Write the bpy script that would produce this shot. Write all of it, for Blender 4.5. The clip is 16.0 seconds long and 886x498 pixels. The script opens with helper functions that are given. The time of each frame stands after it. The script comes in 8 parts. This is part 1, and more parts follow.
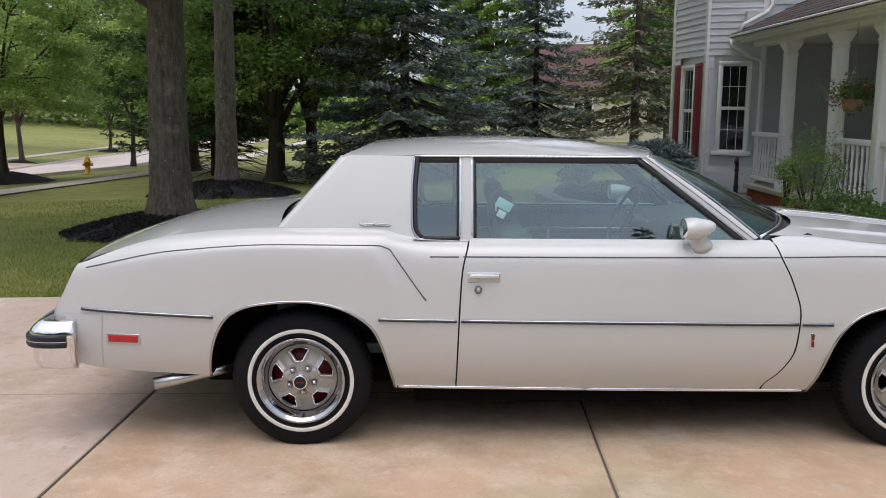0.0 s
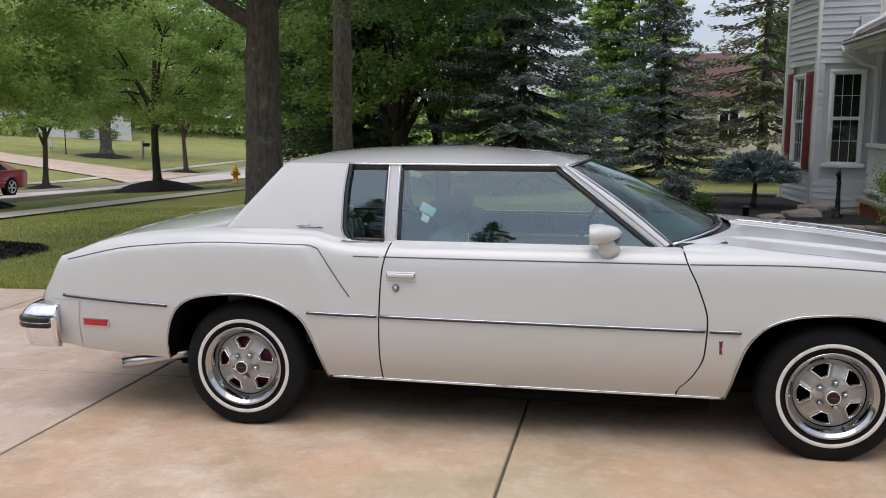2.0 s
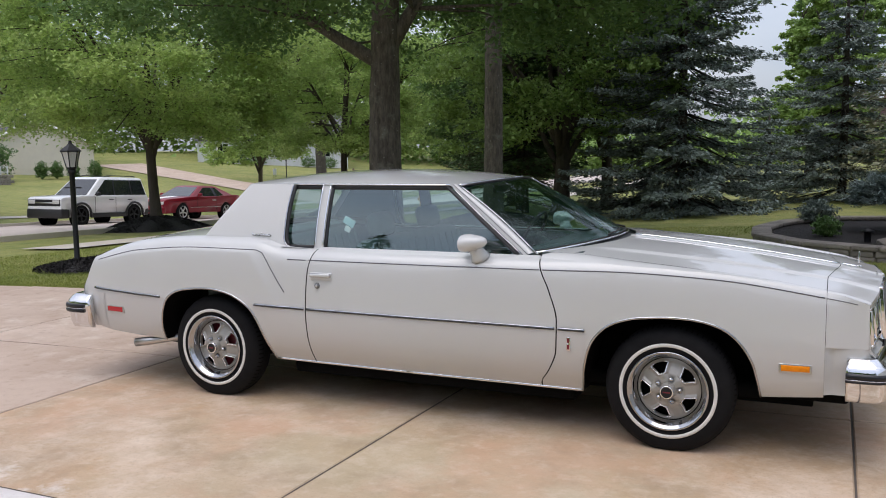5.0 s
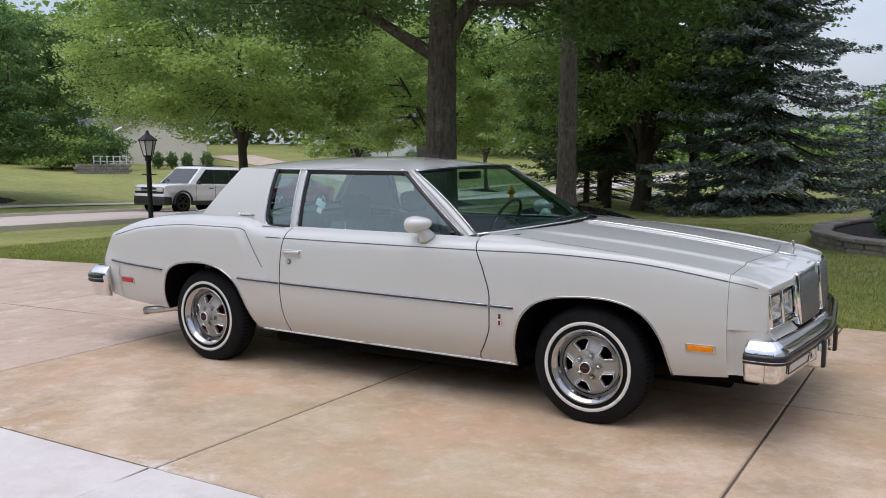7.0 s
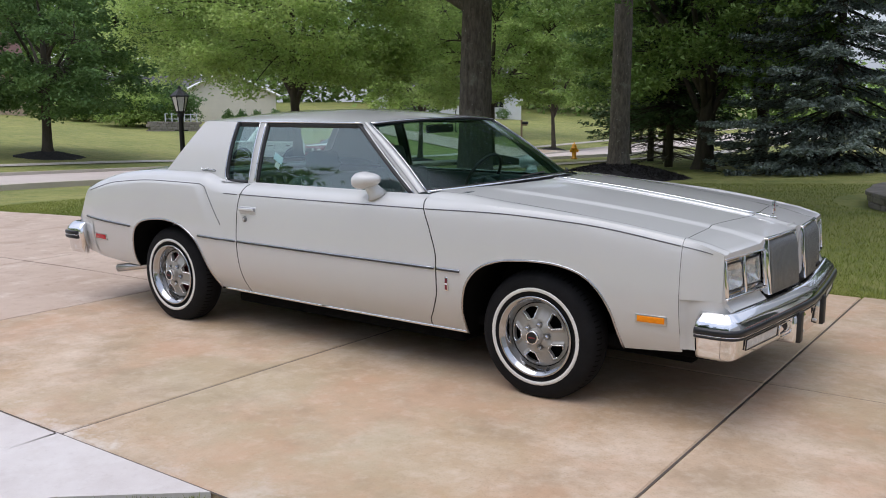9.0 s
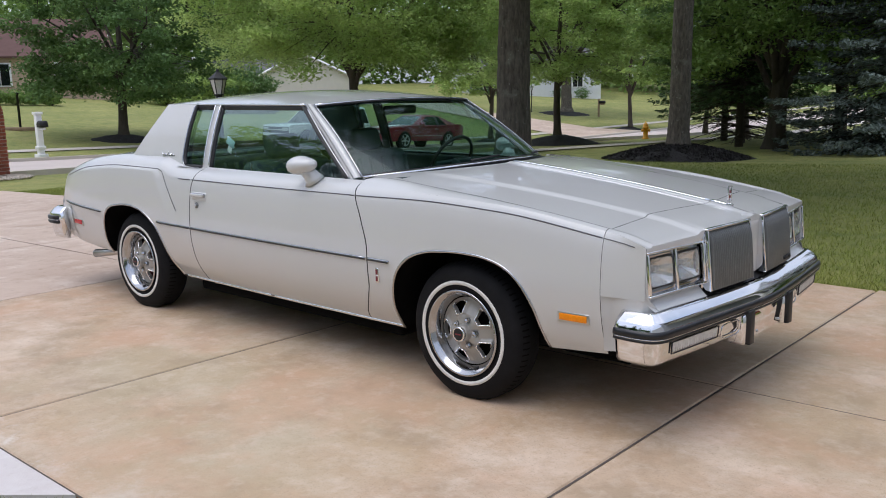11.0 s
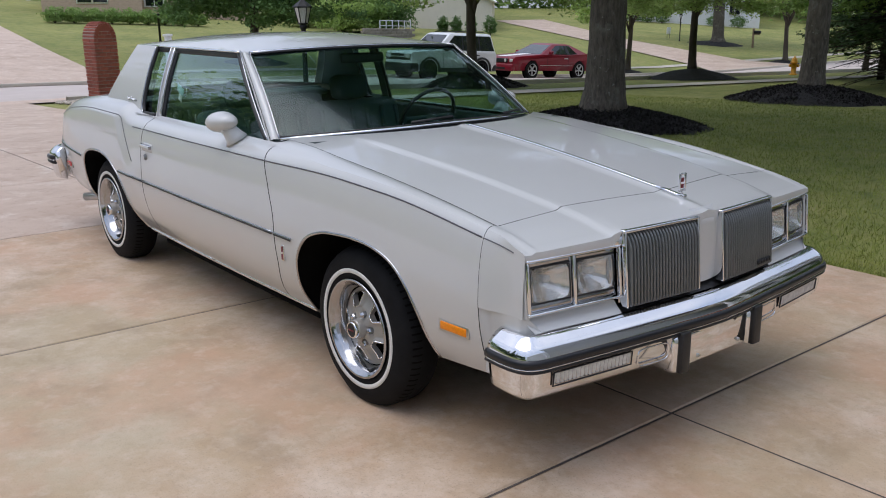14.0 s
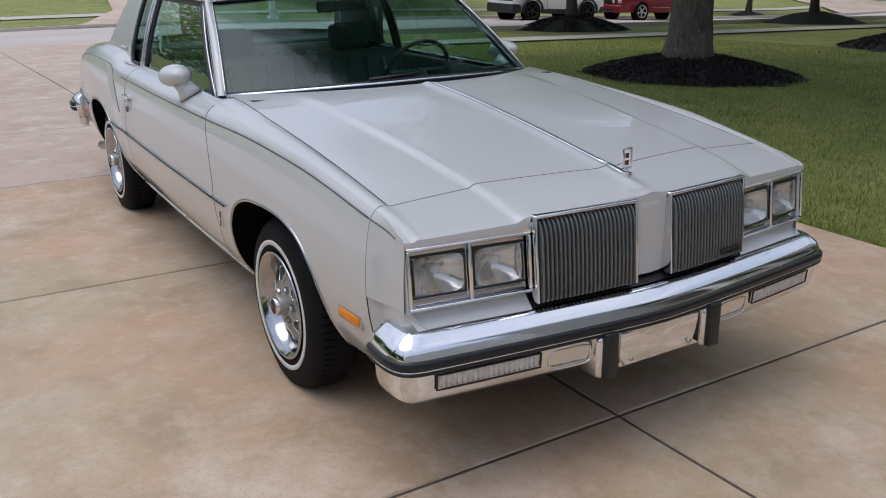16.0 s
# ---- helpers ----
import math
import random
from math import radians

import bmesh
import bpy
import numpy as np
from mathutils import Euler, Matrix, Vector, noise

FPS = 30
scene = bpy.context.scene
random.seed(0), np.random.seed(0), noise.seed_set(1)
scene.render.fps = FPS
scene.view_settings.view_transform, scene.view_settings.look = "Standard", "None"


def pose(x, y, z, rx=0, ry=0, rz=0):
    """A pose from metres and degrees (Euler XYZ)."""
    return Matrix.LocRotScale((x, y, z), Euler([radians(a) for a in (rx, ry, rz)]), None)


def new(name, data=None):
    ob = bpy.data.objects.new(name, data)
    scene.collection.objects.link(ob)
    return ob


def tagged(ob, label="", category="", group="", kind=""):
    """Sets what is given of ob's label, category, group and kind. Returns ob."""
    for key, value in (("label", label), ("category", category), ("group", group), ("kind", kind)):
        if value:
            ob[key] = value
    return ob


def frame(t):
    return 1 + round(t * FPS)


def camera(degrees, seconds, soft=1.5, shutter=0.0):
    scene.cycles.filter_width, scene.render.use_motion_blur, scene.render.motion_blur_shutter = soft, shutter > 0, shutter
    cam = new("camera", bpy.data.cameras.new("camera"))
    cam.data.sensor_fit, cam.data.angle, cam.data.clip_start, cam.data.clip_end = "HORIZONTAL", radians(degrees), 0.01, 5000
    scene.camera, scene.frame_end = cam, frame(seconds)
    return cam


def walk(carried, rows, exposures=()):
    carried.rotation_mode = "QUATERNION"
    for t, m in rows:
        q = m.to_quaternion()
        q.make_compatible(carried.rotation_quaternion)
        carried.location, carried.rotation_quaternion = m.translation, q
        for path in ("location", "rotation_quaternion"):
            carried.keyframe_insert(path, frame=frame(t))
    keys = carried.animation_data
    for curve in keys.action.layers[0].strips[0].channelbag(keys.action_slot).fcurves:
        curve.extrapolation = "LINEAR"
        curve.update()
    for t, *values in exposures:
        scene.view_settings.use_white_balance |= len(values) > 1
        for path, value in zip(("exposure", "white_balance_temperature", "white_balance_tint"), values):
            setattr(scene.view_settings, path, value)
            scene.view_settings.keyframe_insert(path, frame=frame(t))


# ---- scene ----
cam = camera(53.4, 16.0, 1.0)
METRES, EYE, TILT, LEAN, TURN = 7.39, 1.51, 0.0, 0.0, -0.2
ROWS = [
    (0.0, 0.0, 0.0, 0.0, 0.05, -9.08, -0.34),
    (0.5, 0.0364, -0.0049, 0.0005, 2.64, -8.89, -0.22),
    (1.0, 0.071, -0.0123, 0.0005, 5.13, -8.78, -0.07),
    (1.5, 0.1073, -0.0201, -0.0009, 7.64, -8.57, 0.07),
    (2.0, 0.1468, -0.0262, 0.0, 10.16, -8.35, -0.07),
    (2.5, 0.1874, -0.035, -0.0003, 12.6, -8.03, 0.07),
    (3.0, 0.2235, -0.0487, -0.0003, 14.95, -7.7, 0.28),
    (3.5, 0.2641, -0.0555, 0.0001, 17.41, -7.39, 0.45),
    (4.0, 0.3057, -0.0609, -0.0002, 19.82, -7.12, 0.59),
    (6.5, 0.4902, -0.0648, -0.0026, 29.83, -6.51, 0.5),
    (7.0, 0.5151, -0.0521, -0.0068, 31.4, -6.87, 0.33),
    (7.5, 0.5255, -0.0305, -0.0137, 32.65, -7.43, 0.77),
    (8.0, 0.532, -0.0054, -0.0164, 33.86, -8.17, 0.71),
    (8.5, 0.5466, 0.0167, -0.0141, 35.04, -8.92, 0.87),
    (9.0, 0.5659, 0.0365, -0.0131, 36.33, -9.52, 0.45),
    (11.5, 0.6294, 0.1522, -0.0154, 43.17, -11.0, 1.56),
    (12.0, 0.6387, 0.1772, -0.0137, 44.69, -11.48, 1.66),
    (12.5, 0.6473, 0.2031, -0.0122, 46.36, -12.17, 1.13),
    (13.0, 0.6511, 0.2266, -0.0116, 47.94, -13.05, 0.96),
    (13.5, 0.6484, 0.255, -0.0106, 49.69, -14.05, 0.56),
    (14.0, 0.6523, 0.2812, -0.0026, 51.44, -15.28, 0.39),
    (14.5, 0.6599, 0.3076, 0.0037, 53.3, -16.46, -0.14),
    (15.0, 0.6642, 0.3308, 0.0046, 54.9, -17.48, 0.18),
    (15.5, 0.6636, 0.3556, 0.0016, 56.83, -18.27, 0.35),
    (16.0, 0.6661, 0.3805, -0.0002, 59.04, -18.91, 0.63),
]
EXPOSURES = [(0.0, 0.13, 6530, 13.5), (4.0, 0.06, 6460, 14), (7.0, 0.05, 6310, 13.5), (9.0, 0.05, 6290, 13.5), (12.5, -0.02, 6100, 13), (16.0, -0.27, 6090, 13)]
walk(cam, [(t, pose(0.618, -4.626, EYE, TILT, LEAN, TURN) @ pose(METRES * x, METRES * y, METRES * z, 90 + pitch, roll, yaw)) for t, x, y, z, yaw, pitch, roll in ROWS], EXPOSURES)

# ---- light: hazy overcast daylight ----
SUN_EL, SUN_AZ = radians(72), radians(200)
world = bpy.data.worlds.new("sky")
scene.world = world
world.use_nodes = True
wn, wl = world.node_tree.nodes, world.node_tree.links
wn.clear()
w_out = wn.new("ShaderNodeOutputWorld")
w_sky = wn.new("ShaderNodeTexSky")
w_sky.sky_type = 'NISHITA'
w_sky.sun_disc = False
w_sky.sun_elevation, w_sky.sun_rotation = SUN_EL, SUN_AZ
w_sky.dust_density, w_sky.air_density = 3.0, 1.0
w_bg = wn.new("ShaderNodeBackground")
w_bg.inputs[1].default_value = 0.07
w_cloud = wn.new("ShaderNodeBackground")
w_co = wn.new("ShaderNodeTexCoord")
w_map = wn.new("ShaderNodeMapping")
w_map.inputs[3].default_value = (1, 1, 2.6)
w_noise = wn.new("ShaderNodeTexNoise")
w_noise.inputs["Scale"].default_value = 2.2
w_noise.inputs["Detail"].default_value = 5
w_ramp = wn.new("ShaderNodeValToRGB")
w_ramp.color_ramp.elements[0].position, w_ramp.color_ramp.elements[0].color = 0.36, (0.57, 0.64, 0.77, 1)
w_ramp.color_ramp.elements[1].position, w_ramp.color_ramp.elements[1].color = 0.66, (0.97, 0.97, 1.0, 1)
w_add = wn.new("ShaderNodeAddShader")
wl.new(w_co.outputs["Generated"], w_map.inputs[0])
wl.new(w_map.outputs[0], w_noise.inputs[0])
wl.new(w_noise.outputs[0], w_ramp.inputs[0])
wl.new(w_ramp.outputs[0], w_cloud.inputs[0])
# an overcast sky grows brighter towards the zenith
w_sep = wn.new("ShaderNodeSeparateXYZ")
w_up = wn.new("ShaderNodeMapRange")
w_up.inputs[1].default_value, w_up.inputs[2].default_value = 0.0, 1.0
w_up.inputs[3].default_value, w_up.inputs[4].default_value = 0.54, 1.0
wl.new(w_co.outputs["Generated"], w_sep.inputs[0])
wl.new(w_sep.outputs[2], w_up.inputs[0])
wl.new(w_up.outputs[0], w_cloud.inputs[1])
wl.new(w_sky.outputs[0], w_bg.inputs[0])
wl.new(w_bg.outputs[0], w_add.inputs[0])
wl.new(w_cloud.outputs[0], w_add.inputs[1])
wl.new(w_add.outputs[0], w_out.inputs[0])
sun_data = bpy.data.lights.new("sun", 'SUN')
sun_data.energy, sun_data.angle, sun_data.color = 0.95, radians(52), (1.0, 0.965, 0.92)
sun = new("sun", sun_data)
sun.rotation_euler = (radians(90) - SUN_EL, 0, radians(180) - SUN_AZ)

# ---- materials ----
def mat(name, col=(0.5, 0.5, 0.5), rough=0.6, metal=0.0, var=0.12, scale=8.0, fine=60.0, bump=0.0, bscale=None, coat=0.0, spec=0.5, col2=None, island=0.0, objrand=0.0, stretch=None, coat_rough=0.05):
    m = bpy.data.materials.new(name)
    m.use_nodes = True
    n, l = m.node_tree.nodes, m.node_tree.links
    b = n["Principled BSDF"]
    b.inputs["Roughness"].default_value = rough
    b.inputs["Metallic"].default_value = metal
    b.inputs["Specular IOR Level"].default_value = spec
    b.inputs["Coat Weight"].default_value = coat
    b.inputs["Coat Roughness"].default_value = coat_rough
    co = n.new("ShaderNodeTexCoord")
    src = co.outputs["Object"]
    if stretch:
        mp = n.new("ShaderNodeMapping")
        mp.inputs[3].default_value = stretch
        l.new(src, mp.inputs[0])
        src = mp.outputs[0]
    c2 = col2 or tuple(min(1, c * (1 + var * 1.6)) for c in col)
    c1 = col if col2 else tuple(c * (1 - var * 1.6) for c in col)
    na = n.new("ShaderNodeTexNoise")
    na.inputs["Scale"].default_value = scale
    na.inputs["Detail"].default_value = 6
    na.inputs["Roughness"].default_value = 0.6
    nb = n.new("ShaderNodeTexNoise")
    nb.inputs["Scale"].default_value = fine
    nb.inputs["Detail"].default_value = 4
    l.new(src, na.inputs[0])
    l.new(src, nb.inputs[0])
    mixf = n.new("ShaderNodeMath")
    mixf.operation = 'MULTIPLY_ADD'
    mixf.inputs[1].default_value = 0.45
    l.new(nb.outputs[0], mixf.inputs[0])
    sc = n.new("ShaderNodeMath")
    sc.operation = 'MULTIPLY_ADD'
    sc.inputs[1].default_value, sc.inputs[2].default_value = 1.5, -0.48
    l.new(na.outputs[0], sc.inputs[0])
    l.new(sc.outputs[0], mixf.inputs[2])
    ramp = n.new("ShaderNodeMix")
    ramp.data_type = 'RGBA'
    ramp.inputs[6].default_value = (*c1, 1)
    ramp.inputs[7].default_value = (*c2, 1)
    l.new(mixf.outputs[0], ramp.inputs[0])
    out = ramp.outputs[2]
    for amount, kind in ((island, "isl"), (objrand, "obj")):
        if amount:
            hv = n.new("ShaderNodeHueSaturation")
            if kind == "isl":
                r = n.new("ShaderNodeNewGeometry").outputs["Random Per Island"]
            else:
                r = n.new("ShaderNodeObjectInfo").outputs["Random"]
            v = n.new("ShaderNodeMath")
            v.operation = 'MULTIPLY_ADD'
            v.inputs[1].default_value, v.inputs[2].default_value = 2 * amount, 1 - amount
            l.new(r, v.inputs[0])
            l.new(v.outputs[0], hv.inputs["Value"])
            l.new(out, hv.inputs["Color"])
            out = hv.outputs[0]
    l.new(out, b.inputs["Base Color"])
    if bump:
        bp = n.new("ShaderNodeBump")
        bp.inputs["Strength"].default_value = min(1.0, bump)
        bp.inputs["Distance"].default_value = 0.02
        if bscale:
            nc = n.new("ShaderNodeTexNoise")
            nc.inputs["Scale"].default_value = bscale
            nc.inputs["Detail"].default_value = 5
            l.new(src, nc.inputs[0])
            l.new(nc.outputs[0], bp.inputs["Height"])
        else:
            l.new(nb.outputs[0], bp.inputs["Height"])
        l.new(bp.outputs[0], b.inputs["Normal"])
    return m


def leafmat(name, col, col2, trans=0.42, rough=0.55, island=0.18):
    m = mat(name, col, rough, col2=col2, scale=0.6, fine=4.0, island=island, spec=0.3)
    n, l = m.node_tree.nodes, m.node_tree.links
    b, o = n["Principled BSDF"], n["Material Output"]
    t = n.new("ShaderNodeBsdfTranslucent")
    s = n.new("ShaderNodeMixShader")
    s.inputs[0].default_value = trans
    src = b.inputs["Base Color"].links[0].from_socket
    l.new(src, t.inputs[0])
    l.new(b.outputs[0], s.inputs[1])
    l.new(t.outputs[0], s.inputs[2])
    l.new(s.outputs[0], o.inputs[0])
    return m


def stains(m, rows):
    """Adds blotches to a material: rows of scale, low, high, colour and amount."""
    n, l = m.node_tree.nodes, m.node_tree.links
    b = n["Principled BSDF"]
    co = n.new("ShaderNodeTexCoord")
    for scale, lo, hi, col, amount in rows:
        t = n.new("ShaderNodeTexNoise")
        t.inputs["Scale"].default_value = scale
        t.inputs["Detail"].default_value = 8
        t.inputs["Roughness"].default_value = 0.68
        t.inputs["Distortion"].default_value = 0.15
        l.new(co.outputs["Object"], t.inputs[0])
        r = n.new("ShaderNodeMapRange")
        r.inputs[1].default_value, r.inputs[2].default_value, r.inputs[3].default_value, r.inputs[4].default_value = lo, hi, 0.0, amount
        l.new(t.outputs[0], r.inputs[0])
        x = n.new("ShaderNodeMix")
        x.data_type = 'RGBA'
        x.inputs[7].default_value = (*col, 1)
        l.new(r.outputs[0], x.inputs[0])
        l.new(b.inputs["Base Color"].links[0].from_socket, x.inputs[6])
        l.new(x.outputs[2], b.inputs["Base Color"])
    return m


def glassmat(name, tint, ior=1.6, rough=0.0, power=4.5):
    m = bpy.data.materials.new(name)
    m.use_nodes = True
    n, l = m.node_tree.nodes, m.node_tree.links
    n.remove(n["Principled BSDF"])
    t = n.new("ShaderNodeBsdfTransparent")
    t.inputs[0].default_value = (*tint, 1)
    g = n.new("ShaderNodeBsdfGlossy")
    g.inputs["Roughness"].default_value = rough
    g.inputs["Color"].default_value = (0.86, 1.0, 0.99, 1)
    r0 = ((ior - 1) / (ior + 1)) ** 2
    lw = n.new("ShaderNodeLayerWeight")
    lw.inputs[0].default_value = 0.5
    pw = n.new("ShaderNodeMath")
    pw.operation = 'POWER'
    pw.inputs[1].default_value = power
    f = n.new("ShaderNodeMath")
    f.operation = 'MULTIPLY_ADD'
    f.inputs[1].default_value, f.inputs[2].default_value = 1 - r0, r0
    l.new(lw.outputs["Facing"], pw.inputs[0])
    l.new(pw.outputs[0], f.inputs[0])
    s = n.new("ShaderNodeMixShader")
    l.new(f.outputs[0], s.inputs[0])
    l.new(t.outputs[0], s.inputs[1])
    l.new(g.outputs[0], s.inputs[2])
    l.new(s.outputs[0], n["Material Output"].inputs[0])
    return m


M = {}
M["paint"] = mat("car_paint", (0.590, 0.594, 0.583), 0.42, var=0.012, scale=3, fine=900, coat=1.0, coat_rough=0.03)
M["vinyl"] = mat("roof_paint", (0.615, 0.613, 0.598), 0.42, var=0.012, scale=3, fine=900, coat=1.0, coat_rough=0.03)
M["chrome"] = mat("chrome", (0.80, 0.81, 0.83), 0.05, 1.0, var=0.02, scale=20)
M["ring"] = mat("polished_wheel_ring", (0.45, 0.46, 0.48), 0.12, 1.0, var=0.06, scale=12)
M["satin"] = mat("satin_steel", (0.55, 0.55, 0.55), 0.28, 1.0, var=0.05, scale=20)
M["rubber"] = mat("black_rubber", (0.018, 0.018, 0.019), 0.45, var=0.2, scale=30)
M["tyre"] = mat("tyre_rubber", (0.011, 0.011, 0.012), 0.7, var=0.25, scale=12, fine=200, bump=0.1, spec=0.12)
M["white_band"] = mat("whitewall", (0.72, 0.71, 0.67), 0.55, var=0.06, scale=25)
M["dark"] = mat("underbody_black", (0.006, 0.006, 0.006), 0.95, var=0.3, spec=0.05)
M["gap"] = mat("shut_line_black", (0.006, 0.006, 0.006), 0.95, var=0.1)
M["wheelgrey"] = mat("wheel_spoke_grey", (0.365, 0.352, 0.322), 0.36, 0.3, var=0.05, scale=20, coat=0.4)
M["redpaint"] = mat("dark_red_enamel", (0.16, 0.012, 0.02), 0.4, var=0.1)
M["red_lens"] = mat("red_lens", (0.46, 0.012, 0.02), 0.25, var=0.1, scale=80, coat=0.15)
M["amber_lens"] = mat("amber_lens", (0.86, 0.26, 0.006), 0.3, var=0.1, scale=80, coat=0.1, spec=0.25)
M["clear_lens"] = mat("ribbed_clear_lens", (0.58, 0.58, 0.56), 0.18, var=0.15, scale=60, coat=1.0)
M["lamp_glass"] = mat("sealed_beam_glass", (0.50, 0.50, 0.50), 0.10, 0.55, var=0.35, scale=16, fine=70, coat=1.0, bump=0.35, bscale=45)
M["grille"] = mat("grille_grey", (0.165, 0.172, 0.17), 0.30, 0.35, var=0.08, scale=30)
M["glass"] = glassmat("tinted_glass", (0.70, 0.86, 0.82), 2.45)
def fluted(name):
    m = glassmat(name, (0.95, 0.95, 0.94), 1.5)
    n, l = m.node_tree.nodes, m.node_tree.links
    b = n.new("ShaderNodeBsdfPrincipled")
    b.inputs["Base Color"].default_value = (0.95, 0.94, 0.91, 1)
    b.inputs["Roughness"].default_value = 0.16
    b.inputs["Metallic"].default_value = 0.12
    co, w, t = n.new("ShaderNodeTexCoord"), n.new("ShaderNodeTexVoronoi"), n.new("ShaderNodeTexNoise")
    w.inputs["Scale"].default_value = 24
    t.inputs["Scale"].default_value = 17
    t.inputs["Detail"].default_value = 3
    bp = n.new("ShaderNodeBump")
    bp.inputs["Strength"].default_value = 0.22
    bp.inputs["Distance"].default_value = 0.02
    l.new(co.outputs["Object"], w.inputs[0])
    l.new(co.outputs["Object"], t.inputs[0])
    l.new(w.outputs[0], bp.inputs["Height"])
    l.new(bp.outputs[0], b.inputs["Normal"])
    r = n.new("ShaderNodeMapRange")
    r.inputs[1].default_value, r.inputs[2].default_value, r.inputs[3].default_value, r.inputs[4].default_value = 0.36, 0.64, 0.04, 0.26
    l.new(t.outputs[0], r.inputs[0])
    x = n.new("ShaderNodeMixShader")
    l.new(r.outputs[0], x.inputs[0])
    l.new(n["Material Output"].inputs[0].links[0].from_socket, x.inputs[1])
    l.new(b.outputs[0], x.inputs[2])
    l.new(x.outputs[0], n["Material Output"].inputs[0])
    return m


M["glass_front"] = glassmat("tinted_windscreen_glass", (0.50, 0.69, 0.66), 1.55, power=5.6)
M["lampglass"] = fluted("fluted_lamp_glass")
M["reflector"] = mat("lamp_reflector", (0.66, 0.66, 0.65), 0.14, 1.0, var=0.04, scale=40, bump=0.10, bscale=60)
M["interior"] = mat("dark_green_vinyl", (0.034, 0.056, 0.055), 0.5, var=0.15, scale=10, fine=120, bump=0.1)
M["interior2"] = mat("grey_green_cloth", (0.060, 0.096, 0.095), 0.75, var=0.15, scale=10, fine=160, bump=0.15)
M["headliner"] = mat("headliner", (0.11, 0.145, 0.14), 0.9, var=0.08)
M["stripe"] = mat("pinstripe", (0.10, 0.095, 0.11), 0.35, var=0.05)
M["paper"] = mat("pale_blue_paper", (0.42, 0.62, 0.66), 0.7, var=0.05)
M["whitepaper"] = mat("white_card", (0.75, 0.78, 0.78), 0.7, var=0.05)
M["conc"] = mat("stained_concrete", (0.455, 0.315, 0.205), 0.72, col2=(0.640, 0.500, 0.375), scale=0.55, fine=3.0, bump=0.10, bscale=150, objrand=0.05, spec=0.4)
stains(M["conc"], ((0.35, 0.40, 0.66, (0.60, 0.455, 0.325), 0.75), (0.9, 0.44, 0.64, (0.50, 0.335, 0.19), 0.75), (1.5, 0.46, 0.66, (0.36, 0.265, 0.165), 0.65), (2.3, 0.46, 0.66, (0.74, 0.62, 0.50), 0.65), (5.0, 0.50, 0.72, (0.40, 0.275, 0.175), 0.34), (11.0, 0.54, 0.72, (0.74, 0.66, 0.57), 0.22), (34.0, 0.53, 0.71, (0.30, 0.21, 0.13), 0.36), (120.0, 0.56, 0.68, (0.18, 0.13, 0.09), 0.50)))
# white lime bloom along the joint with the paler slabs
def bloom(m, y0, y1):
    n, l = m.node_tree.nodes, m.node_tree.links
    b = n["Principled BSDF"]
    co, sp, t = n.new("ShaderNodeTexCoord"), n.new("ShaderNodeSeparateXYZ"), n.new("ShaderNodeTexNoise")
    l.new(co.outputs["Object"], sp.inputs[0])
    l.new(co.outputs["Object"], t.inputs[0])
    t.inputs["Scale"].default_value = 2.6
    t.inputs["Detail"].default_value = 9
    t.inputs["Roughness"].default_value = 0.75
    e = n.new("ShaderNodeMapRange")
    e.inputs[1].default_value, e.inputs[2].default_value, e.inputs[3].default_value, e.inputs[4].default_value = y1, y0, 0.0, 0.22
    l.new(sp.outputs[1], e.inputs[0])
    a = n.new("ShaderNodeMath")
    a.operation = 'ADD'
    l.new(t.outputs[0], a.inputs[0])
    l.new(e.outputs[0], a.inputs[1])
    r = n.new("ShaderNodeMapRange")
    r.inputs[1].default_value, r.inputs[2].default_value, r.inputs[3].default_value, r.inputs[4].default_value = 0.71, 0.86, 0.0, 0.8
    l.new(a.outputs[0], r.inputs[0])
    x = n.new("ShaderNodeMix")
    x.data_type = 'RGBA'
    x.inputs[7].default_value = (0.80, 0.77, 0.74, 1)
    l.new(r.outputs[0], x.inputs[0])
    l.new(b.inputs["Base Color"].links[0].from_socket, x.inputs[6])
    l.new(x.outputs[2], b.inputs["Base Color"])


bloom(M["conc"], -2.35, -1.95)


def blotch(m, col, scale, lo, hi, amount, detail=5.0, offset=0.0):
    """Lays patches of a second tint over a material's colour."""
    n, l = m.node_tree.nodes, m.node_tree.links
    b = n["Principled BSDF"]
    was = b.inputs["Base Color"].links[0].from_socket
    co = n.new("ShaderNodeTexCoord")
    mp = n.new("ShaderNodeMapping")
    mp.inputs[1].default_value = (offset, offset * 1.7, 0)
    l.new(co.outputs["Object"], mp.inputs[0])
    t = n.new("ShaderNodeTexNoise")
    t.inputs["Scale"].default_value = scale
    t.inputs["Detail"].default_value = detail
    t.inputs["Roughness"].default_value = 0.65
    l.new(mp.outputs[0], t.inputs[0])
    r = n.new("ShaderNodeMapRange")
    r.inputs[1].default_value, r.inputs[2].default_value = lo, hi
    r.inputs[3].default_value, r.inputs[4].default_value = 0.0, amount
    l.new(t.outputs[0], r.inputs[0])
    mx = n.new("ShaderNodeMix")
    mx.data_type = 'RGBA'
    mx.inputs[7].default_value = (*col, 1)
    l.new(r.outputs[0], mx.inputs[0])
    l.new(was, mx.inputs[6])
    l.new(mx.outputs[2], b.inputs["Base Color"])


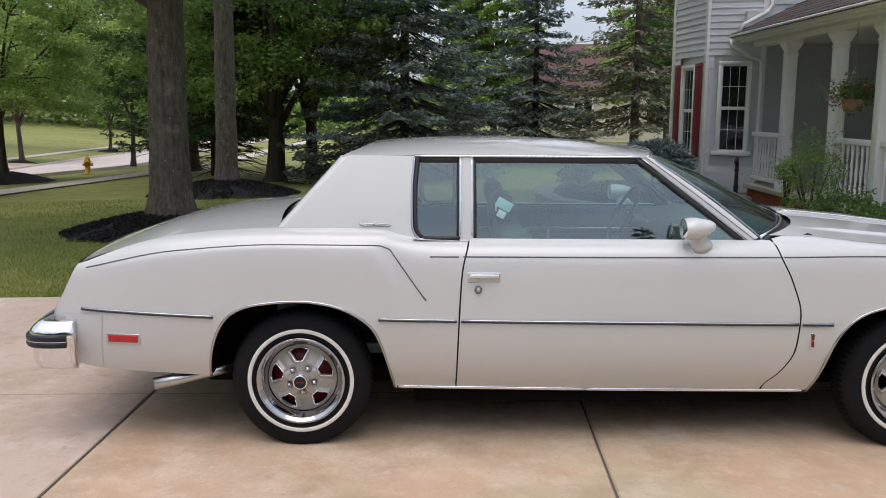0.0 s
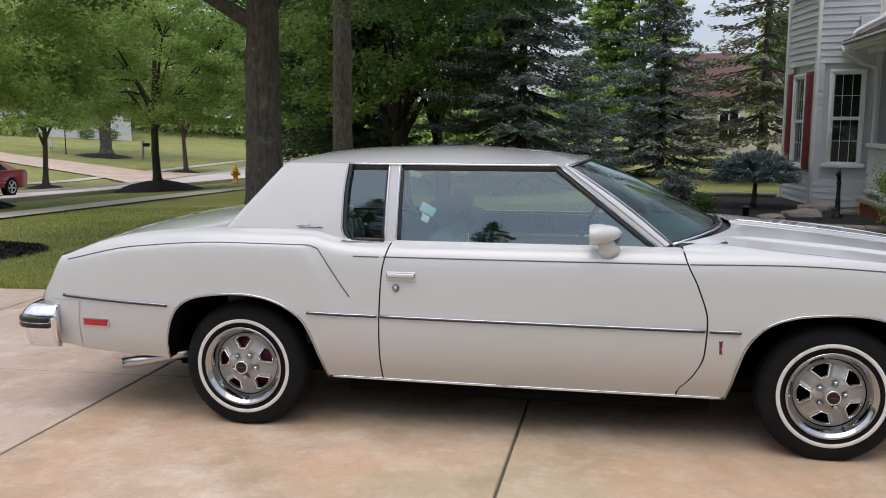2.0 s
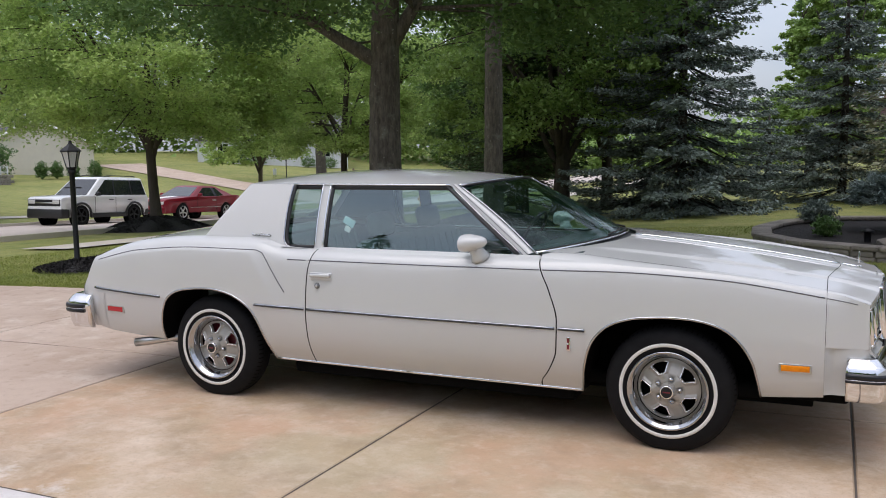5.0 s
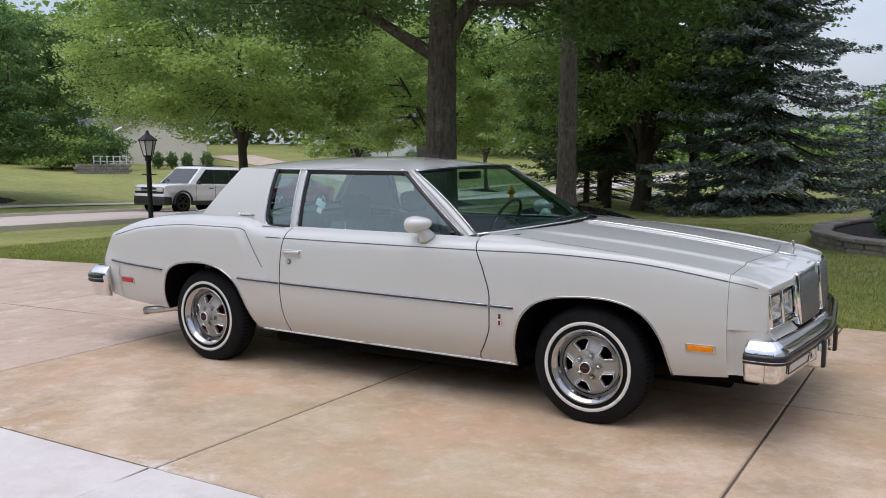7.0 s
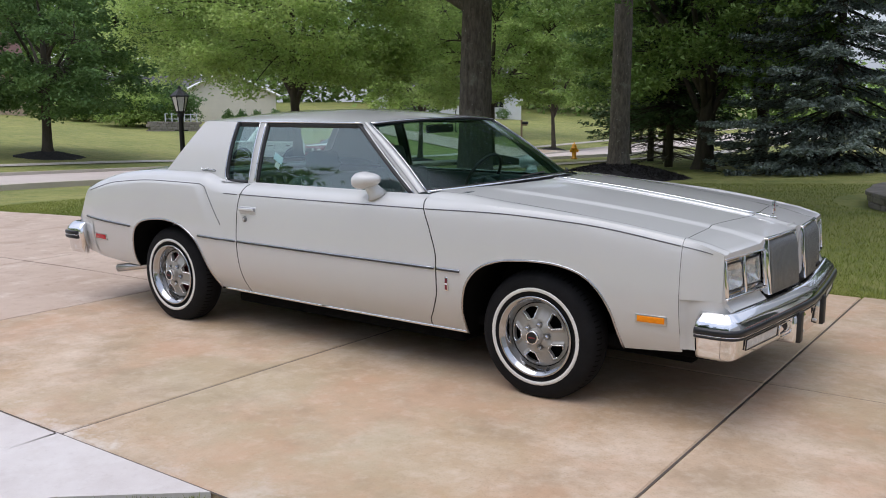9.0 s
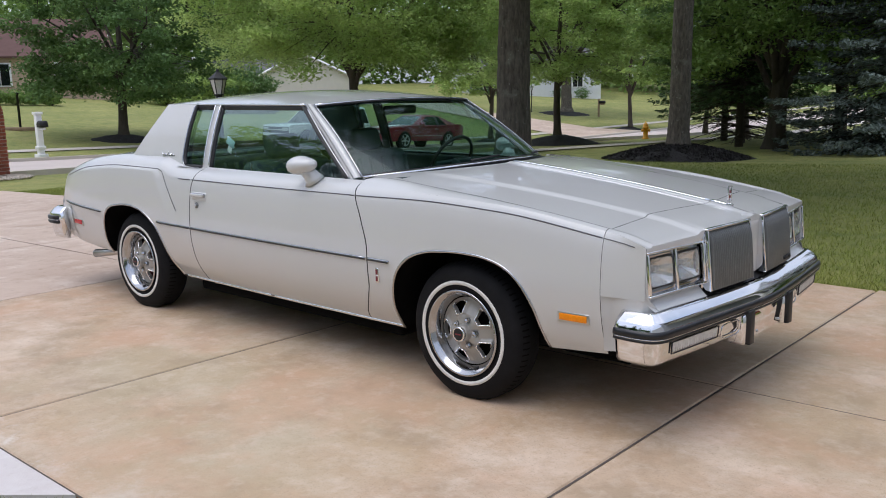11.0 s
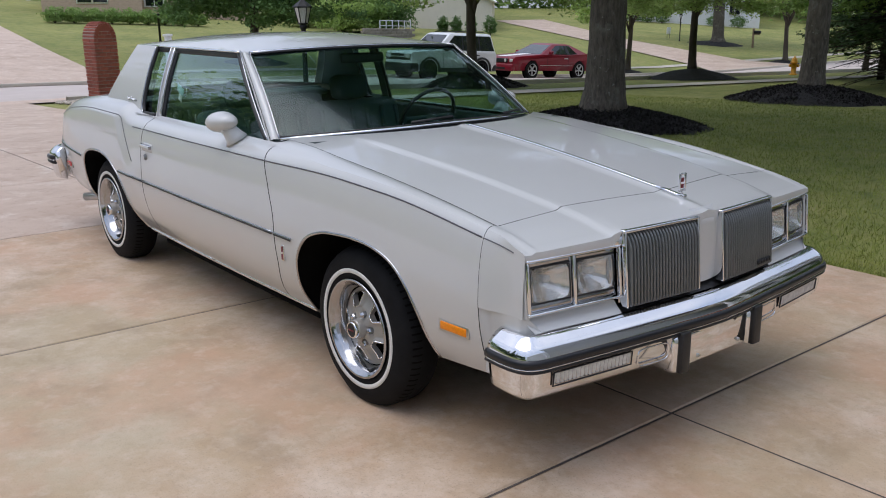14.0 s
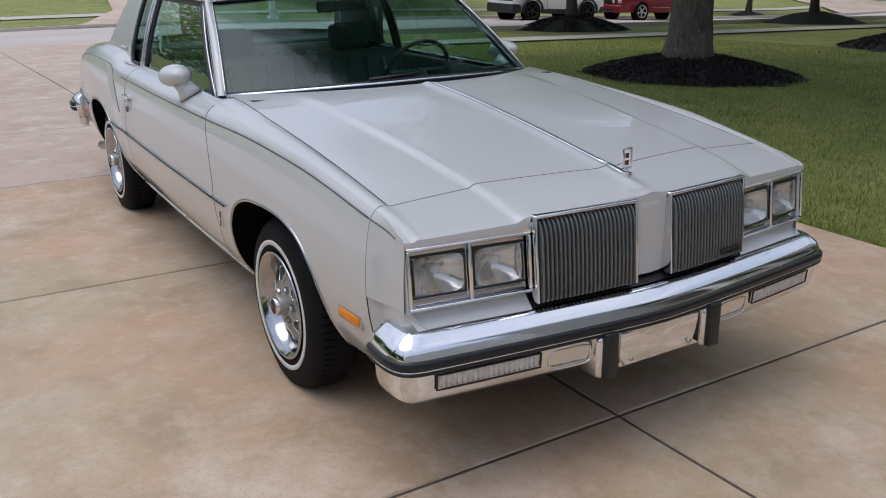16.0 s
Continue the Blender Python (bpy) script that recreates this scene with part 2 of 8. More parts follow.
blotch(M["conc"], (0.44, 0.375, 0.235), 0.42, 0.44, 0.60, 0.50, 4.0, 3.1)
blotch(M["conc"], (0.57, 0.345, 0.22), 1.1, 0.48, 0.64, 0.55, 6.0, 11.0)
blotch(M["conc"], (0.34, 0.250, 0.165), 2.6, 0.50, 0.66, 0.40, 7.0, 31.0)
blotch(M["conc"], (0.78, 0.67, 0.56), 9.0, 0.52, 0.70, 0.26, 8.0, 5.0)
blotch(M["conc"], (0.30, 0.215, 0.14), 20.0, 0.58, 0.74, 0.22, 8.0, 23.0)
M["conc_far"] = mat("pale_pink_concrete", (0.46, 0.335, 0.255), 0.74, col2=(0.68, 0.555, 0.460), scale=0.8, fine=7.0, bump=0.10, bscale=150, objrand=0.05, spec=0.4)
stains(M["conc_far"], ((0.5, 0.45, 0.75, (0.58, 0.46, 0.37), 0.6), (1.4, 0.50, 0.70, (0.36, 0.235, 0.16), 0.5), (3.0, 0.54, 0.66, (0.74, 0.66, 0.58), 0.5), (8.0, 0.55, 0.68, (0.36, 0.25, 0.18), 0.45), (22.0, 0.58, 0.70, (0.28, 0.20, 0.145), 0.4), (110.0, 0.60, 0.70, (0.20, 0.15, 0.11), 0.4)))
M["conc_white"] = mat("pale_concrete", (0.560, 0.510, 0.490), 0.75, col2=(0.700, 0.655, 0.630), scale=1.2, fine=9, bump=0.10, bscale=140, objrand=0.03)
stains(M["conc_white"], ((0.8, 0.46, 0.68, (0.74, 0.71, 0.69), 0.7), (2.2, 0.50, 0.70, (0.50, 0.44, 0.41), 0.45), (7.0, 0.52, 0.70, (0.76, 0.74, 0.72), 0.4), (30.0, 0.55, 0.72, (0.44, 0.38, 0.35), 0.3)))
M["joint"] = mat("joint_filler", (0.105, 0.085, 0.070), 0.9, var=0.2)
M["grass_soil"] = mat("lawn_turf", (0.150, 0.190, 0.042), 0.9, col2=(0.380, 0.360, 0.115), scale=0.30, fine=7.0, bump=0.8, bscale=55)
stains(M["grass_soil"], ((0.8, 0.50, 0.72, (0.34, 0.300, 0.12), 0.7), (2.6, 0.48, 0.66, (0.075, 0.135, 0.024), 0.55), (9.0, 0.54, 0.70, (0.07, 0.11, 0.022), 0.5), (45.0, 0.52, 0.72, (0.055, 0.085, 0.018), 0.5)))
M["blade"] = leafmat("grass_blade", (0.138, 0.210, 0.036), (0.380, 0.395, 0.102), 0.30, 0.6, 0.28)
M["mulch"] = mat("black_mulch", (0.007, 0.0065, 0.007), 0.95, col2=(0.028, 0.024, 0.023), scale=6, fine=40, bump=1.0, bscale=40)
M["road"] = mat("pale_road_concrete", (0.47, 0.40, 0.36), 0.8, col2=(0.62, 0.55, 0.51), scale=0.35, fine=6, bump=0.1, bscale=60)
M["walk"] = mat("sidewalk_concrete", (0.46, 0.42, 0.36), 0.8, col2=(0.58, 0.53, 0.46), scale=0.7, fine=8, bump=0.1, bscale=60)
M["bark"] = mat("grey_brown_bark", (0.022, 0.018, 0.015), 0.9, col2=(0.215, 0.185, 0.148), scale=22, fine=80, bump=1.0, bscale=40, stretch=(1, 1, 0.26))
M["bark_dark"] = mat("dark_bark", (0.034, 0.027, 0.022), 0.9, col2=(0.115, 0.094, 0.074), scale=6, fine=30, bump=1.0, bscale=20, stretch=(1, 1, 0.25))
stains(M["bark"], ((3.0, 0.56, 0.68, (0.28, 0.28, 0.23), 0.5), (15.0, 0.63, 0.68, (0.46, 0.46, 0.40), 0.75)))
M["leaf"] = leafmat("maple_leaf", (0.145, 0.270, 0.066), (0.400, 0.530, 0.168), 0.36, island=.20)
M["leaf_bright"] = leafmat("bright_leaf", (0.245, 0.390, 0.100), (0.565, 0.680, 0.245), 0.46, island=.20)
M["leaf_dark"] = leafmat("dark_leaf", (0.068, 0.150, 0.050), (0.210, 0.325, 0.104), 0.34, island=.20)
M["needle"] = leafmat("blue_spruce_needle", (0.115, 0.158, 0.134), (0.300, 0.358, 0.322), 0.16, 0.7, 0.35)
M["needle_blue"] = leafmat("pale_blue_spruce_needle", (0.150, 0.205, 0.195), (0.330, 0.400, 0.390), 0.12, 0.7, 0.25)
M["needle_green"] = leafmat("green_conifer_needle", (0.052, 0.100, 0.044), (0.150, 0.225, 0.100), 0.12, 0.7, 0.35)
M["dry_needle"] = leafmat("dry_conifer_needle", (0.120, 0.132, 0.085), (0.300, 0.305, 0.205), 0.2, 0.8, 0.3)
M["strip"] = mat("vinyl_strip", (0.016, 0.017, 0.020), 0.30, var=0.15, scale=20, spec=0.4)
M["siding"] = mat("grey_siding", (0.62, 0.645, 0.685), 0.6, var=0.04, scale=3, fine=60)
# the grey siding again, with the porch's shade put into the colour
M["siding_shade"] = mat("shaded_siding", (0.46, 0.485, 0.525), 0.6, var=0.04, scale=3, fine=60)
M["white"] = mat("white_trim", (0.86, 0.86, 0.86), 0.5, var=0.03, scale=6)
M["shutter"] = mat("maroon_shutter", (0.22, 0.022, 0.03), 0.5, var=0.08)
M["shingle"] = mat("brown_shingle", (0.075, 0.058, 0.056), 0.9, col2=(0.15, 0.12, 0.115), scale=9, fine=40, objrand=0.2, bump=0.3)
M["pane"] = mat("window_pane", (0.012, 0.016, 0.018), 0.04, var=0.2, coat=0.6)
M["brick"] = mat("red_brick", (0.23, 0.055, 0.035), 0.85, col2=(0.36, 0.11, 0.07), scale=9, fine=60, bump=0.4, objrand=0.22)
M["mortar"] = mat("mortar", (0.50, 0.44, 0.40), 0.9, var=0.1)
M["stone"] = mat("retaining_stone", (0.17, 0.15, 0.13), 0.9, col2=(0.31, 0.28, 0.25), scale=6, fine=40, bump=0.6, objrand=0.15)
M["pebble"] = mat("tan_pebble", (0.34, 0.28, 0.22), 0.8, col2=(0.58, 0.52, 0.45), scale=3, fine=30, island=.25)
M["iron"] = mat("black_iron", (0.012, 0.013, 0.015), 0.5, 0.2, var=0.2)
M["yellow"] = mat("hydrant_yellow", (0.72, 0.34, 0.02), 0.5, var=0.12, scale=14)
M["wood"] = mat("weathered_wood", (0.24, 0.17, 0.11), 0.8, var=0.2, scale=6)
M["suv_white"] = mat("suv_white_paint", (0.84, 0.85, 0.87), 0.3, var=0.01, coat=1.0)
M["car_red"] = mat("red_car_paint", (0.22, 0.005, 0.018), 0.35, var=0.03, coat=0.45, spec=0.3)
M["carglass"] = mat("dark_car_glass", (0.02, 0.025, 0.027), 0.03, var=0.1, coat=0.5)
M["cream"] = mat("cream_siding", (0.74, 0.69, 0.59), 0.6, var=0.04, scale=2)
M["housewhite"] = mat("white_siding", (0.70, 0.72, 0.74), 0.6, var=0.04, scale=2)
M["housebrick"] = mat("tan_brick_wall", (0.40, 0.29, 0.21), 0.85, col2=(0.60, 0.47, 0.36), scale=5, fine=26, stretch=(1, 1, 3))
M["redroof"] = mat("red_brown_roof", (0.10, 0.054, 0.047), 0.9, col2=(0.155, 0.085, 0.073), scale=3, fine=20)
M["greyroof"] = mat("grey_roof", (0.10, 0.10, 0.11), 0.9, col2=(0.17, 0.17, 0.18), scale=3, fine=20)
M["terracotta"] = mat("tan_basket", (0.36, 0.22, 0.13), 0.8, var=0.15, scale=20)
M["flower"] = leafmat("red_flower", (0.45, 0.05, 0.06), (0.6, 0.15, 0.10), 0.3, 0.6, 0.3)


# ---- mesh helpers ----
def part(name, bm, material, parent=None, label="", smooth=True, loc=None):
    me = bpy.data.meshes.new(name)
    if isinstance(bm, tuple):
        me.from_pydata(bm[0], [], bm[1])
    else:
        bm.to_mesh(me)
        bm.free()
    if smooth:
        me.polygons.foreach_set("use_smooth", [True] * len(me.polygons))
    me.materials.append(M[material] if isinstance(material, str) else material)
    ob = new(name, me)
    if parent:
        ob.parent = parent
    if loc:
        ob.location = loc
    if label:
        ob["label"] = label
    return ob


def empty(name, loc=(0, 0, 0), rz=0.0):
    ob = new(name)
    ob.location = loc
    ob.rotation_euler = (0, 0, radians(rz))
    return ob


def put(bm, v, f, m=None):
    vs = [bm.verts.new((m @ Vector(p)) if m else p) for p in v]
    for q in f:
        try:
            bm.faces.new([vs[i] for i in q])
        except ValueError:
            pass
    return bm


def box(bm, x0, x1, y0, y1, z0, z1, bev=0.0, m=None):
    b = bmesh.new()
    bmesh.ops.create_cube(b, size=1)
    for v in b.verts:
        v.co = ((x0 + x1) / 2 + v.co.x * (x1 - x0), (y0 + y1) / 2 + v.co.y * (y1 - y0), (z0 + z1) / 2 + v.co.z * (z1 - z0))
    if bev:
        bmesh.ops.bevel(b, geom=b.edges[:], offset=bev, segments=2, profile=0.5, affect='EDGES', clamp_overlap=True)
    b.verts.index_update()
    put(bm, [v.co.copy() for v in b.verts], [[v.index for v in f.verts] for f in b.faces], m)
    b.free()
    return bm


def boxes(*rows, bev=0.0):
    bm = bmesh.new()
    for r in rows:
        box(bm, *r, bev=bev)
    return bm


def grid(P, nu, nv, flip=False):
    """A surface P(u, v) on 0..1 as vertices and quads."""
    v = [tuple(P(i / nu, j / nv)) for i in range(nu + 1) for j in range(nv + 1)]
    f = []
    for i in range(nu):
        for j in range(nv):
            q = [i * (nv + 1) + j, (i + 1) * (nv + 1) + j, (i + 1) * (nv + 1) + j + 1, i * (nv + 1) + j + 1]
            f.append(q[::-1] if flip else q)
    return v, f


def tube(bm, pts, r, seg=8, taper=None, closed=False, flat=None):
    """A round bar along pts. taper: radius at the end; flat: (ry, rz) half sizes in side and up."""
    pts = [Vector(p) for p in pts]
    n = len(pts)
    rings = []
    s_last = Vector((1, 0, 0))
    for i, p in enumerate(pts):
        if closed:
            d = pts[(i + 1) % n] - pts[i - 1]
        else:
            d = pts[min(i + 1, n - 1)] - pts[max(i - 1, 0)]
        d = d.normalized() if d.length > 1e-9 else Vector((0, 0, 1))
        up = Vector((0, 0, 1)) if abs(d.z) < 0.95 else Vector((0, 1, 0))
        s = d.cross(up).normalized()
        if i and not flat:
            carried = s_last - d * s_last.dot(d)
            s = carried.normalized() if carried.length > 1e-4 else s
        s_last = s
        t = s.cross(d).normalized()
        k = i / max(1, n - 1)
        rr = r[i] if isinstance(r, (list, tuple)) else (r + (taper - r) * k if taper is not None else r)
        ra, rb = (flat if flat else (rr, rr))
        rings.append([bm.verts.new(p + s * (ra * math.cos(2 * math.pi * a / seg)) + t * (rb * math.sin(2 * math.pi * a / seg))) for a in range(seg)])
    for i in range(n if closed else n - 1):
        A, B = rings[i], rings[(i + 1) % n]
        for a in range(seg):
            bm.faces.new((A[a], A[(a + 1) % seg], B[(a + 1) % seg], B[a]))
    if not closed:
        bm.faces.new(rings[0][::-1])
        bm.faces.new(rings[-1])
    return bm


def lathe(bm, prof, seg=32, m=None):
    """prof: (radius, height) rows turned about z; m places it."""
    m = m or Matrix.Identity(4)
    rings = [[bm.verts.new(m @ Vector((r * math.cos(2 * math.pi * a / seg), r * math.sin(2 * math.pi * a / seg), h))) for a in range(seg)] for r, h in prof]
    for A, B in zip(rings, rings[1:]):
        for a in range(seg):
            try:
                bm.faces.new((A[a], A[(a + 1) % seg], B[(a + 1) % seg], B[a]))
            except ValueError:
                pass
    return bm


def prism(bm, pts, axis, a, b):
    """A flat outline pts (two numbers each) pushed along axis from a to b."""
    def at(p, w):
        q = list(p)
        q.insert(axis, w)
        return q
    A = [bm.verts.new(at(p, a)) for p in pts]
    B = [bm.verts.new(at(p, b)) for p in pts]
    n = len(pts)
    bm.faces.new(A[::-1])
    bm.faces.new(B)
    for i in range(n):
        bm.faces.new((A[i], A[(i + 1) % n], B[(i + 1) % n], B[i]))
    bmesh.ops.recalc_face_normals(bm, faces=bm.faces[:])
    return bm


def lerp(a, b, t):
    return a + (b - a) * t


def curve1(rows):
    """A smooth function through (x, value) rows."""
    xs = [r[0] for r in rows]
    ys = [r[1] for r in rows]
    n = len(xs)
    d = [(ys[i + 1] - ys[i]) / (xs[i + 1] - xs[i]) for i in range(n - 1)]
    m = [d[0]] + [0.0 if d[i - 1] * d[i] <= 0 else 2 * d[i - 1] * d[i] / (d[i - 1] + d[i]) for i in range(1, n - 1)] + [d[-1]]

    def f(x):
        if x <= xs[0]:
            return ys[0]
        if x >= xs[-1]:
            return ys[-1]
        i = 0
        while x > xs[i + 1]:
            i += 1
        h = xs[i + 1] - xs[i]
        t = (x - xs[i]) / h
        return (2 * t ** 3 - 3 * t ** 2 + 1) * ys[i] + (t ** 3 - 2 * t ** 2 + t) * h * m[i] + (-2 * t ** 3 + 3 * t ** 2) * ys[i + 1] + (t ** 3 - t ** 2) * h * m[i + 1]
    return f


def sstep(a, b, v):
    u = min(1.0, max(0.0, (v - a) / (b - a)))
    return u * u * (3 - 2 * u)

# ---- ground ----
def ramp_up(v, w):
    return 0.5 * (v + math.sqrt(v * v + w * w))


def ground_z(x, y):
    k = 0.030 - 0.022 * sstep(-3, 4, x)
    z = -0.033 * min(ramp_up(-x - 4, 1.5), 19) - k * min(ramp_up(y - 4, 1.5), 34)
    z -= 0.022 * min(ramp_up(y - 17, 2), 12) * sstep(-14, -19, x)
    return z + 0.075 * min(ramp_up(-x - 24, 2), 45) - 0.012


def sheet(name, xs, ys, material, lift=0.0, edge=None):
    v = [(x, y, ground_z(x, y) + lift) for x in xs for y in ys]
    n = len(ys)
    f = [(i * n + j, (i + 1) * n + j, (i + 1) * n + j + 1, i * n + j + 1) for i in range(len(xs) - 1) for j in range(n - 1)]
    return part(name, (v, f), material)


def spread(lo, hi, fine_lo, fine_hi, step, far):
    a = list(np.arange(fine_lo, fine_hi + 1e-6, step))
    b, s = [], step
    x = fine_hi
    while x < hi:
        s *= far
        x += s
        b.append(min(x, hi))
    c, s = [], step
    x = fine_lo
    while x > lo:
        s *= far
        x -= s
        c.append(max(x, lo))
    return [float(q) for q in c[::-1] + a + b]


lawn = sheet("ground", spread(-900, 900, -30, 12, 1.0, 1.35), spread(-900, 900, -12, 40, 1.0, 1.35), "grass_soil", -0.03)
tagged(lawn, "green mown lawn, patchy and dry in places", "lawn", kind="structure")

ROAD_N, ROAD_F = -14.2, -22.3
road = sheet("road", list(np.linspace(ROAD_F, ROAD_N, 9)), spread(-300, 300, -20, 60, 2.0, 1.4), "road", 0.0)
tagged(road, "pale concrete residential street", "road", kind="structure")
for nm, x in (("kerb_near", ROAD_N), ("kerb_far", ROAD_F)):
    bm = bmesh.new()
    ys = list(np.arange(-60, 120, 3.0))
    for y0, y1 in zip(ys, ys[1:]):
        if nm == "kerb_near" and -6 < (y0 + y1) / 2 < 4:
            continue
        z0, z1 = ground_z(x, y0), ground_z(x, y1)
        a = [(x - 0.09, y0, z0 - 0.1), (x + 0.09, y0, z0 - 0.1), (x + 0.07, y0, z0 + 0.10), (x - 0.07, y0, z0 + 0.10)]
        b = [(x - 0.09, y1, z1 - 0.1), (x + 0.09, y1, z1 - 0.1), (x + 0.07, y1, z1 + 0.10), (x - 0.07, y1, z1 + 0.10)]
        put(bm, a + b, [(0, 1, 5, 4), (1, 2, 6, 5), (2, 3, 7, 6), (3, 0, 4, 7)])
    tagged(part("kerb", bm, "walk", smooth=False), "low concrete kerb along the street", "kerb", kind="structure")
pav = sheet("pavement", [-10.9, -10.3, -9.7], spread(7.0, 200, 7, 60, 2.0, 1.4), "walk", 0.005)
tagged(pav, "narrow concrete sidewalk across the lawn", "sidewalk", kind="structure")
pav2 = sheet("pavement", [-26.4, -26.05, -25.7], spread(-60, 200, 0, 60, 2.0, 1.4), "walk", 0.005)
tagged(pav2, "narrow concrete sidewalk across the lawn", "sidewalk", kind="structure")

# driveway: slabs with open joints over a dark bed
drive = empty("driveway")
tagged(drive, "tan stained concrete driveway of large slabs with dark joints", "driveway", kind="structure")
JX = [-14.2, -12.0, -9.72, -7.42, -5.16, -3.04, -0.985, 1.30, 3.58, 5.87, 8.2]
JY = [-2.41, 0.06, 2.36]


SKEW = {1.30: (1.366, .030), -0.985: (-.915, .025), 3.58: (3.587, -.004)}


def joint_x(x, y):
    a, k = SKEW.get(x, (x, 0.0))
    return a + k * max(y, -4.0)


def joint_y(x, y):
    return y - .135 + .030 * max(x, -4.0) if abs(y - .06) < .01 else y


def slab(x0, x1, y0, y1, material, parent, name="slab"):
    g = 0.0045
    e0, e1, f0, f1 = x0, x1, y0, y1
    x0, x1, y0, y1 = x0 + g, x1 - g, y0 + g, y1 - g
    bm = bmesh.new()
    n = 4
    rows = []
    for j, (yy, dz) in enumerate(((y0, -0.07), (y0, -0.008), (y0 + 0.008, 0), (y1 - 0.008, 0), (y1, -0.008), (y1, -0.07))):
        row = []
        for i in range(n + 3):
            xx, ez = ([(x0, -0.07), (x0, -0.008)] + [(lerp(x0 + 0.008, x1 - 0.008, k / (n - 2)), 0) for k in range(n - 1)] + [(x1, -0.008), (x1, -0.07)])[i]
            z = (ground_z(xx, yy) + 0.012) if xx < -3 else 0.0
            t = (xx - x0) / (x1 - x0)
            xx += lerp(joint_x(e0, yy) - e0, joint_x(e1, yy) - e1, t)
            row.append(bm.verts.new((xx, yy + (joint_y(xx, f0) - f0 if j < 3 else joint_y(xx, f1) - f1), z + min(dz, ez))))
        rows.append(row)
    for a, b in zip(rows, rows[1:]):
        for i in range(len(a) - 1):
            bm.faces.new((a[i], a[i + 1], b[i + 1], b[i]))
    return part(name, bm, material, parent, smooth=False)


for x0, x1 in zip(JX, JX[1:]):
    for y0, y1 in zip(JY, JY[1:]):
        far = 0.0
        slab(x0, x1, y0, y1 + (0.012 * (x0 + x1) / 2 if y1 > 2 else 0), "conc" if x1 > -.9 else "conc_far", drive)
    if x1 < 1.5:
        slab(x0, x1, -4.7, -2.41, "conc_white", drive)
EDGE = [(2.30, -2.416), (1.87, -2.77), (1.62, -3.05), (1.47, -3.6), (1.42, -4.7)]
part("slab", prism(bmesh.new(), [(1.350, -4.7), (1.268, -2.416)] + EDGE, 2, -.07, 0), "conc_white", drive, smooth=False)
slab(3.58, 5.87, -6.5, -2.41, "conc", drive)
slab(5.87, 8.2, -6.5, -2.41, "conc", drive)
bed = part("bed", boxes((-3, 8.2, -2.42, 2.32, -0.06, -0.035), (-3, 1.84, -4.69, -2.42, -0.06, -0.035), (3.59, 8.2, -6.49, -2.42, -0.06, -0.035)), "joint", drive, smooth=False)
def strip(pts, material="joint"):
    """A thin dark filler a little below the slab tops along pts (x, y, across x or y)."""
    v, f = [], []
    for x, y, ax in pts:
        z = ((ground_z(x, y) + .012) if x < -3 else 0.0) - .004
        for s in (-.0048, .0048):
            v.append((x + (s if ax == 0 else 0), y + (s if ax == 1 else 0), z))
    for i in range(len(pts) - 1):
        f.append((2 * i, 2 * i + 1, 2 * i + 3, 2 * i + 2))
    part("joint", (v, f), material, drive, smooth=False)


for x in JX[1:-1]:
    y0 = -4.7 if x < 1.2 else -6.5 if x > 3.6 else -2.9 if x < 2 else -2.41
    strip([(joint_x(x, y), y, 0) for y in np.linspace(y0, 2.33, 12)])
strip([(joint_x(1.30, y) + .055, y, 0) for y in np.linspace(-4.6, -2.46, 8)])
for y in (-2.41, .06):
    strip([(x, joint_y(x, y), 1) for x in np.linspace(-13.9, 8.1, 24)])
bed2 = sheet("bed", list(np.arange(-14.1, -2.5, 1.0)), [-4.7, -2.4, 0, 2.3], "joint", -0.025)
bed2.parent = drive
apron = sheet("driveway", list(np.linspace(-15.4, -14.2, 4)), [-3.4, -1, 1, 3.3], "conc_far", 0.008)
tagged(apron, "pale concrete apron joining the driveway to the street", "driveway", kind="structure")

for pts in ([(-22.2, 2.2, 7.4), (-24, 3.2, 7.2), (-27, 4.6, 7.5), (-34, 5.7, 7.95), (-46, 7.2, 8.9)], [(-22.3, 38, 47), (-26, 41, 46.5), (-38, 46, 50), (-55, 52, 58)]):
    v = []
    for x, y0, y1 in pts:
        for k in range(5):
            y = lerp(y0, y1, k / 4)
            v.append((x, y, ground_z(x, y) + .02))
    f = [(i * 5 + j, (i + 1) * 5 + j, (i + 1) * 5 + j + 1, i * 5 + j + 1) for i in range(len(pts) - 1) for j in range(4)]
    tagged(part("driveway", (v, [q[::-1] for q in f]), "conc_far"), "pale concrete driveway of a house across the street", "driveway", kind="structure")

# ---- the coupe: rear axle at x = 0, front to +x, centre line y = 0 ----
coupe = empty("coupe_car")
tagged(coupe, "pale greige two-door classic coupe with chrome bumpers parked on concrete", "car")

c_width = curve1([(-1.12, .775), (-.85, .838), (-.4, .868), (.3, .884), (1.3, .892), (2.2, .885), (2.75, .872), (3.25, .848), (3.45, .834), (3.66, .800)])
c_prof = curve1([(.225, -.150), (.255, -.121), (.285, -.100), (.32, -.074), (.37, -.046), (.43, -.024), (.52, -.006), (.60, 0), (.70, -.003), (.80, -.011), (.87, -.024), (.905, -.045), (.925, -.075), (.937, -.112)])
c_pin = curve1([(-1.12, .770), (-.96, .803), (-.54, .890), (-.06, .922), (.34, .921), (.47, .890), (.60, .876), (.74, .874), (2.1, .878), (2.5, .883), (2.94, .866), (3.46, .797), (3.66, .759)])
c_shoulder = curve1([(2.05, .057), (2.3, .045), (2.6, .028), (3.7, .024)])
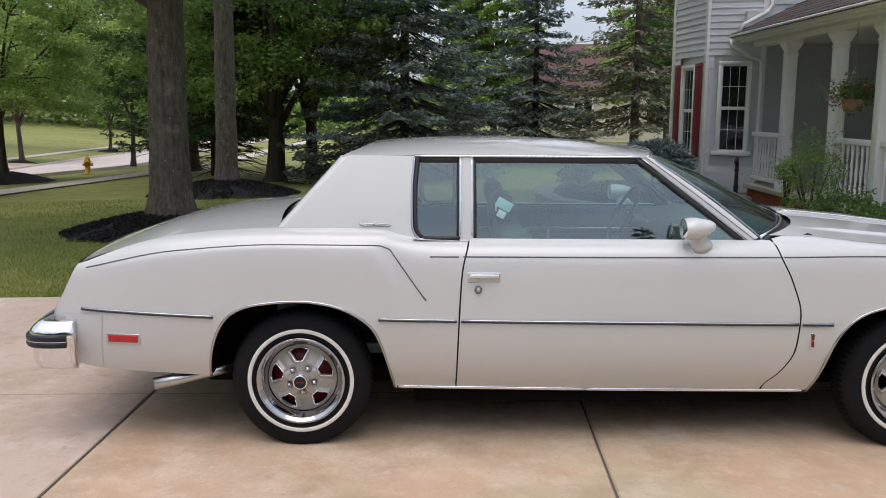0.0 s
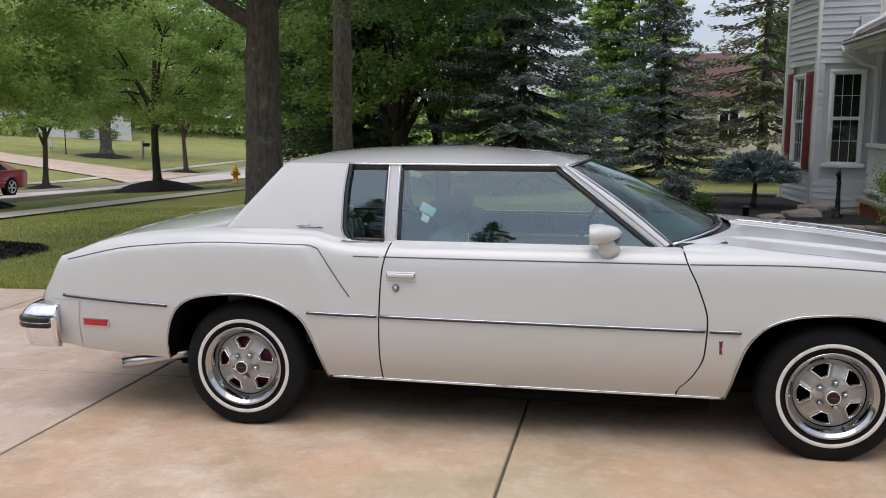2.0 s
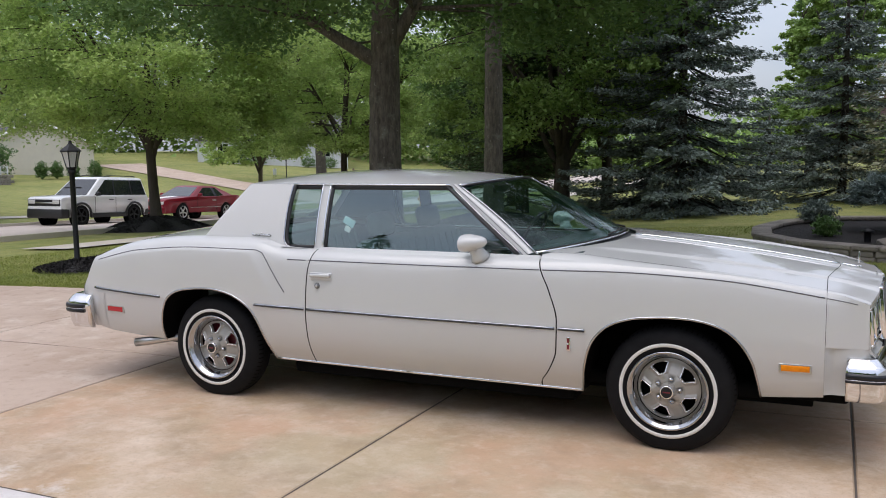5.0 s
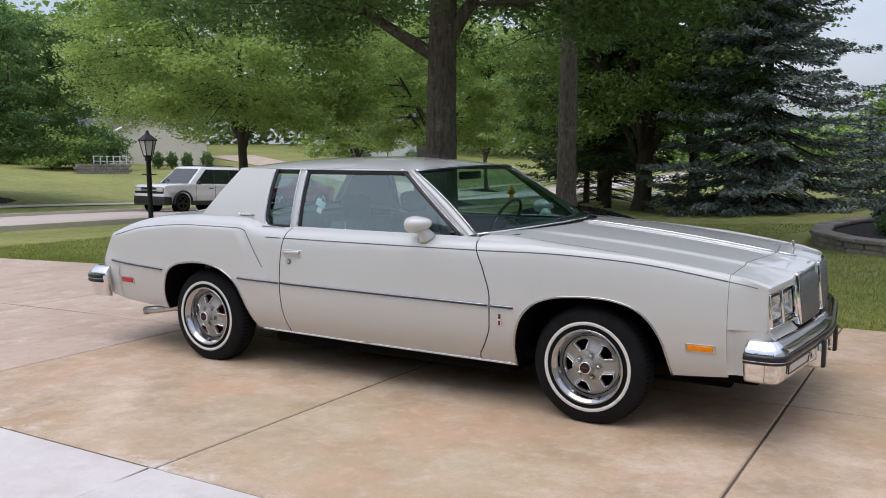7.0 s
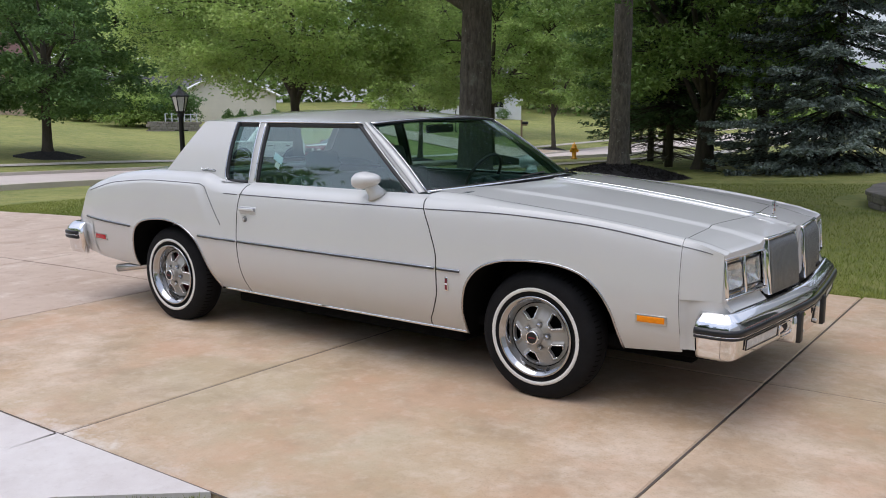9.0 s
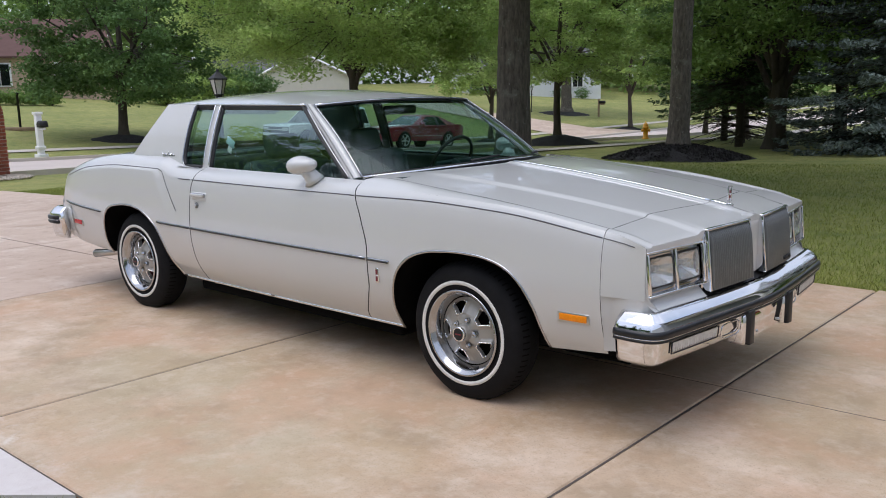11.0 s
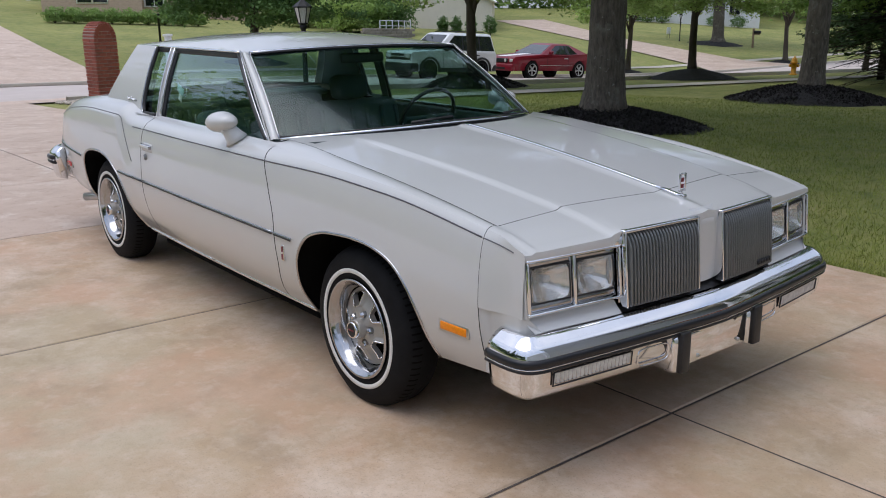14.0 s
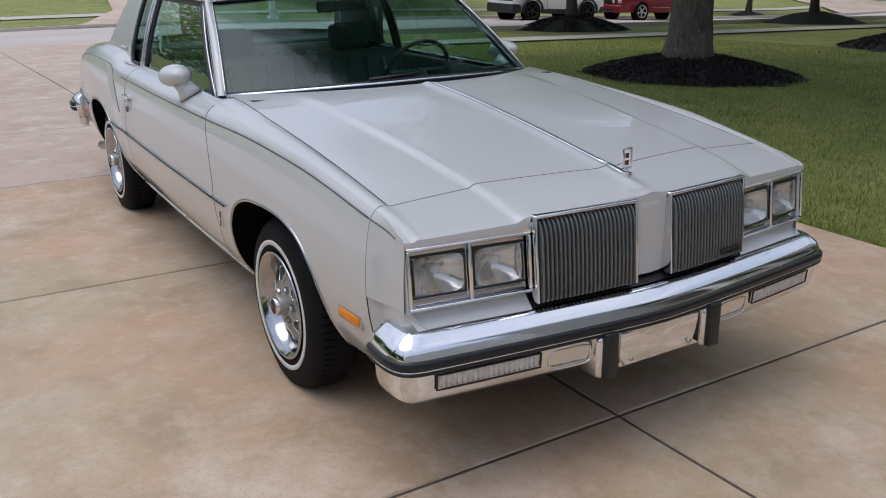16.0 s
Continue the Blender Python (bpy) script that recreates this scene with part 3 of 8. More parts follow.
c_belt = curve1([(-1.12, .016), (-1.0, .024), (-.88, .042), (-.6, .058), (-.4, .062), (3.7, .062)])


def side_y(x, z):
    zz = z + (0.875 - c_pin(x)) * sstep(.55, .85, z)
    xd = 0.375 + (0.92 - z) * 0.72
    bulge = 0.010 * sstep(0.0, 0.09, xd - x) * sstep(.46, .66, z) * (1 - sstep(.86, .885, zz)) * sstep(-1.0, -.6, x)
    return c_width(x) + c_prof(zz) + bulge - 0.008


ARCH_R = [(-.411, .312), (-.403, .38), (-.386, .46), (-.353, .544), (-.304, .609), (-.229, .648), (-.131, .666), (-.034, .674), (.062, .672), (.173, .650), (.266, .606), (.327, .550), (.367, .462), (.399, .344), (.416, .246)]
ARCH_F = [(2.300, .232), (2.316, .306), (2.337, .412), (2.364, .503), (2.405, .568), (2.47, .622), (2.57, .657), (2.67, .669), (2.763, .674), (2.885, .667), (2.995, .636), (3.073, .578), (3.130, .49), (3.156, .40), (3.172, .301)]


def smooth_rows(rows, n=4):
    """A Catmull-Rom curve through the rows."""
    out = []
    for i in range(len(rows) - 1):
        p = [Vector(rows[max(0, min(len(rows) - 1, i + k))]) for k in (-1, 0, 1, 2)]
        for j in range(n):
            t = j / n
            q = .5 * (2 * p[1] + (p[2] - p[0]) * t + (2 * p[0] - 5 * p[1] + 4 * p[2] - p[3]) * t * t + (3 * p[1] - p[0] - 3 * p[2] + p[3]) * t ** 3)
            out.append((q.x, q.y))
    return out + [tuple(rows[-1])]


ARCH_R, ARCH_F = smooth_rows(ARCH_R), smooth_rows(ARCH_F)


def linear(rows):
    def f(x):
        for (a, p), (b, q) in zip(rows, rows[1:]):
            if a <= x <= b:
                return lerp(p, q, (x - a) / (b - a))
        return rows[0][1] if x < rows[0][0] else rows[-1][1]
    return f


c_bottom = linear([(-1.2, .385), (-1.0, .352), (-.88, .334)] + ARCH_R + ARCH_F + [(3.46, .326), (3.7, .333)])
door_back = curve1([(.28, .694), (.59, .704), (.80, .716), (.945, .748)])
door_front = curve1([(.28, 2.085), (.36, 2.145), (.47, 2.19), (.62, 2.197), (.78, 2.152), (.88, 2.105), (.945, 2.085)])
tail_edge = curve1([(.36, -.995), (.50, -1.062), (.59, -1.108), (.70, -1.052), (.80, -1.002), (.83, -.985), (.92, -.955)])


def mirror_pair(name, geo, material, parent=None, label="", smooth=True, both=True):
    v, f = geo
    part(name, (v, f), material, parent or coupe, label, smooth)
    if both:
        part(name, ([(x, -y, z) for x, y, z in v], [q[::-1] for q in f]), material, parent or coupe, label, smooth)


def flank(xs, rows, left=None, right=None, top=None, soft=.22):
    """Side skin columns at xs (right hand side, y < 0)."""
    x0, x1 = xs[0], xs[-1]
    v, f = [], []
    for x in xs:
        wl = 1 - sstep(x0, x0 + soft, x) if left else 0
        wr = sstep(x1 - .22, x1, x) if right else 0

        def shift(z):
            return x + (wl * (left(z) - x0) if left else 0) + (wr * (right(z) - x1) if right else 0)
        xb = x
        for _ in range(6):
            xb = shift(c_bottom(xb))
        zb = c_bottom(xb)
        zt = (top or (lambda q: c_pin(q) + c_belt(q)))(x)
        if top:
            zt = top(shift(zt))
        for j in range(rows + 1):
            k = j / rows
            z = lerp(zb, zt, 1 - (1 - k) ** 1.35)
            xx = shift(z)
            v.append((xx, -side_y(xx, z), z))
    n = rows + 1
    for i in range(len(xs) - 1):
        for j in range(rows):
            f.append((i * n + j, (i + 1) * n + j, (i + 1) * n + j + 1, i * n + j + 1))
    return v, f


def xrange(a, b, knots, step=.045):
    xs = sorted(set([a, b] + [k for k in knots if a < k < b] + list(np.linspace(a, b, int((b - a) / step) + 2))))
    out = [xs[0]]
    for x in xs[1:]:
        if x - out[-1] > .006:
            out.append(float(x))
    out[-1] = b
    return out


GAP = .0035
mirror_pair("rear_quarter", flank(xrange(-1.0, .70 - GAP, [p[0] for p in ARCH_R]), 36, tail_edge, lambda z: door_back(z) - GAP), "paint")
mirror_pair("door", flank(xrange(.70 + GAP, 2.19 - GAP, [], .05), 30, lambda z: door_back(z) + GAP, lambda z: door_front(z) - GAP, lambda x: .937), "paint")
mirror_pair("front_fender", flank(xrange(2.19 + GAP, 3.4455, [p[0] for p in ARCH_F]), 34, lambda z: door_front(z) + GAP, None, lambda x: c_pin(x) + c_shoulder(x), .17), "paint")


# greenhouse surfaces
def sail_y(z):
    k = (z - .937) / (1.305 - .937)
    return lerp(.772, .646, k) + .010 * math.sin(math.pi * min(1, max(0, k)))


qw_edge = curve1([(.93, .560), (.942, .525), (.965, .504), (1.0, .494), (1.15, .492), (1.29, .502)])
roof_c = curve1([(.15, 1.325), (.5, 1.358), (.95, 1.369), (1.3, 1.352), (1.68, 1.306)])
drip = curve1([(.15, 1.296), (.7, 1.303), (1.4, 1.300), (1.6, 1.287)])


def sail_x(z):
    return -.075 + (z - .985) * .285 / .32


def P_sail(u, v):
    xb = lerp(-.075, .56, u)
    z = lerp(c_pin(xb) + c_belt(xb), drip(.35), v)
    x = lerp(sail_x(z), qw_edge(z), u)
    return (x, -sail_y(z) - .004 * (1 - v) * (1 - u), z)


mirror_pair("sail_panel", grid(P_sail, 26, 44), "vinyl")


def P_sail_trim(u, v):
    x, y, z = P_sail(.02 + .96 * u, v)
    return (x, y + .022, z)


mirror_pair("sail_trim", grid(P_sail_trim, 10, 8, True), "interior", label="dark inner trim of the rear roof pillar")


def P_sail_back(u, v):
    z = lerp(.985, drip(.2), v)
    a = u * 1.45
    x = sail_x(z) - .035 * math.sin(a)
    return (x, -sail_y(z) + .05 * (1 - math.cos(a)) + .004 * (1 - v), z)


mirror_pair("sail_edge", grid(P_sail_back, 6, 10, True), "vinyl")


def roof_z(x, y):
    t = min(1, abs(y) / .648)
    return drip(x) + (roof_c(x) - drip(x)) * (1 - t ** 2.3) ** .85


def P_roof(u, v):
    y = -.648 + 1.296 * u
    t = abs(y) / .648
    xr, xf = .275 - .10 * t ** 2.2, 1.660 - .095 * t ** 2.2
    x = lerp(xr, xf, v)
    z = roof_z(x, y)
    return (x, y, z)


part("roof", grid(P_roof, 40, 30, True), "vinyl", coupe)


def P_below_quarter(u, v):
    x = lerp(.50, .748, u)
    z0 = c_pin(x) + c_belt(x) - .004
    return (x, -lerp(side_y(x, min(z0, .93)), .742, v), lerp(z0, .936, v))


mirror_pair("quarter_sill", grid(P_below_quarter, 8, 4), "paint")


def P_door_top(u, v):
    x = lerp(.752, 2.08, u)
    return (x, -lerp(side_y(x, .937), .755, v), .937 + .004 * math.sin(math.pi * v))


mirror_pair("door_sill", grid(P_door_top, 16, 4), "paint")


# windscreen and pillars
def ws_base(s):
    y = .738 * s
    return Vector((2.335 - .295 * abs(s) ** 2.2, y, .985 - .040 * s * s))


def ws_top(s):
    return Vector((1.655 - .100 * abs(s) ** 2.2, .612 * s, 1.312 - .020 * abs(s) ** 2.2))


def P_ws(u, v):
    s = -1 + 2 * u
    p = ws_base(s).lerp(ws_top(s), v)
    p += Vector((.010, 0, .011)) * math.sin(math.pi * v)
    return p


windscreen = part("windscreen", grid(P_ws, 36, 16), "glass_front", coupe, "large tinted curved windscreen")


def P_pillar(u, v):
    a = P_ws(0, v) + Vector((-.004, -.004, .004))
    b = Vector((lerp(1.992, 1.525, v), lerp(-.768, -.645, v), lerp(.935, 1.292, v)))
    p = a.lerp(b, u)
    return p + Vector((.012, -.010, .008)) * math.sin(math.pi * u)


mirror_pair("a_pillar", grid(P_pillar, 6, 14, True), "paint")


def P_pillar_foot(u, v):
    a = Vector((2.055, -.740, .940)).lerp(Vector((1.975, -.770, .934)), u)
    b = Vector((2.15, -.80, .925)).lerp(Vector((2.07, -.80, .925)), u)
    return a.lerp(b, v)


mirror_pair("pillar_foot", grid(P_pillar_foot, 4, 4), "paint")


def P_back(u, v):
    s = -1 + 2 * u
    a = Vector((-.165 + .075 * s * s, .70 * s, .995 - .012 * s * s))
    b = Vector((.270 - .09 * abs(s) ** 2.2, .585 * s, 1.318 - .03 * s * s))
    return a.lerp(b, v)


part("rear_window", grid(P_back, 24, 10, True), "glass", coupe, "tinted rear window")


# side glass
def P_doorglass(u, v):
    xl, xr = lerp(.765, .765, v), lerp(1.985, 1.52, v)
    z = lerp(.930, 1.292, v)
    return (lerp(xl, xr, u), -lerp(.752, .632, v) - .010 * math.sin(math.pi * v), z)


def P_qglass(u, v):
    z = lerp(.930, 1.292, v)
    return (lerp(qw_edge(z), .705, u), -lerp(.752, .632, v) - .010 * math.sin(math.pi * v), z)


mirror_pair("door_window", grid(P_doorglass, 20, 10), "glass")
mirror_pair("quarter_window", grid(P_qglass, 8, 36), "glass")


def P_bpillar(u, v):
    z = lerp(.932, 1.296, v)
    return (lerp(.703, .766, u), -lerp(.764, .645, v) - .011 * math.sin(math.pi * v), z)


mirror_pair("b_pillar", grid(P_bpillar, 4, 10), "paint", label="body-coloured door pillar with bright edges")


def bars(name, paths, r, material, seg=8, flat=None, closed=False, label="", both=True):
    for sgn in ((1, -1) if both else (1,)):
        for path in paths:
            bm = bmesh.new()
            tube(bm, [(p[0], p[1] * sgn, p[2]) for p in path], r, seg, flat=flat, closed=closed)
            bmesh.ops.recalc_face_normals(bm, faces=bm.faces[:])
            part(name, bm, material, coupe, label)


def on_door(u, v, out):
    x, y, z = P_doorglass(u, v)
    return (x, y - out, z)


def on_q(u, v, out):
    x, y, z = P_qglass(u, v)
    return (x, y - out, z)


top_line = [on_q(1 - k / 4, 1, .014) for k in range(4, -1, -1)] + [on_door(k / 14, 1, .014) for k in range(15)]
top_line = [(x, y, z + .006) for x, y, z in top_line]
pillar_line = [on_door(1, 1 - k / 12, .014) for k in range(13)]
bars("window_trim", [top_line], .010, "chrome", flat=(.008, .006), label="bright chrome window trim")
bars("pillar_trim", [[(x + .004, y, z) for x, y, z in pillar_line]], .0045, "ring")
bars("belt_trim", [[(x, y - .014, z + .001) for x, y, z in [on_door(k / 14, 0, 0) for k in range(15)]]], .0045, "chrome")
bars("quarter_trim", [[(x, -sail_y(z) - .003, z) for x, y, z in [on_q(0, 1 - k / 28, 0) for k in range(29)]] + [(x, -sail_y(z) - .003, z) for x, y, z in [on_q(k / 4, 0, 0) for k in range(1, 5)]]], .005, "ring")
bars("quarter_seal", [[(x + .014, -sail_y(z) + .004, z) for x, y, z in [on_q(0, 1 - k / 28, 0) for k in range(28)]], [(x, -sail_y(z) + .004, z) for x, y, z in [on_q(.1 + k / 4 * .9, .030, 0) for k in range(5)]]], .010, "rubber")
bars("pillar_bead", [[(p[0], p[1] - .005, p[2]) for p in [P_bpillar(0.10, k / 10) for k in range(11)]], [(p[0], p[1] - .005, p[2]) for p in [P_bpillar(0.90, k / 10) for k in range(11)]]], .0042, "chrome")
for line in (top_line[:5], top_line[5:]):
    bars("header_seal", [[(x, y + .004, z - .018) for x, y, z in line]], .012, "rubber", flat=(.006, .013))
bars("window_seal", [[(x - .022, y + .004, z) for x, y, z in pillar_line], [on_q(.985, k / 10, .001) for k in range(11)], [on_door(.006, k / 10, .001) for k in range(11)]], .010, "rubber")
mirror_pair("pillar_trim_inside", grid(lambda u, v: Vector(P_pillar(.1 + .8 * u, v)) + Vector((-.014, .016, -.012)), 4, 10, True), "interior")
mirror_pair("pillar_trim_inside", grid(lambda u, v: Vector(P_bpillar(u, v)) + Vector((0, .022, 0)), 2, 8, True), "interior")
bars("windscreen_trim", [[P_ws(0, k / 14) + Vector((.006, -.006, .006)) for k in range(15)]], .010, "ring", flat=(.005, .004))
bars("windscreen_top_trim", [[P_ws(k / 24, 1) + Vector((.004, 0, .004)) for k in range(25)]], .0055, "chrome", both=False)
bars("windscreen_base_trim", [[P_ws(k / 24, 0) + Vector((.006, 0, .004)) for k in range(25)]], .009, "chrome", both=False)
for u_ in (.78,):
    bars("pillar_seam", [[Vector(P_pillar(u_, k / 12)) + Vector((.001, -.001, .001)) for k in range(13)]], .0013, "rubber", seg=6)
bars("windscreen_seal", [[P_ws(k / 24, .022) + Vector((.002, 0, .002)) for k in range(25)], [P_ws(k / 24, .985) + Vector((.002, 0, .002)) for k in range(25)]], .006, "rubber", both=False)


# hood, cowl, fender tops and nose
hood_c = curve1([(2.1, .990), (2.4, .980), (2.7, .955), (3.05, .915), (3.45, .858), (3.70, .815)])


def hood_z(x, y):
    a = abs(y)
    yr = lerp(.53, .47, (x - 2.47) / .97)
    z = hood_c(x) - lerp(.030, .022, sstep(2.4, 3.3, x)) * (a / .74) ** 2
    z -= .010 * sstep(yr - .012, yr + .012, a) * sstep(2.25, 2.55, x)
    return z + .007 * max(0.0, 1 - a / .035) * sstep(2.2, 2.4, x)


def hood_back(y):
    return 2.388 - .305 * (abs(y) / .74) ** 2.3


def hood_front(y):
    return 3.446 + .058 * max(0.0, 1 - abs(y) / .47)


SEAM = .745
HY = sorted(set([round(float(q), 4) for q in np.linspace(-SEAM + .002, SEAM - .002, 44)] + [s * k for s in (-1, 1) for k in (.012, .035, .46, .475, .49, .505, .52, .535)] + [0.0]))


def skin(ys, nx, xa, xb, zf):
    v, f = [], []
    for y in ys:
        for j in range(nx + 1):
            x = lerp(xa(y), xb(y), j / nx)
            v.append((x, y, zf(x, y)))
    n = nx + 1
    for i in range(len(ys) - 1):
        for j in range(nx):
            f.append((i * n + j, i * n + j + 1, (i + 1) * n + j + 1, (i + 1) * n + j))
    return v, f


part("hood", skin(HY, 34, hood_back, lambda y: hood_front(y) - .002, hood_z), "paint", coupe, "long flat hood with raised centre and chrome spine")


def P_fender_top(u, v):
    x = lerp(2.09, 3.445, u)
    zt = c_pin(x) + c_shoulder(x)
    yo = side_y(x, zt)
    yi = SEAM + .0015
    zi = lerp(.944, hood_z(max(x, hood_back(SEAM)), SEAM), sstep(2.085, 2.13, x))
    k = v
    z = lerp(zt, zi, k) + .006 * math.sin(math.pi * k)
    return (x, -lerp(yo, yi, k), z)


mirror_pair("fender_top", grid(P_fender_top, 28, 8), "paint")


def face_x(y):
    return 3.700 - .078 * (min(abs(y), .80) / .79) ** 1.6


def shoulder_z(x, y):
    """Height of hood and fender top at x, y out to the fender's edge."""
    a = abs(y)
    zt = c_pin(x) + c_shoulder(x)
    yo = side_y(x, zt)
    if a <= SEAM:
        return hood_z(x, y)
    k = min(1.0, (a - SEAM) / max(.01, yo - SEAM))
    return lerp(hood_z(x, SEAM), zt, k) + .006 * math.sin(math.pi * k)


def nose_y(x, z):
    """The fender's side ahead of the hood, upright where it meets the lamps."""
    return lerp(side_y(x, z), .801 - .006 * sstep(.62, .80, z), sstep(3.45, 3.60, x))


def P_nose(u, v):
    s = 2 * u - 1
    xe = lerp(3.4475, face_x(.80) + .004, v)
    drop = .004 * sstep(.92, 1.0, v) ** 2 + .010 * sstep(.3, 1, v)
    yo = nose_y(xe, c_pin(xe) + c_shoulder(xe) - drop)
    y = s * yo
    a = abs(y)
    x = lerp(hood_front(min(a, SEAM)) + .0015, face_x(y) + .004, v)
    if a > .79:
        x = lerp(x, xe, min(1.0, (a - .79) / max(.002, yo - .79)))
    g = 1 - sstep(.405, .445, a)
    z = shoulder_z(x, y) - drop * (1 - g) - .006 * g * sstep(.3, 1, v)
    if s in (-1.0, 1.0):
        z = c_pin(xe) + c_shoulder(xe) - drop
    return (x, y, z)


NOSE_U = 128
part("nose_panel", grid(P_nose, NOSE_U, 12), "paint", coupe)


def P_nose_side(u, v):
    top = P_nose(0, u)
    z = lerp(.574, top[2], v)
    return (top[0], -nose_y(top[0], z), z)


mirror_pair("nose_side", grid(P_nose_side, 8, 16), "paint")


def P_brow(u, v):
    p = Vector(P_nose(u, 1))
    return (p.x + .002 * math.sin(v * 3), p.y, lerp(p.z, .756 if abs(p.y) > .425 or abs(p.y) < .062 else p.z - .010, v))


part("nose_brow", grid(P_brow, NOSE_U, 3, True), "paint", coupe)


def P_filler(u, v):
    x = lerp(3.446, 3.665, u)
    z = lerp(.345, lerp(.576, .528, sstep(.84, 1, u)), v)
    return (x, -(side_y(3.445, max(z, .40)) - .003 - .020 * sstep(.02, .12, u) - .056 * sstep(.72, 1.05, u)), z)


mirror_pair("bumper_filler", grid(P_filler, 14, 6), "paint", label="moulded body-coloured bumper end filler")


def P_sill(u, v):
    y = -lerp(lerp(.798, .774, v), .428, u)
    x = lerp(face_x(y) - .02, face_x(y) + .036, v)
    return (x, y, lerp(.590, .528, v ** .8))


mirror_pair("nose_sill", grid(P_sill, 14, 6), "paint")
part("grille_apron", grid(lambda u, v: (lerp(face_x(.86 * u - .43) - .03, face_x(.86 * u - .43) + .040, v), .86 * u - .43, lerp(.560, .527, v)), 30, 4), "rubber", coupe, "black filler below the grille")


def P_divider(u, v):
    y = -.066 + .132 * u
    return (3.700 + .008 * (1 - (y / .066) ** 2) - .03 * sstep(.85, 1, v), y, lerp(.56, .822, v))


part("grille_divider", grid(P_divider, 10, 14), "paint", coupe)

# shut lines: a dark shell behind the skins
def P_inner(u, v):
    x = lerp(-.90, 3.47, u)
    zb = lerp(c_bottom(x) + .05, .60, sstep(3.38, 3.43, x))
    z = lerp(zb, min(c_pin(x) + lerp(.03, .006, sstep(2.9, 3.3, x)), .93), v)
    return (x, -side_y(x, z) + .014, z)


mirror_pair("inner_panel", grid(P_inner, 110, 12), "gap", label="dark inner panel behind the shut lines")
part("inner_panel", skin(list(np.linspace(-.748, .748, 20)), 20, lambda y: hood_back(min(abs(y), .74)) + .02, lambda y: 3.60, lambda x, y: hood_z(x, min(abs(y), .74)) - .022), "gap", coupe)


def P_cowl(u, v):
    s = -1 + 2 * u
    a = ws_base(s * .99)
    y = s * .735
    b = Vector((hood_back(y) + .02, y, hood_z(max(2.15, hood_back(y)), y) - .022))
    return a.lerp(b, v) - Vector((0, 0, .010 * math.sin(math.pi * v)))


part("cowl", grid(P_cowl, 30, 4), "rubber", coupe, "black cowl vent below the windscreen")

# rear deck
def deck_edge(x):
    return c_pin(x) + c_belt(x) + .0


def P_deck(u, v):
    x = lerp(-.085, -.972, v)
    ye = side_y(x, deck_edge(x)) + .0
    y = lerp(-ye, ye, u)
    xx = x - .07 * (1 - (y / ye) ** 2)
    crown = lerp(.030, .006, v)
    return (xx, y, deck_edge(x) + crown * (1 - abs(y / ye) ** 2.5))


part("trunk_lid", grid(P_deck, 32, 24), "paint", coupe)


def P_tail(u, v):
    p = Vector(P_deck(u, 1))
    z = lerp(p.z, .40, v)
    k = 2 * u - 1
    ye = side_y(max(-1.08, tail_edge(min(z, .92))), z)
    return (tail_edge(min(z, .92)) - .07 * (1 - k * k), k * ye, z)


part("tail_panel", grid(P_tail, 24, 10), "paint", coupe)

# arches, floor and underside
for knots, nm in ((ARCH_R, "rear"), (ARCH_F, "front")):
    pts = [(x, -side_y(x, z) + .001, z) for x, z in knots]
    bars("arch_trim", [pts], .010, "ring", flat=(.006, .0065), label="thin chrome wheel arch trim")

    def P_well(u, v, kn=knots):
        i = u * (len(kn) - 1)
        k = min(int(i), len(kn) - 2)
        x, z = lerp(kn[k][0], kn[k + 1][0], i - k), lerp(kn[k][1], kn[k + 1][1], i - k)
        return (x, -lerp(side_y(x, z) - .004, .50, v), z + .01 * v)
    mirror_pair("wheel_well", grid(P_well, 40, 4), "dark")
    mirror_pair("wheel_well", grid(lambda u, v, kn=knots: (lerp(kn[0][0], kn[-1][0], u), -.50, lerp(.24, .70, v)), 4, 4), "dark")
part("underbody", boxes((-.55, 3.20, -.66, .66, .26, .33), bev=.02), "dark", coupe)
part("floor_pan", boxes((.45, 2.30, -.735, .735, .27, .42), bev=.02), "dark", coupe)
# made-up low box that blocks light to deepen the shade under the car
part("exhaust_shield", boxes((.5, 2.25, -.70, .70, .165, .280), bev=.02), "dark", coupe)
part("crossmember", boxes((2.92, 3.56, -.60, .60, .255, .335), bev=.02), "dark", coupe)
part("fuel_tank", boxes((-.98, -.42, -.48, .48, .26, .40), bev=.03), "dark", coupe)
part("chassis", boxes((-.5, 3.4, .42, .50, .20, .26), (-.5, 3.4, -.50, -.42, .20, .26), (1.9, 2.5, -.25, .25, .17, .26), (-.1, .1, -.55, .55, .24, .38), bev=.01), "dark", coupe)
bm = bmesh.new()
tube(bm, [(-.28, -.62, .325), (-.42, -.69, .305), (-.56, -.745, .285), (-.672, -.782, .270)], [.024, .024, .026, .028], 14)
tube(bm, [(-.28, -.60, .33), (-.10, -.52, .42), (.3, -.45, .33)], .028, 10)
part("exhaust_pipe", bm, "satin", coupe, "short silver exhaust tailpipe")

# mouldings along the flank
def along(x0, x1, z0, z1, n=24, out=.004):
    r = []
    for k in range(n + 1):
        x, z = lerp(x0, x1, k / n), lerp(z0, z1, k / n)
        r.append((x, -side_y(x, z) - out, z))
    return r


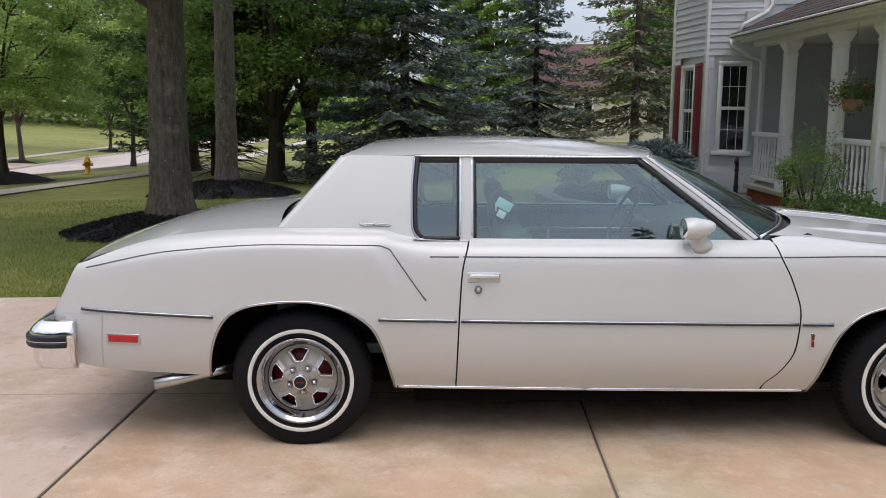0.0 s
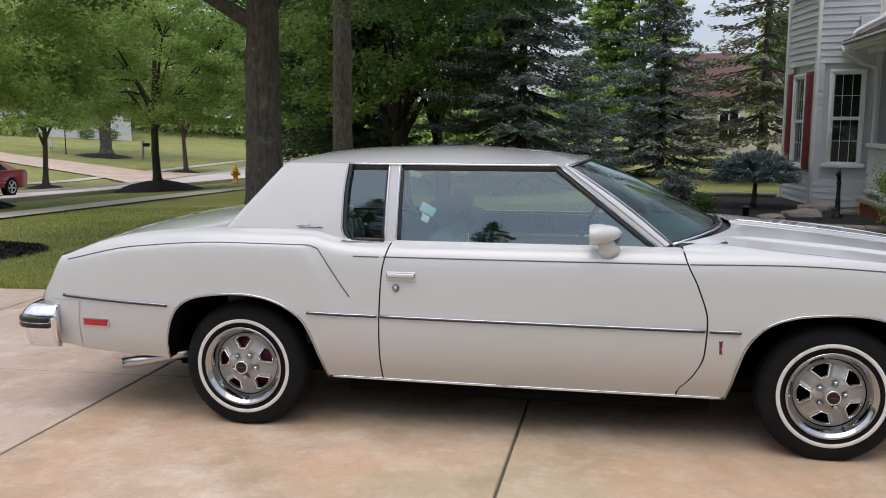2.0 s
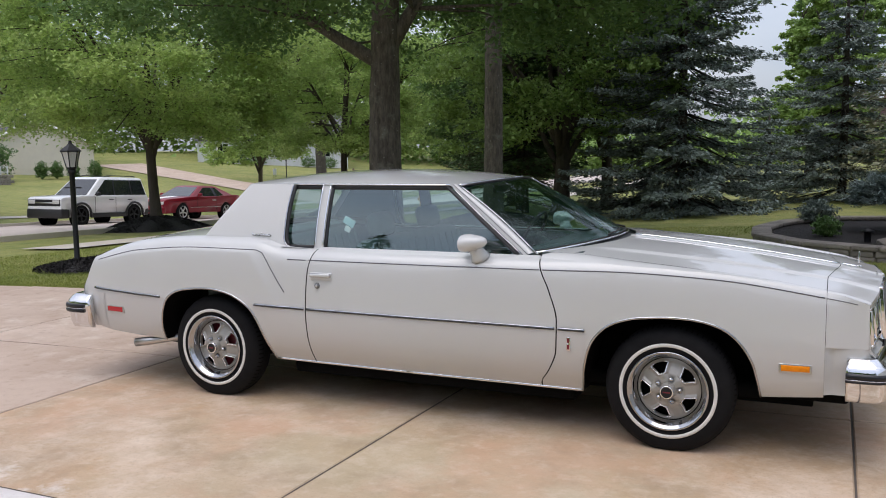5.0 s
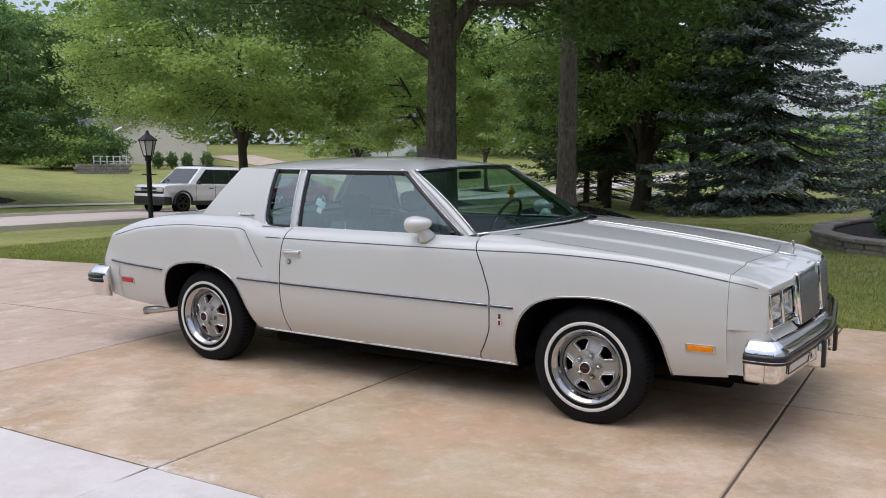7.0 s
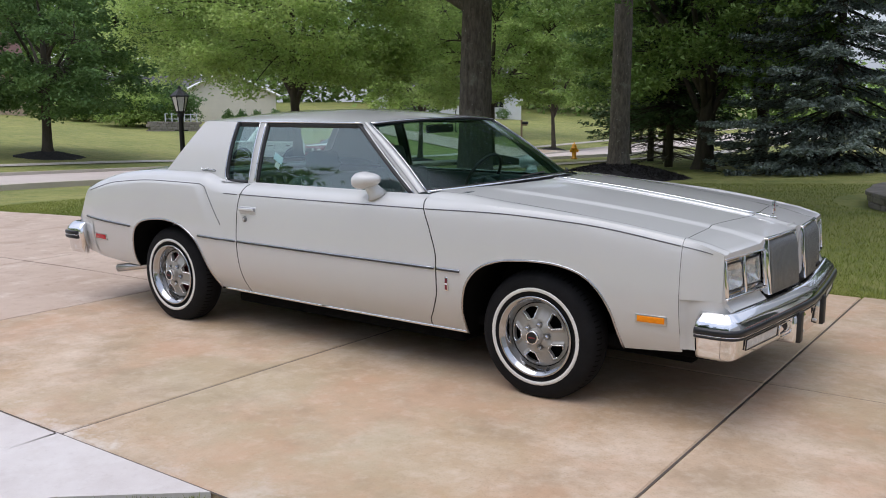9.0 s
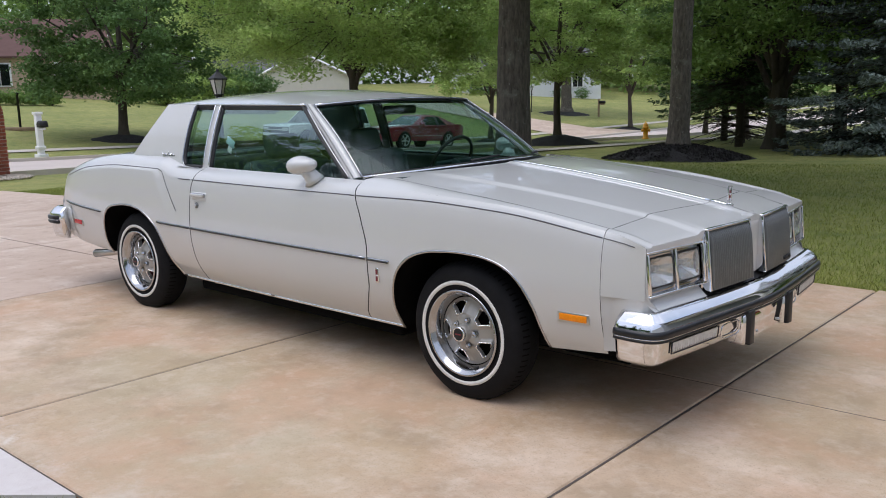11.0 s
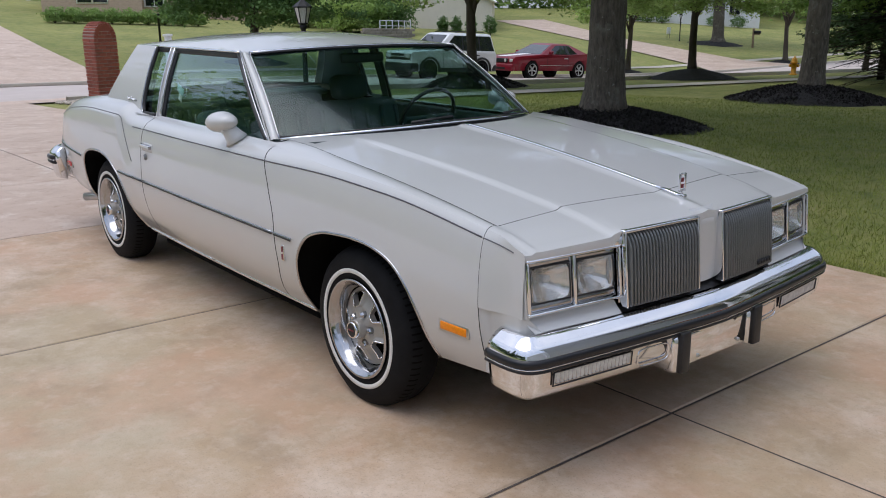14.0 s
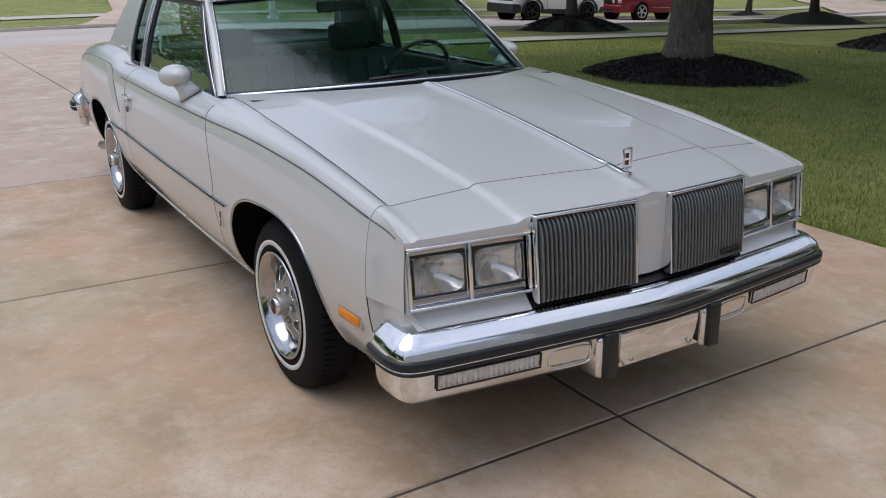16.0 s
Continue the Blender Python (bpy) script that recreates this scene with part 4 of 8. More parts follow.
MOULD = [(-.968, -.372, .626, .604), (.352, .694, .600, .594), (.712, 2.188, .594, .586), (2.206, 2.342, .586, .585)]
for x0, x1, z0, z1 in MOULD:
    bars("side_moulding", [along(x0, x1, z0, z1)], .009, "ring", flat=(.004, .0062), label="slim chrome side moulding")
    bars("moulding_insert", [along(x0, x1, z0 - .0035, z1 - .0035, out=.006)], .004, "rubber", seg=6, flat=(.005, .0048))
bars("rocker_moulding", [along(.425, 1.285, .258, .250, 20, .002)], .012, "chrome", flat=(.006, .008))
bars("rocker_moulding", [along(1.290, 2.300, .250, .243, 20, .002)], .012, "chrome", flat=(.006, .008))


def stripe(pts, r=.0035):
    return [(x, -side_y(x, z) - .0015, z) for x, z in pts]


STR = [stripe([(x, c_pin(x)) for x in np.linspace(-.945, .36, 40)] + [(.40, .905), (.46, .82), (.52, .735), (.56, .682)]),
       stripe([(x, .873) for x in np.linspace(.575, .70, 6)]), stripe([(x, c_pin(x)) for x in np.linspace(.72, 2.10, 30)]),
       stripe([(x, c_pin(x)) for x in np.linspace(2.115, 3.440, 40)])]
STR.append([(x, -nose_y(x, c_pin(x)) - .0012, c_pin(x)) for x in np.linspace(3.449, 3.575, 10)])
for s in STR:
    bars("pinstripe", [s], .0032, "stripe", seg=6, flat=(.0016, .0030 if s is not STR[-1] else .0018))

# lamps in the flank, badges, handle, lock, mirror
for sgn in (-1, 1):
    for nm, x0, x1, z0, z1, mt, lb in (("rear_marker", -.861, -.706, .469, .516, "red_lens", "red side marker lamp"), ("front_marker", 3.251, 3.395, .445, .489, "amber_lens", "amber side marker lamp")):
        xm, zm = (x0 + x1) / 2, (z0 + z1) / 2
        tilt = math.atan2(side_y(x1, zm) - side_y(x0, zm), x1 - x0)
        mk = Matrix.Translation((xm, sgn * side_y(xm, zm), zm)) @ Matrix.Rotation(sgn * tilt, 4, 'Z')
        w, h = (x1 - x0) / 2, (z1 - z0) / 2
        fr = part(nm, box(bmesh.new(), -w, w, -.005, .005, -h, h, .004, mk), "satin", coupe)
        part("lens", box(bmesh.new(), -w + .010, w - .010, -.009, .009, -h + .008, h - .008, .003, mk), mt, fr, lb)
    y0 = -1 if sgn < 0 else 1
    ys = side_y(.81, .79)
    hd = part("door_handle", box(bmesh.new(), .738, .882, sgn * ys - .005, sgn * ys + .005, .762, .808, .005), "paint", coupe, "body-coloured lift-up door handle with bright edges")
    part("handle_pad", box(bmesh.new(), .743, .877, sgn * ys - .020, sgn * ys + .020, .782, .803, .005), "ring", hd)
    part("handle_face", box(bmesh.new(), .746, .874, sgn * ys - .0225, sgn * ys + .0225, .784, .801, .004), "paint", hd)
    lk = lathe(bmesh.new(), [(0, .012), (.010, .012), (.013, .009), (.016, .006), (.018, 0)], 20, Matrix.Translation((.786, sgn * side_y(.786, .732), .732)) @ Matrix.Rotation(radians(90 if sgn < 0 else -90), 4, 'X'))
    lk = part("door_lock", lk, "grille", coupe, "round key lock")
    part("lock_face", lathe(bmesh.new(), [(0, .0135), (.007, .0135), (.0085, .012)], 16, Matrix.Translation((.786, sgn * side_y(.786, .732), .732)) @ Matrix.Rotation(radians(90 if sgn < 0 else -90), 4, 'X')), "satin", lk)
    ye = side_y(2.258, .515)
    bd = part("fender_badge", box(bmesh.new(), 2.248, 2.268, sgn * ye - .005, sgn * ye + .005, .475, .545, .003), "chrome", coupe, "small chrome badge with dark enamel")
    part("badge_enamel", boxes((2.252, 2.264, sgn * ye - .007, sgn * ye + .007, .514, .538), (2.252, 2.264, sgn * ye - .007, sgn * ye + .007, .482, .506)), "redpaint", bd, smooth=False)
    # flowing badge script as plain chrome strokes
    bm = bmesh.new()
    rnd = random.Random(5)
    pts = []
    for k in range(110):
        q = k / 109
        x = lerp(.262, .395, q) + .003 * math.cos(q * 88)
        z = 1.001 + .0048 * math.sin(q * 88) + (.009 * math.sin(math.pi * q / .07) if q < .07 else .010 * math.sin(math.pi * (q - .46) / .08) if .46 < q < .54 else 0)
        pts.append((x, sgn * (sail_y(z) + .006), z))
    tube(bm, pts, .0022, 5)
    part("script_badge", bm, "chrome", coupe, "small chrome script badge")
    # dark strokes set behind and lower, standing in for the script's shade
    part("script_edge", tube(bmesh.new(), [(x + .001, y - sgn * .0035, z - .0028) for x, y, z in pts], .0028, 5), "iron", coupe)
    # door mirror
    mr = bmesh.new()
    rows = []
    n = 18
    for i in range(13):
        k = i / 12
        x = lerp(1.672, 1.815, k)
        r = .047 * (1 - (k ** 2.6)) ** .55 * (.90 + .10 * math.sin(math.pi * min(1, k * 2))) + .002
        cz = 1.000 + .012 * k
        cy = sgn * .850
        rows.append([mr.verts.new((x, cy + 1.45 * r * math.cos(2 * math.pi * a / n), cz + r * math.sin(2 * math.pi * a / n))) for a in range(n)])
    for A, B in zip(rows, rows[1:]):
        for a in range(n):
            mr.faces.new((A[a], A[(a + 1) % n], B[(a + 1) % n], B[a]))
    mr.faces.new(rows[-1])
    bmesh.ops.recalc_face_normals(mr, faces=mr.faces[:])
    mo = part("door_mirror", mr, "paint", coupe, "bullet-shaped body-coloured door mirror")
    gl = lathe(bmesh.new(), [(0, 0), (.037, 0), (.040, -.004)], 24, Matrix.Translation((1.674, sgn * .850, 1.000)) @ Matrix.Rotation(radians(-90), 4, 'Y') @ Matrix.Scale(1.45, 4, (0, 1, 0)))
    part("mirror_glass", gl, "chrome", mo)
    st = bmesh.new()
    tube(st, [(1.735, sgn * .842, .985), (1.746, sgn * .828, .962), (1.754, sgn * .815, .940), (1.758, sgn * .806, .922)], [.036, .036, .043, .056], 16)
    part("mirror_stalk", st, "paint", mo)


# front end: lamps, grille, bumper
def on_face(y, z, out=0.0):
    return Vector((face_x(y) + .012 + .10 * (.70 - z) + out, y, z))


def face_box(bm, y0, y1, z0, z1, d0, d1, bev=.004):
    """A box lying on the nose face between y0..y1, z0..z1, from depth d0 to d1."""
    b = bmesh.new()
    bmesh.ops.create_cube(b, size=1)
    if bev:
        bmesh.ops.transform(b, matrix=Matrix.Diagonal((abs(d1 - d0), abs(y1 - y0), abs(z1 - z0), 1)), verts=b.verts[:])
        bmesh.ops.bevel(b, geom=b.edges[:], offset=bev, segments=2, profile=.5, affect='EDGES', clamp_overlap=True)
        bmesh.ops.transform(b, matrix=Matrix.Diagonal((1 / abs(d1 - d0), 1 / abs(y1 - y0), 1 / abs(z1 - z0), 1)), verts=b.verts[:])
    b.verts.index_update()
    vs = []
    for v in b.verts:
        y, z, d = lerp(y0, y1, v.co.y + .5), lerp(z0, z1, v.co.z + .5), lerp(d0, d1, v.co.x + .5)
        vs.append(on_face(y, z, d))
    put(bm, vs, [[v.index for v in f.verts] for f in b.faces])
    b.free()
    return bm


def ring(bm, y0, y1, z0, z1, t, d0, d1):
    face_box(bm, y0, y1, z1 - t, z1, d0, d1)
    face_box(bm, y0, y1, z0, z0 + t, d0, d1)
    face_box(bm, y0, y0 + t, z0 + t, z1 - t, d0, d1)
    face_box(bm, y1 - t, y1, z0 + t, z1 - t, d0, d1)
    return bm


def grille_bar(y):
    """One rib of the waterfall grille: its head curls back under the cap."""
    bm = bmesh.new()
    rings = []
    for z, d in ((.553, .016), (.560, .024), (.66, .027), (.745, .027), (.770, .022), (.785, .013), (.793, .0), (.796, -.02)):
        rings.append([bm.verts.new(on_face(y + w, z, d + e)) for w, e in ((-.0033, -.055), (-.0033, -.005), (-.0014, 0), (.0014, 0), (.0033, -.005), (.0033, -.055))])
    for A, B in zip(rings, rings[1:]):
        for i in range(6):
            bm.faces.new((A[i], A[(i + 1) % 6], B[(i + 1) % 6], B[i]))
    bm.faces.new(rings[0])
    bm.faces.new(rings[-1])
    bmesh.ops.recalc_face_normals(bm, faces=bm.faces[:])
    return bm


for s in (-1, 1):
    a, b = sorted((s * .424, s * .792))
    hl = part("headlamp_bezel", ring(bmesh.new(), a, b, .585, .760, .009, -.014, .003), "chrome", coupe, "chrome bezel holding twin square headlamps")
    part("bezel_back", face_box(bmesh.new(), a, b, .585, .762, -.13, -.105, 0), "dark", hl)
    part("bezel_plate", ring(bmesh.new(), a + .009, b - .009, .590, .757, .026, -.034, -.016), "ring", hl)
    part("bezel_cheek", face_box(bmesh.new(), *sorted((s * .778, s * .794)), .575, .764, -.13, -.010, .002), "paint", hl)
    part("bezel_post", face_box(bmesh.new(), s * .608 - .011, s * .608 + .011, .60, .748, -.034, -.016), "ring", hl)
    part("bezel_post", face_box(bmesh.new(), s * .608 - .006, s * .608 + .006, .592, .755, -.03, -.004), "chrome", hl)
    for ya in (.440, .617):
        y0, y1 = sorted((s * ya, s * (ya + .159)))
        part("lamp_rim", ring(bmesh.new(), y0, y1, .614, .735, .0085, -.030, -.0125), "rubber", hl)
        yc = (y0 + y1) / 2
        bowl = bmesh.new()
        rows = []
        for j in range(7):
            k = j / 6
            d = -.014 - .055 * (1 - k * k)
            rows.append([bowl.verts.new(on_face(yc + k * .072 * max(-1, min(1, 1.25 * math.cos(a))), .6755 + k * .054 * max(-1, min(1, 1.25 * math.sin(a))), d)) for a in np.linspace(0, 2 * math.pi, 25)[:-1]])
        for A, B in zip(rows[1:], rows[2:]):
            for i in range(24):
                bowl.faces.new((A[i], A[(i + 1) % 24], B[(i + 1) % 24], B[i]))
        bowl.faces.new(rows[1])
        bmesh.ops.recalc_face_normals(bowl, faces=bowl.faces[:])
        bowl.faces.ensure_lookup_table()
        bowl.normal_update()
        if bowl.faces[-1].normal.x < 0:
            bmesh.ops.reverse_faces(bowl, faces=bowl.faces[:])
        lamp = part("headlamp", bowl, "reflector", hl, "square sealed-beam headlamp")
        part("lamp_lens", grid(lambda u, v: on_face(yc - .0725 + .145 * u, .621 + .108 * v, -.014 + .004 * math.sin(math.pi * u) * math.sin(math.pi * v) + .0016 * (int(u * 36) % 2)), 36, 8), "lampglass", lamp)
        part("lamp_bulb", face_box(bmesh.new(), yc - .014, yc + .014, .672, .694, -.06, -.03, .004), "clear_lens", lamp)
    a, b = sorted((s * .066, s * .420))
    fr = bmesh.new()
    for q in (a, b - .009):
        face_box(fr, q, q + .008, .552, .800, -.03, .018, .003)
    face_box(fr, a, b, .796, .803, -.08, .010, .002)
    gr = part("grille_frame", fr, "chrome", coupe, "chrome frame of the split waterfall grille")
    part("grille_back", face_box(bmesh.new(), a + .01, b - .01, .553, .796, -.070, -.055, 0), "dark", gr)
    n = 23
    for k in range(n):
        yy = lerp(a + .018, b - .018, k / (n - 1))
        bmb = grille_bar(yy)
        part("grille_bar", bmb, "grille", gr)
    part("grille_cheek", face_box(bmesh.new(), *sorted((s * .420, s * .446)), .755, .786, -.06, .001, .004), "chrome", gr)
    part("grille_cap", face_box(bmesh.new(), a - .002, b + .002, .794, .806, -.03, .018, .005), "chrome", gr)
bm = bmesh.new()
for k in range(8):
    face_box(bm, .285 + k * .0125, .294 + k * .0125, .572, .586, .020, .031, 0)
part("grille_badge", bm, "iron", coupe, "small letters on the grille")

F_PLAN = [(3.535, .856), (3.600, .860), (3.655, .856), (3.690, .840), (3.708, .806), (3.718, .74), (3.735, .60), (3.752, .45), (3.772, .25), (3.785, .11), (3.790, 0.0)]
R_PLAN = [(-.995, .844), (-1.08, .854), (-1.143, .849), (-1.178, .828), (-1.200, .78), (-1.218, .62), (-1.233, .4), (-1.243, 0.0)]


F_PLAN, R_PLAN = smooth_rows(F_PLAN, 3), smooth_rows(R_PLAN, 3)


def bumper_loft(plan, prof, sign):
    """Carries a closed profile (outward, z) round a bumper's plan."""
    pts = [Vector((x, -y, 0)) for x, y in plan] + [Vector((x, y, 0)) for x, y in plan[::-1][1:]]
    bm = bmesh.new()
    rings = []
    for i, p in enumerate(pts):
        d = (pts[min(i + 1, len(pts) - 1)] - pts[max(i - 1, 0)]).normalized()
        nrm = Vector((d.y, -d.x, 0))
        if nrm.x * sign < 0 and abs(p.y) < .5 or (nrm.y * p.y < 0 and abs(p.y) >= .5):
            nrm = -nrm
        k = 1 - .75 * sstep(.66, .80, abs(p.y))
        rings.append([bm.verts.new(p + nrm * (o if o > -.045 else -.045 + (o + .045) * k) + Vector((0, 0, z))) for o, z in prof])
    n = len(prof)
    for A, B in zip(rings, rings[1:]):
        for a in range(n):
            bm.faces.new((A[a], A[(a + 1) % n], B[(a + 1) % n], B[a]))
    bm.faces.new(rings[0])
    bm.faces.new(rings[-1][::-1])
    bmesh.ops.recalc_face_normals(bm, faces=bm.faces[:])
    return bm


fb = part("front_bumper", bumper_loft(F_PLAN, [(-.118, .515), (-.114, .530), (-.104, .5325), (-.050, .5345), (-.042, .5330), (-.030, .5250), (-.016, .5140), (-.006, .5060), (0, .4985), (.004, .489), (.008, .478), (.010, .438), (.006, .432), (.001, .424), (-.003, .385), (-.009, .352), (-.022, .337), (-.045, .331), (-.118, .333)], 1), "chrome", coupe, "broad chrome front bumper with black rubbing strip")
part("rub_strip", bumper_loft(F_PLAN, [(.003, .477), (.014, .475), (.019, .468), (.020, .453), (.015, .4495), (.003, .449)], 1), "strip", fb)
part("strip_bead", bumper_loft(F_PLAN, [(.003, .4495), (.016, .4490), (.017, .4465), (.016, .4440), (.003, .4435)], 1), "chrome", fb, "thin bright bead along the rubbing strip")
part("rub_strip", bumper_loft(F_PLAN, [(.003, .4435), (.015, .4435), (.018, .441), (.017, .436), (.012, .432), (.003, .431)], 1), "strip", fb)
front_x = linear([(q, p) for p, q in F_PLAN[::-1] if q < .84])
for s in (-1, 1):
    gd = part("bumper_guard", box(bmesh.new(), 3.68, 3.790, s * .212 - .040, s * .212 + .036, .296, .434, .016), "chrome", fb)
    part("guard_pad", box(bmesh.new(), 3.778, 3.806, s * .212 - .024, s * .212 + .024, .300, .446, .006), "rubber", gd)
    part("guard_bolt", lathe(bmesh.new(), [(0, .006), (.007, .005), (.009, 0)], 10, Matrix.Translation((3.768, s * .150, .345)) @ Matrix.Rotation(radians(90), 4, 'Y')), "satin", gd)
    y0, y1 = s * .437, s * .757
    lens = bmesh.new()
    vs = []
    for k in range(41):
        y = lerp(y0, y1, k / 40)
        xx = front_x(abs(y)) - .002 + .004 * (k % 2)
        vs += [(xx + .003, y, .419), (xx - .002, y, .381)]
    put(lens, vs, [(2 * k, 2 * k + 1, 2 * k + 3, 2 * k + 2) for k in range(40)])
    part("parking_lamp", lens, "clear_lens", fb, "ribbed clear parking lamp", smooth=False)
    fr = bmesh.new()
    loop = [(front_x(abs(lerp(y0, y1, k / 12))) + .005, lerp(y0, y1, k / 12), .423) for k in range(13)] + [(front_x(abs(lerp(y1, y0, k / 12))) + .001, lerp(y1, y0, k / 12), .377) for k in range(13)]
    tube(fr, loop, .0030, 6, closed=True)
    part("lamp_surround", fr, "strip", fb)
    # pressed panel between lamp and guard
    ya, yb = s * .265, s * .405
    pr = bmesh.new()
    loop = []
    for k in range(32):
        a = 2 * math.pi * k / 32
        cy, cz = abs(math.cos(a)) ** .45 * math.copysign(1, math.cos(a)), abs(math.sin(a)) ** .45 * math.copysign(1, math.sin(a))
        y = lerp(ya, yb, .5 + .5 * cy)
        loop.append((front_x(abs(y)) - .001, y, .386 + .030 * cz))
    tube(pr, loop, .0032, 6, closed=True)
    part("pressed_panel", pr, "chrome", fb, "raised rim pressed into the chrome")
part("plate_panel", boxes((3.772, 3.786, -.165, .165, .315, .425), bev=.004), "chrome", fb, "bare metal number plate mount")
for y in (-.12, .12):
    part("plate_bolt", lathe(bmesh.new(), [(0, .006), (.006, .005), (.008, 0)], 10, Matrix.Translation((3.786, y, .335)) @ Matrix.Rotation(radians(90), 4, 'Y')), "satin", fb)
rb = part("rear_bumper", bumper_loft(R_PLAN, [(-.07, .562), (-.055, .573), (-.040, .574), (-.020, .562), (-.004, .547), (.010, .532), (.014, .520), (.014, .476), (.008, .468), (.002, .395), (-.012, .357), (-.05, .349), (-.07, .352)], -1), "chrome", coupe, "chrome rear bumper with black rubbing strip")
R_STRIP = [(-1.025, .848)] + R_PLAN[3:]
part("rub_strip", bumper_loft(R_STRIP, [(.008, .516), (.024, .515), (.030, .508), (.030, .492), (.024, .488), (.008, .488)], -1), "strip", rb)
part("strip_bead", bumper_loft(R_STRIP, [(.008, .4885), (.026, .488), (.027, .4855), (.026, .483), (.008, .4825)], -1), "chrome", rb)
part("rub_strip", bumper_loft(R_STRIP, [(.008, .4825), (.024, .4825), (.030, .478), (.030, .468), (.024, .459), (.008, .457)], -1), "strip", rb)


def P_rear_filler(u, v):
    z = lerp(.355, .598, v)
    x = lerp(-.870 - .03 * (1 - v), -1.045, u)
    return (x, -(side_y(max(x, -1.0), z) + .003), z)


mirror_pair("bumper_filler", grid(P_rear_filler, 5, 6, True), "paint", label="body-coloured rear bumper end filler")
# hood spine and ornament
bm = bmesh.new()
tube(bm, [(x, 0, hood_z(x, 0) + .002) for x in np.linspace(2.415, 3.498, 30)], .006, 8, flat=(.009, .006))
tube(bm, [(x, 0, P_nose(.5, (x - 3.507) / .195)[2] + .004) for x in np.linspace(3.510, 3.60, 6)], .008, 8, flat=(.011, .007))
part("hood_spine", bm, "chrome", coupe, "chrome strip along the hood centre")
zb = hood_z(3.592, 0)
bm = boxes((3.577, 3.607, -.010, .010, zb - .004, zb + .012), (3.588, 3.595, -.004, .004, zb + .01, zb + .025), bev=.003)
for y in (-.015, .015):
    box(bm, 3.587, 3.595, y - .003, y + .003, zb + .022, zb + .085, .002)
box(bm, 3.587, 3.595, -.018, .018, zb + .080, zb + .087, .002)
box(bm, 3.587, 3.595, -.018, .018, zb + .022, zb + .028, .002)
orn = part("hood_ornament", bm, "chrome", coupe, "upright chrome hood ornament")
part("ornament_enamel", boxes((3.589, 3.593, -.006, .006, zb + .034, zb + .048), (3.589, 3.593, -.006, .006, zb + .056, zb + .070)), "redpaint", orn, smooth=False)


# wheels
def wheel(x, s, red, turn=0.0):
    R, W = .317, .19
    yo = s * .832
    m = Matrix.Translation((x, yo, .3035)) @ Matrix.Rotation(radians(90 * (1 if s < 0 else -1)), 4, 'X')
    tyre = lathe(bmesh.new(), [(.188, -W + .01), (.215, -W), (.270, -W + .004), (.296, -W + .018), (.309, -W + .034), (R, -W + .055), (R, -.055), (.310, -.036), (.300, -.020), (.282, -.006), (.258, .0), (.240, .002), (.206, -.001), (.196, -.010), (.188, -.016)], 96, m)
    for v in tyre.verts:
        if v.co.z < .05:
            v.co.y += s * .007 * sstep(.05, .0, v.co.z) * (1 if abs(v.co.y) > .74 else -1)
        v.co.z = max(v.co.z, .0015)
    root = part("wheel", tyre, "tyre", coupe, "black tyre with a white sidewall band")
    part("white_band", lathe(bmesh.new(), [(.2195, .0012), (.2205, .0035), (.2365, .0045), (.2375, .002)], 96, m), "white_band", root)
    groove = bmesh.new()
    for k in range(72):
        mm = m @ Matrix.Rotation(2 * math.pi * k / 72, 4, 'Z')
        if (mm @ Vector((R, 0, 0))).z > .02:
            put(groove, [(.3174, -.003, -.075), (.3174, .003, -.075), (.3174, .003, -.055), (.3174, -.003, -.055), (.3106, .004, -.0352), (.3106, -.004, -.0352)], [(0, 1, 2, 3), (3, 2, 4, 5)], mm)
    part("tread", groove, "dark", root, smooth=False)
    part("trim_ring", lathe(bmesh.new(), [(.1975, -.004), (.1985, .004), (.194, .009), (.187, .006), (.183, -.002), (.176, -.006), (.169, -.022), (.162, -.040), (.157, -.056), (.1545, -.066)], 96, m), "ring", root, "polished chrome trim ring")
    part("valve", lathe(bmesh.new(), [(.007, -.01), (.007, .012), (.005, .020), (0, .020)], 10, m @ Matrix.Rotation(radians(-88 if red else -68), 4, 'Z') @ Matrix.Translation((.168, 0, -.028))), "rubber", root)
    part("wheel_back", lathe(bmesh.new(), [(.158, -.052), (.150, -.115), (.0, -.115)], 48, m), "dark", root)
    part("brake_drum", lathe(bmesh.new(), [(.140, -.110), (.140, -.088), (.06, -.080), (0, -.080)], 40, m), "redpaint" if red else "dark", root)

    def half_angle(rr):
        """Half the angle of a trapezoid window at a radius."""
        if not .0845 < rr < .1405:
            return 0.0
        e = min(1.0, (rr - .0845) / .0035, (.1405 - rr) / .005)
        return lerp(.190, .350, (rr - .086) / .053) * math.sqrt(max(0.0, 1 - (1 - e) ** 2))

    def face_h(rr, u):
        """Depth of the pressed spoke: u runs from -1 to 1 across it."""
        h = lerp(-.010, -.046, sstep(.038, .150, rr))
        h += .0085 * sstep(.50, .92, abs(u)) * sstep(.055, .080, rr) * (1 - sstep(.136, .150, rr))
        h -= .014 * max(0.0, 1 - ((rr - .058) / .019) ** 2) * max(0.0, 1 - (u / .52) ** 2)
        return h - .006 - .004 * sstep(.143, .154, rr)
    radii = [.030, .036, .040, .046, .052, .058, .064, .070, .078, .0845, .0848, .0856, .087, .089, .096, .104, .112, .120, .128, .134, .137, .139, .1398, .1404, .1405, .147, .1545]
    part("hub", lathe(bmesh.new(), [(.042, -.030), (.039, -.010), (.036, .006), (.034, .012), (0, .012)], 40, m), "wheelgrey", root)
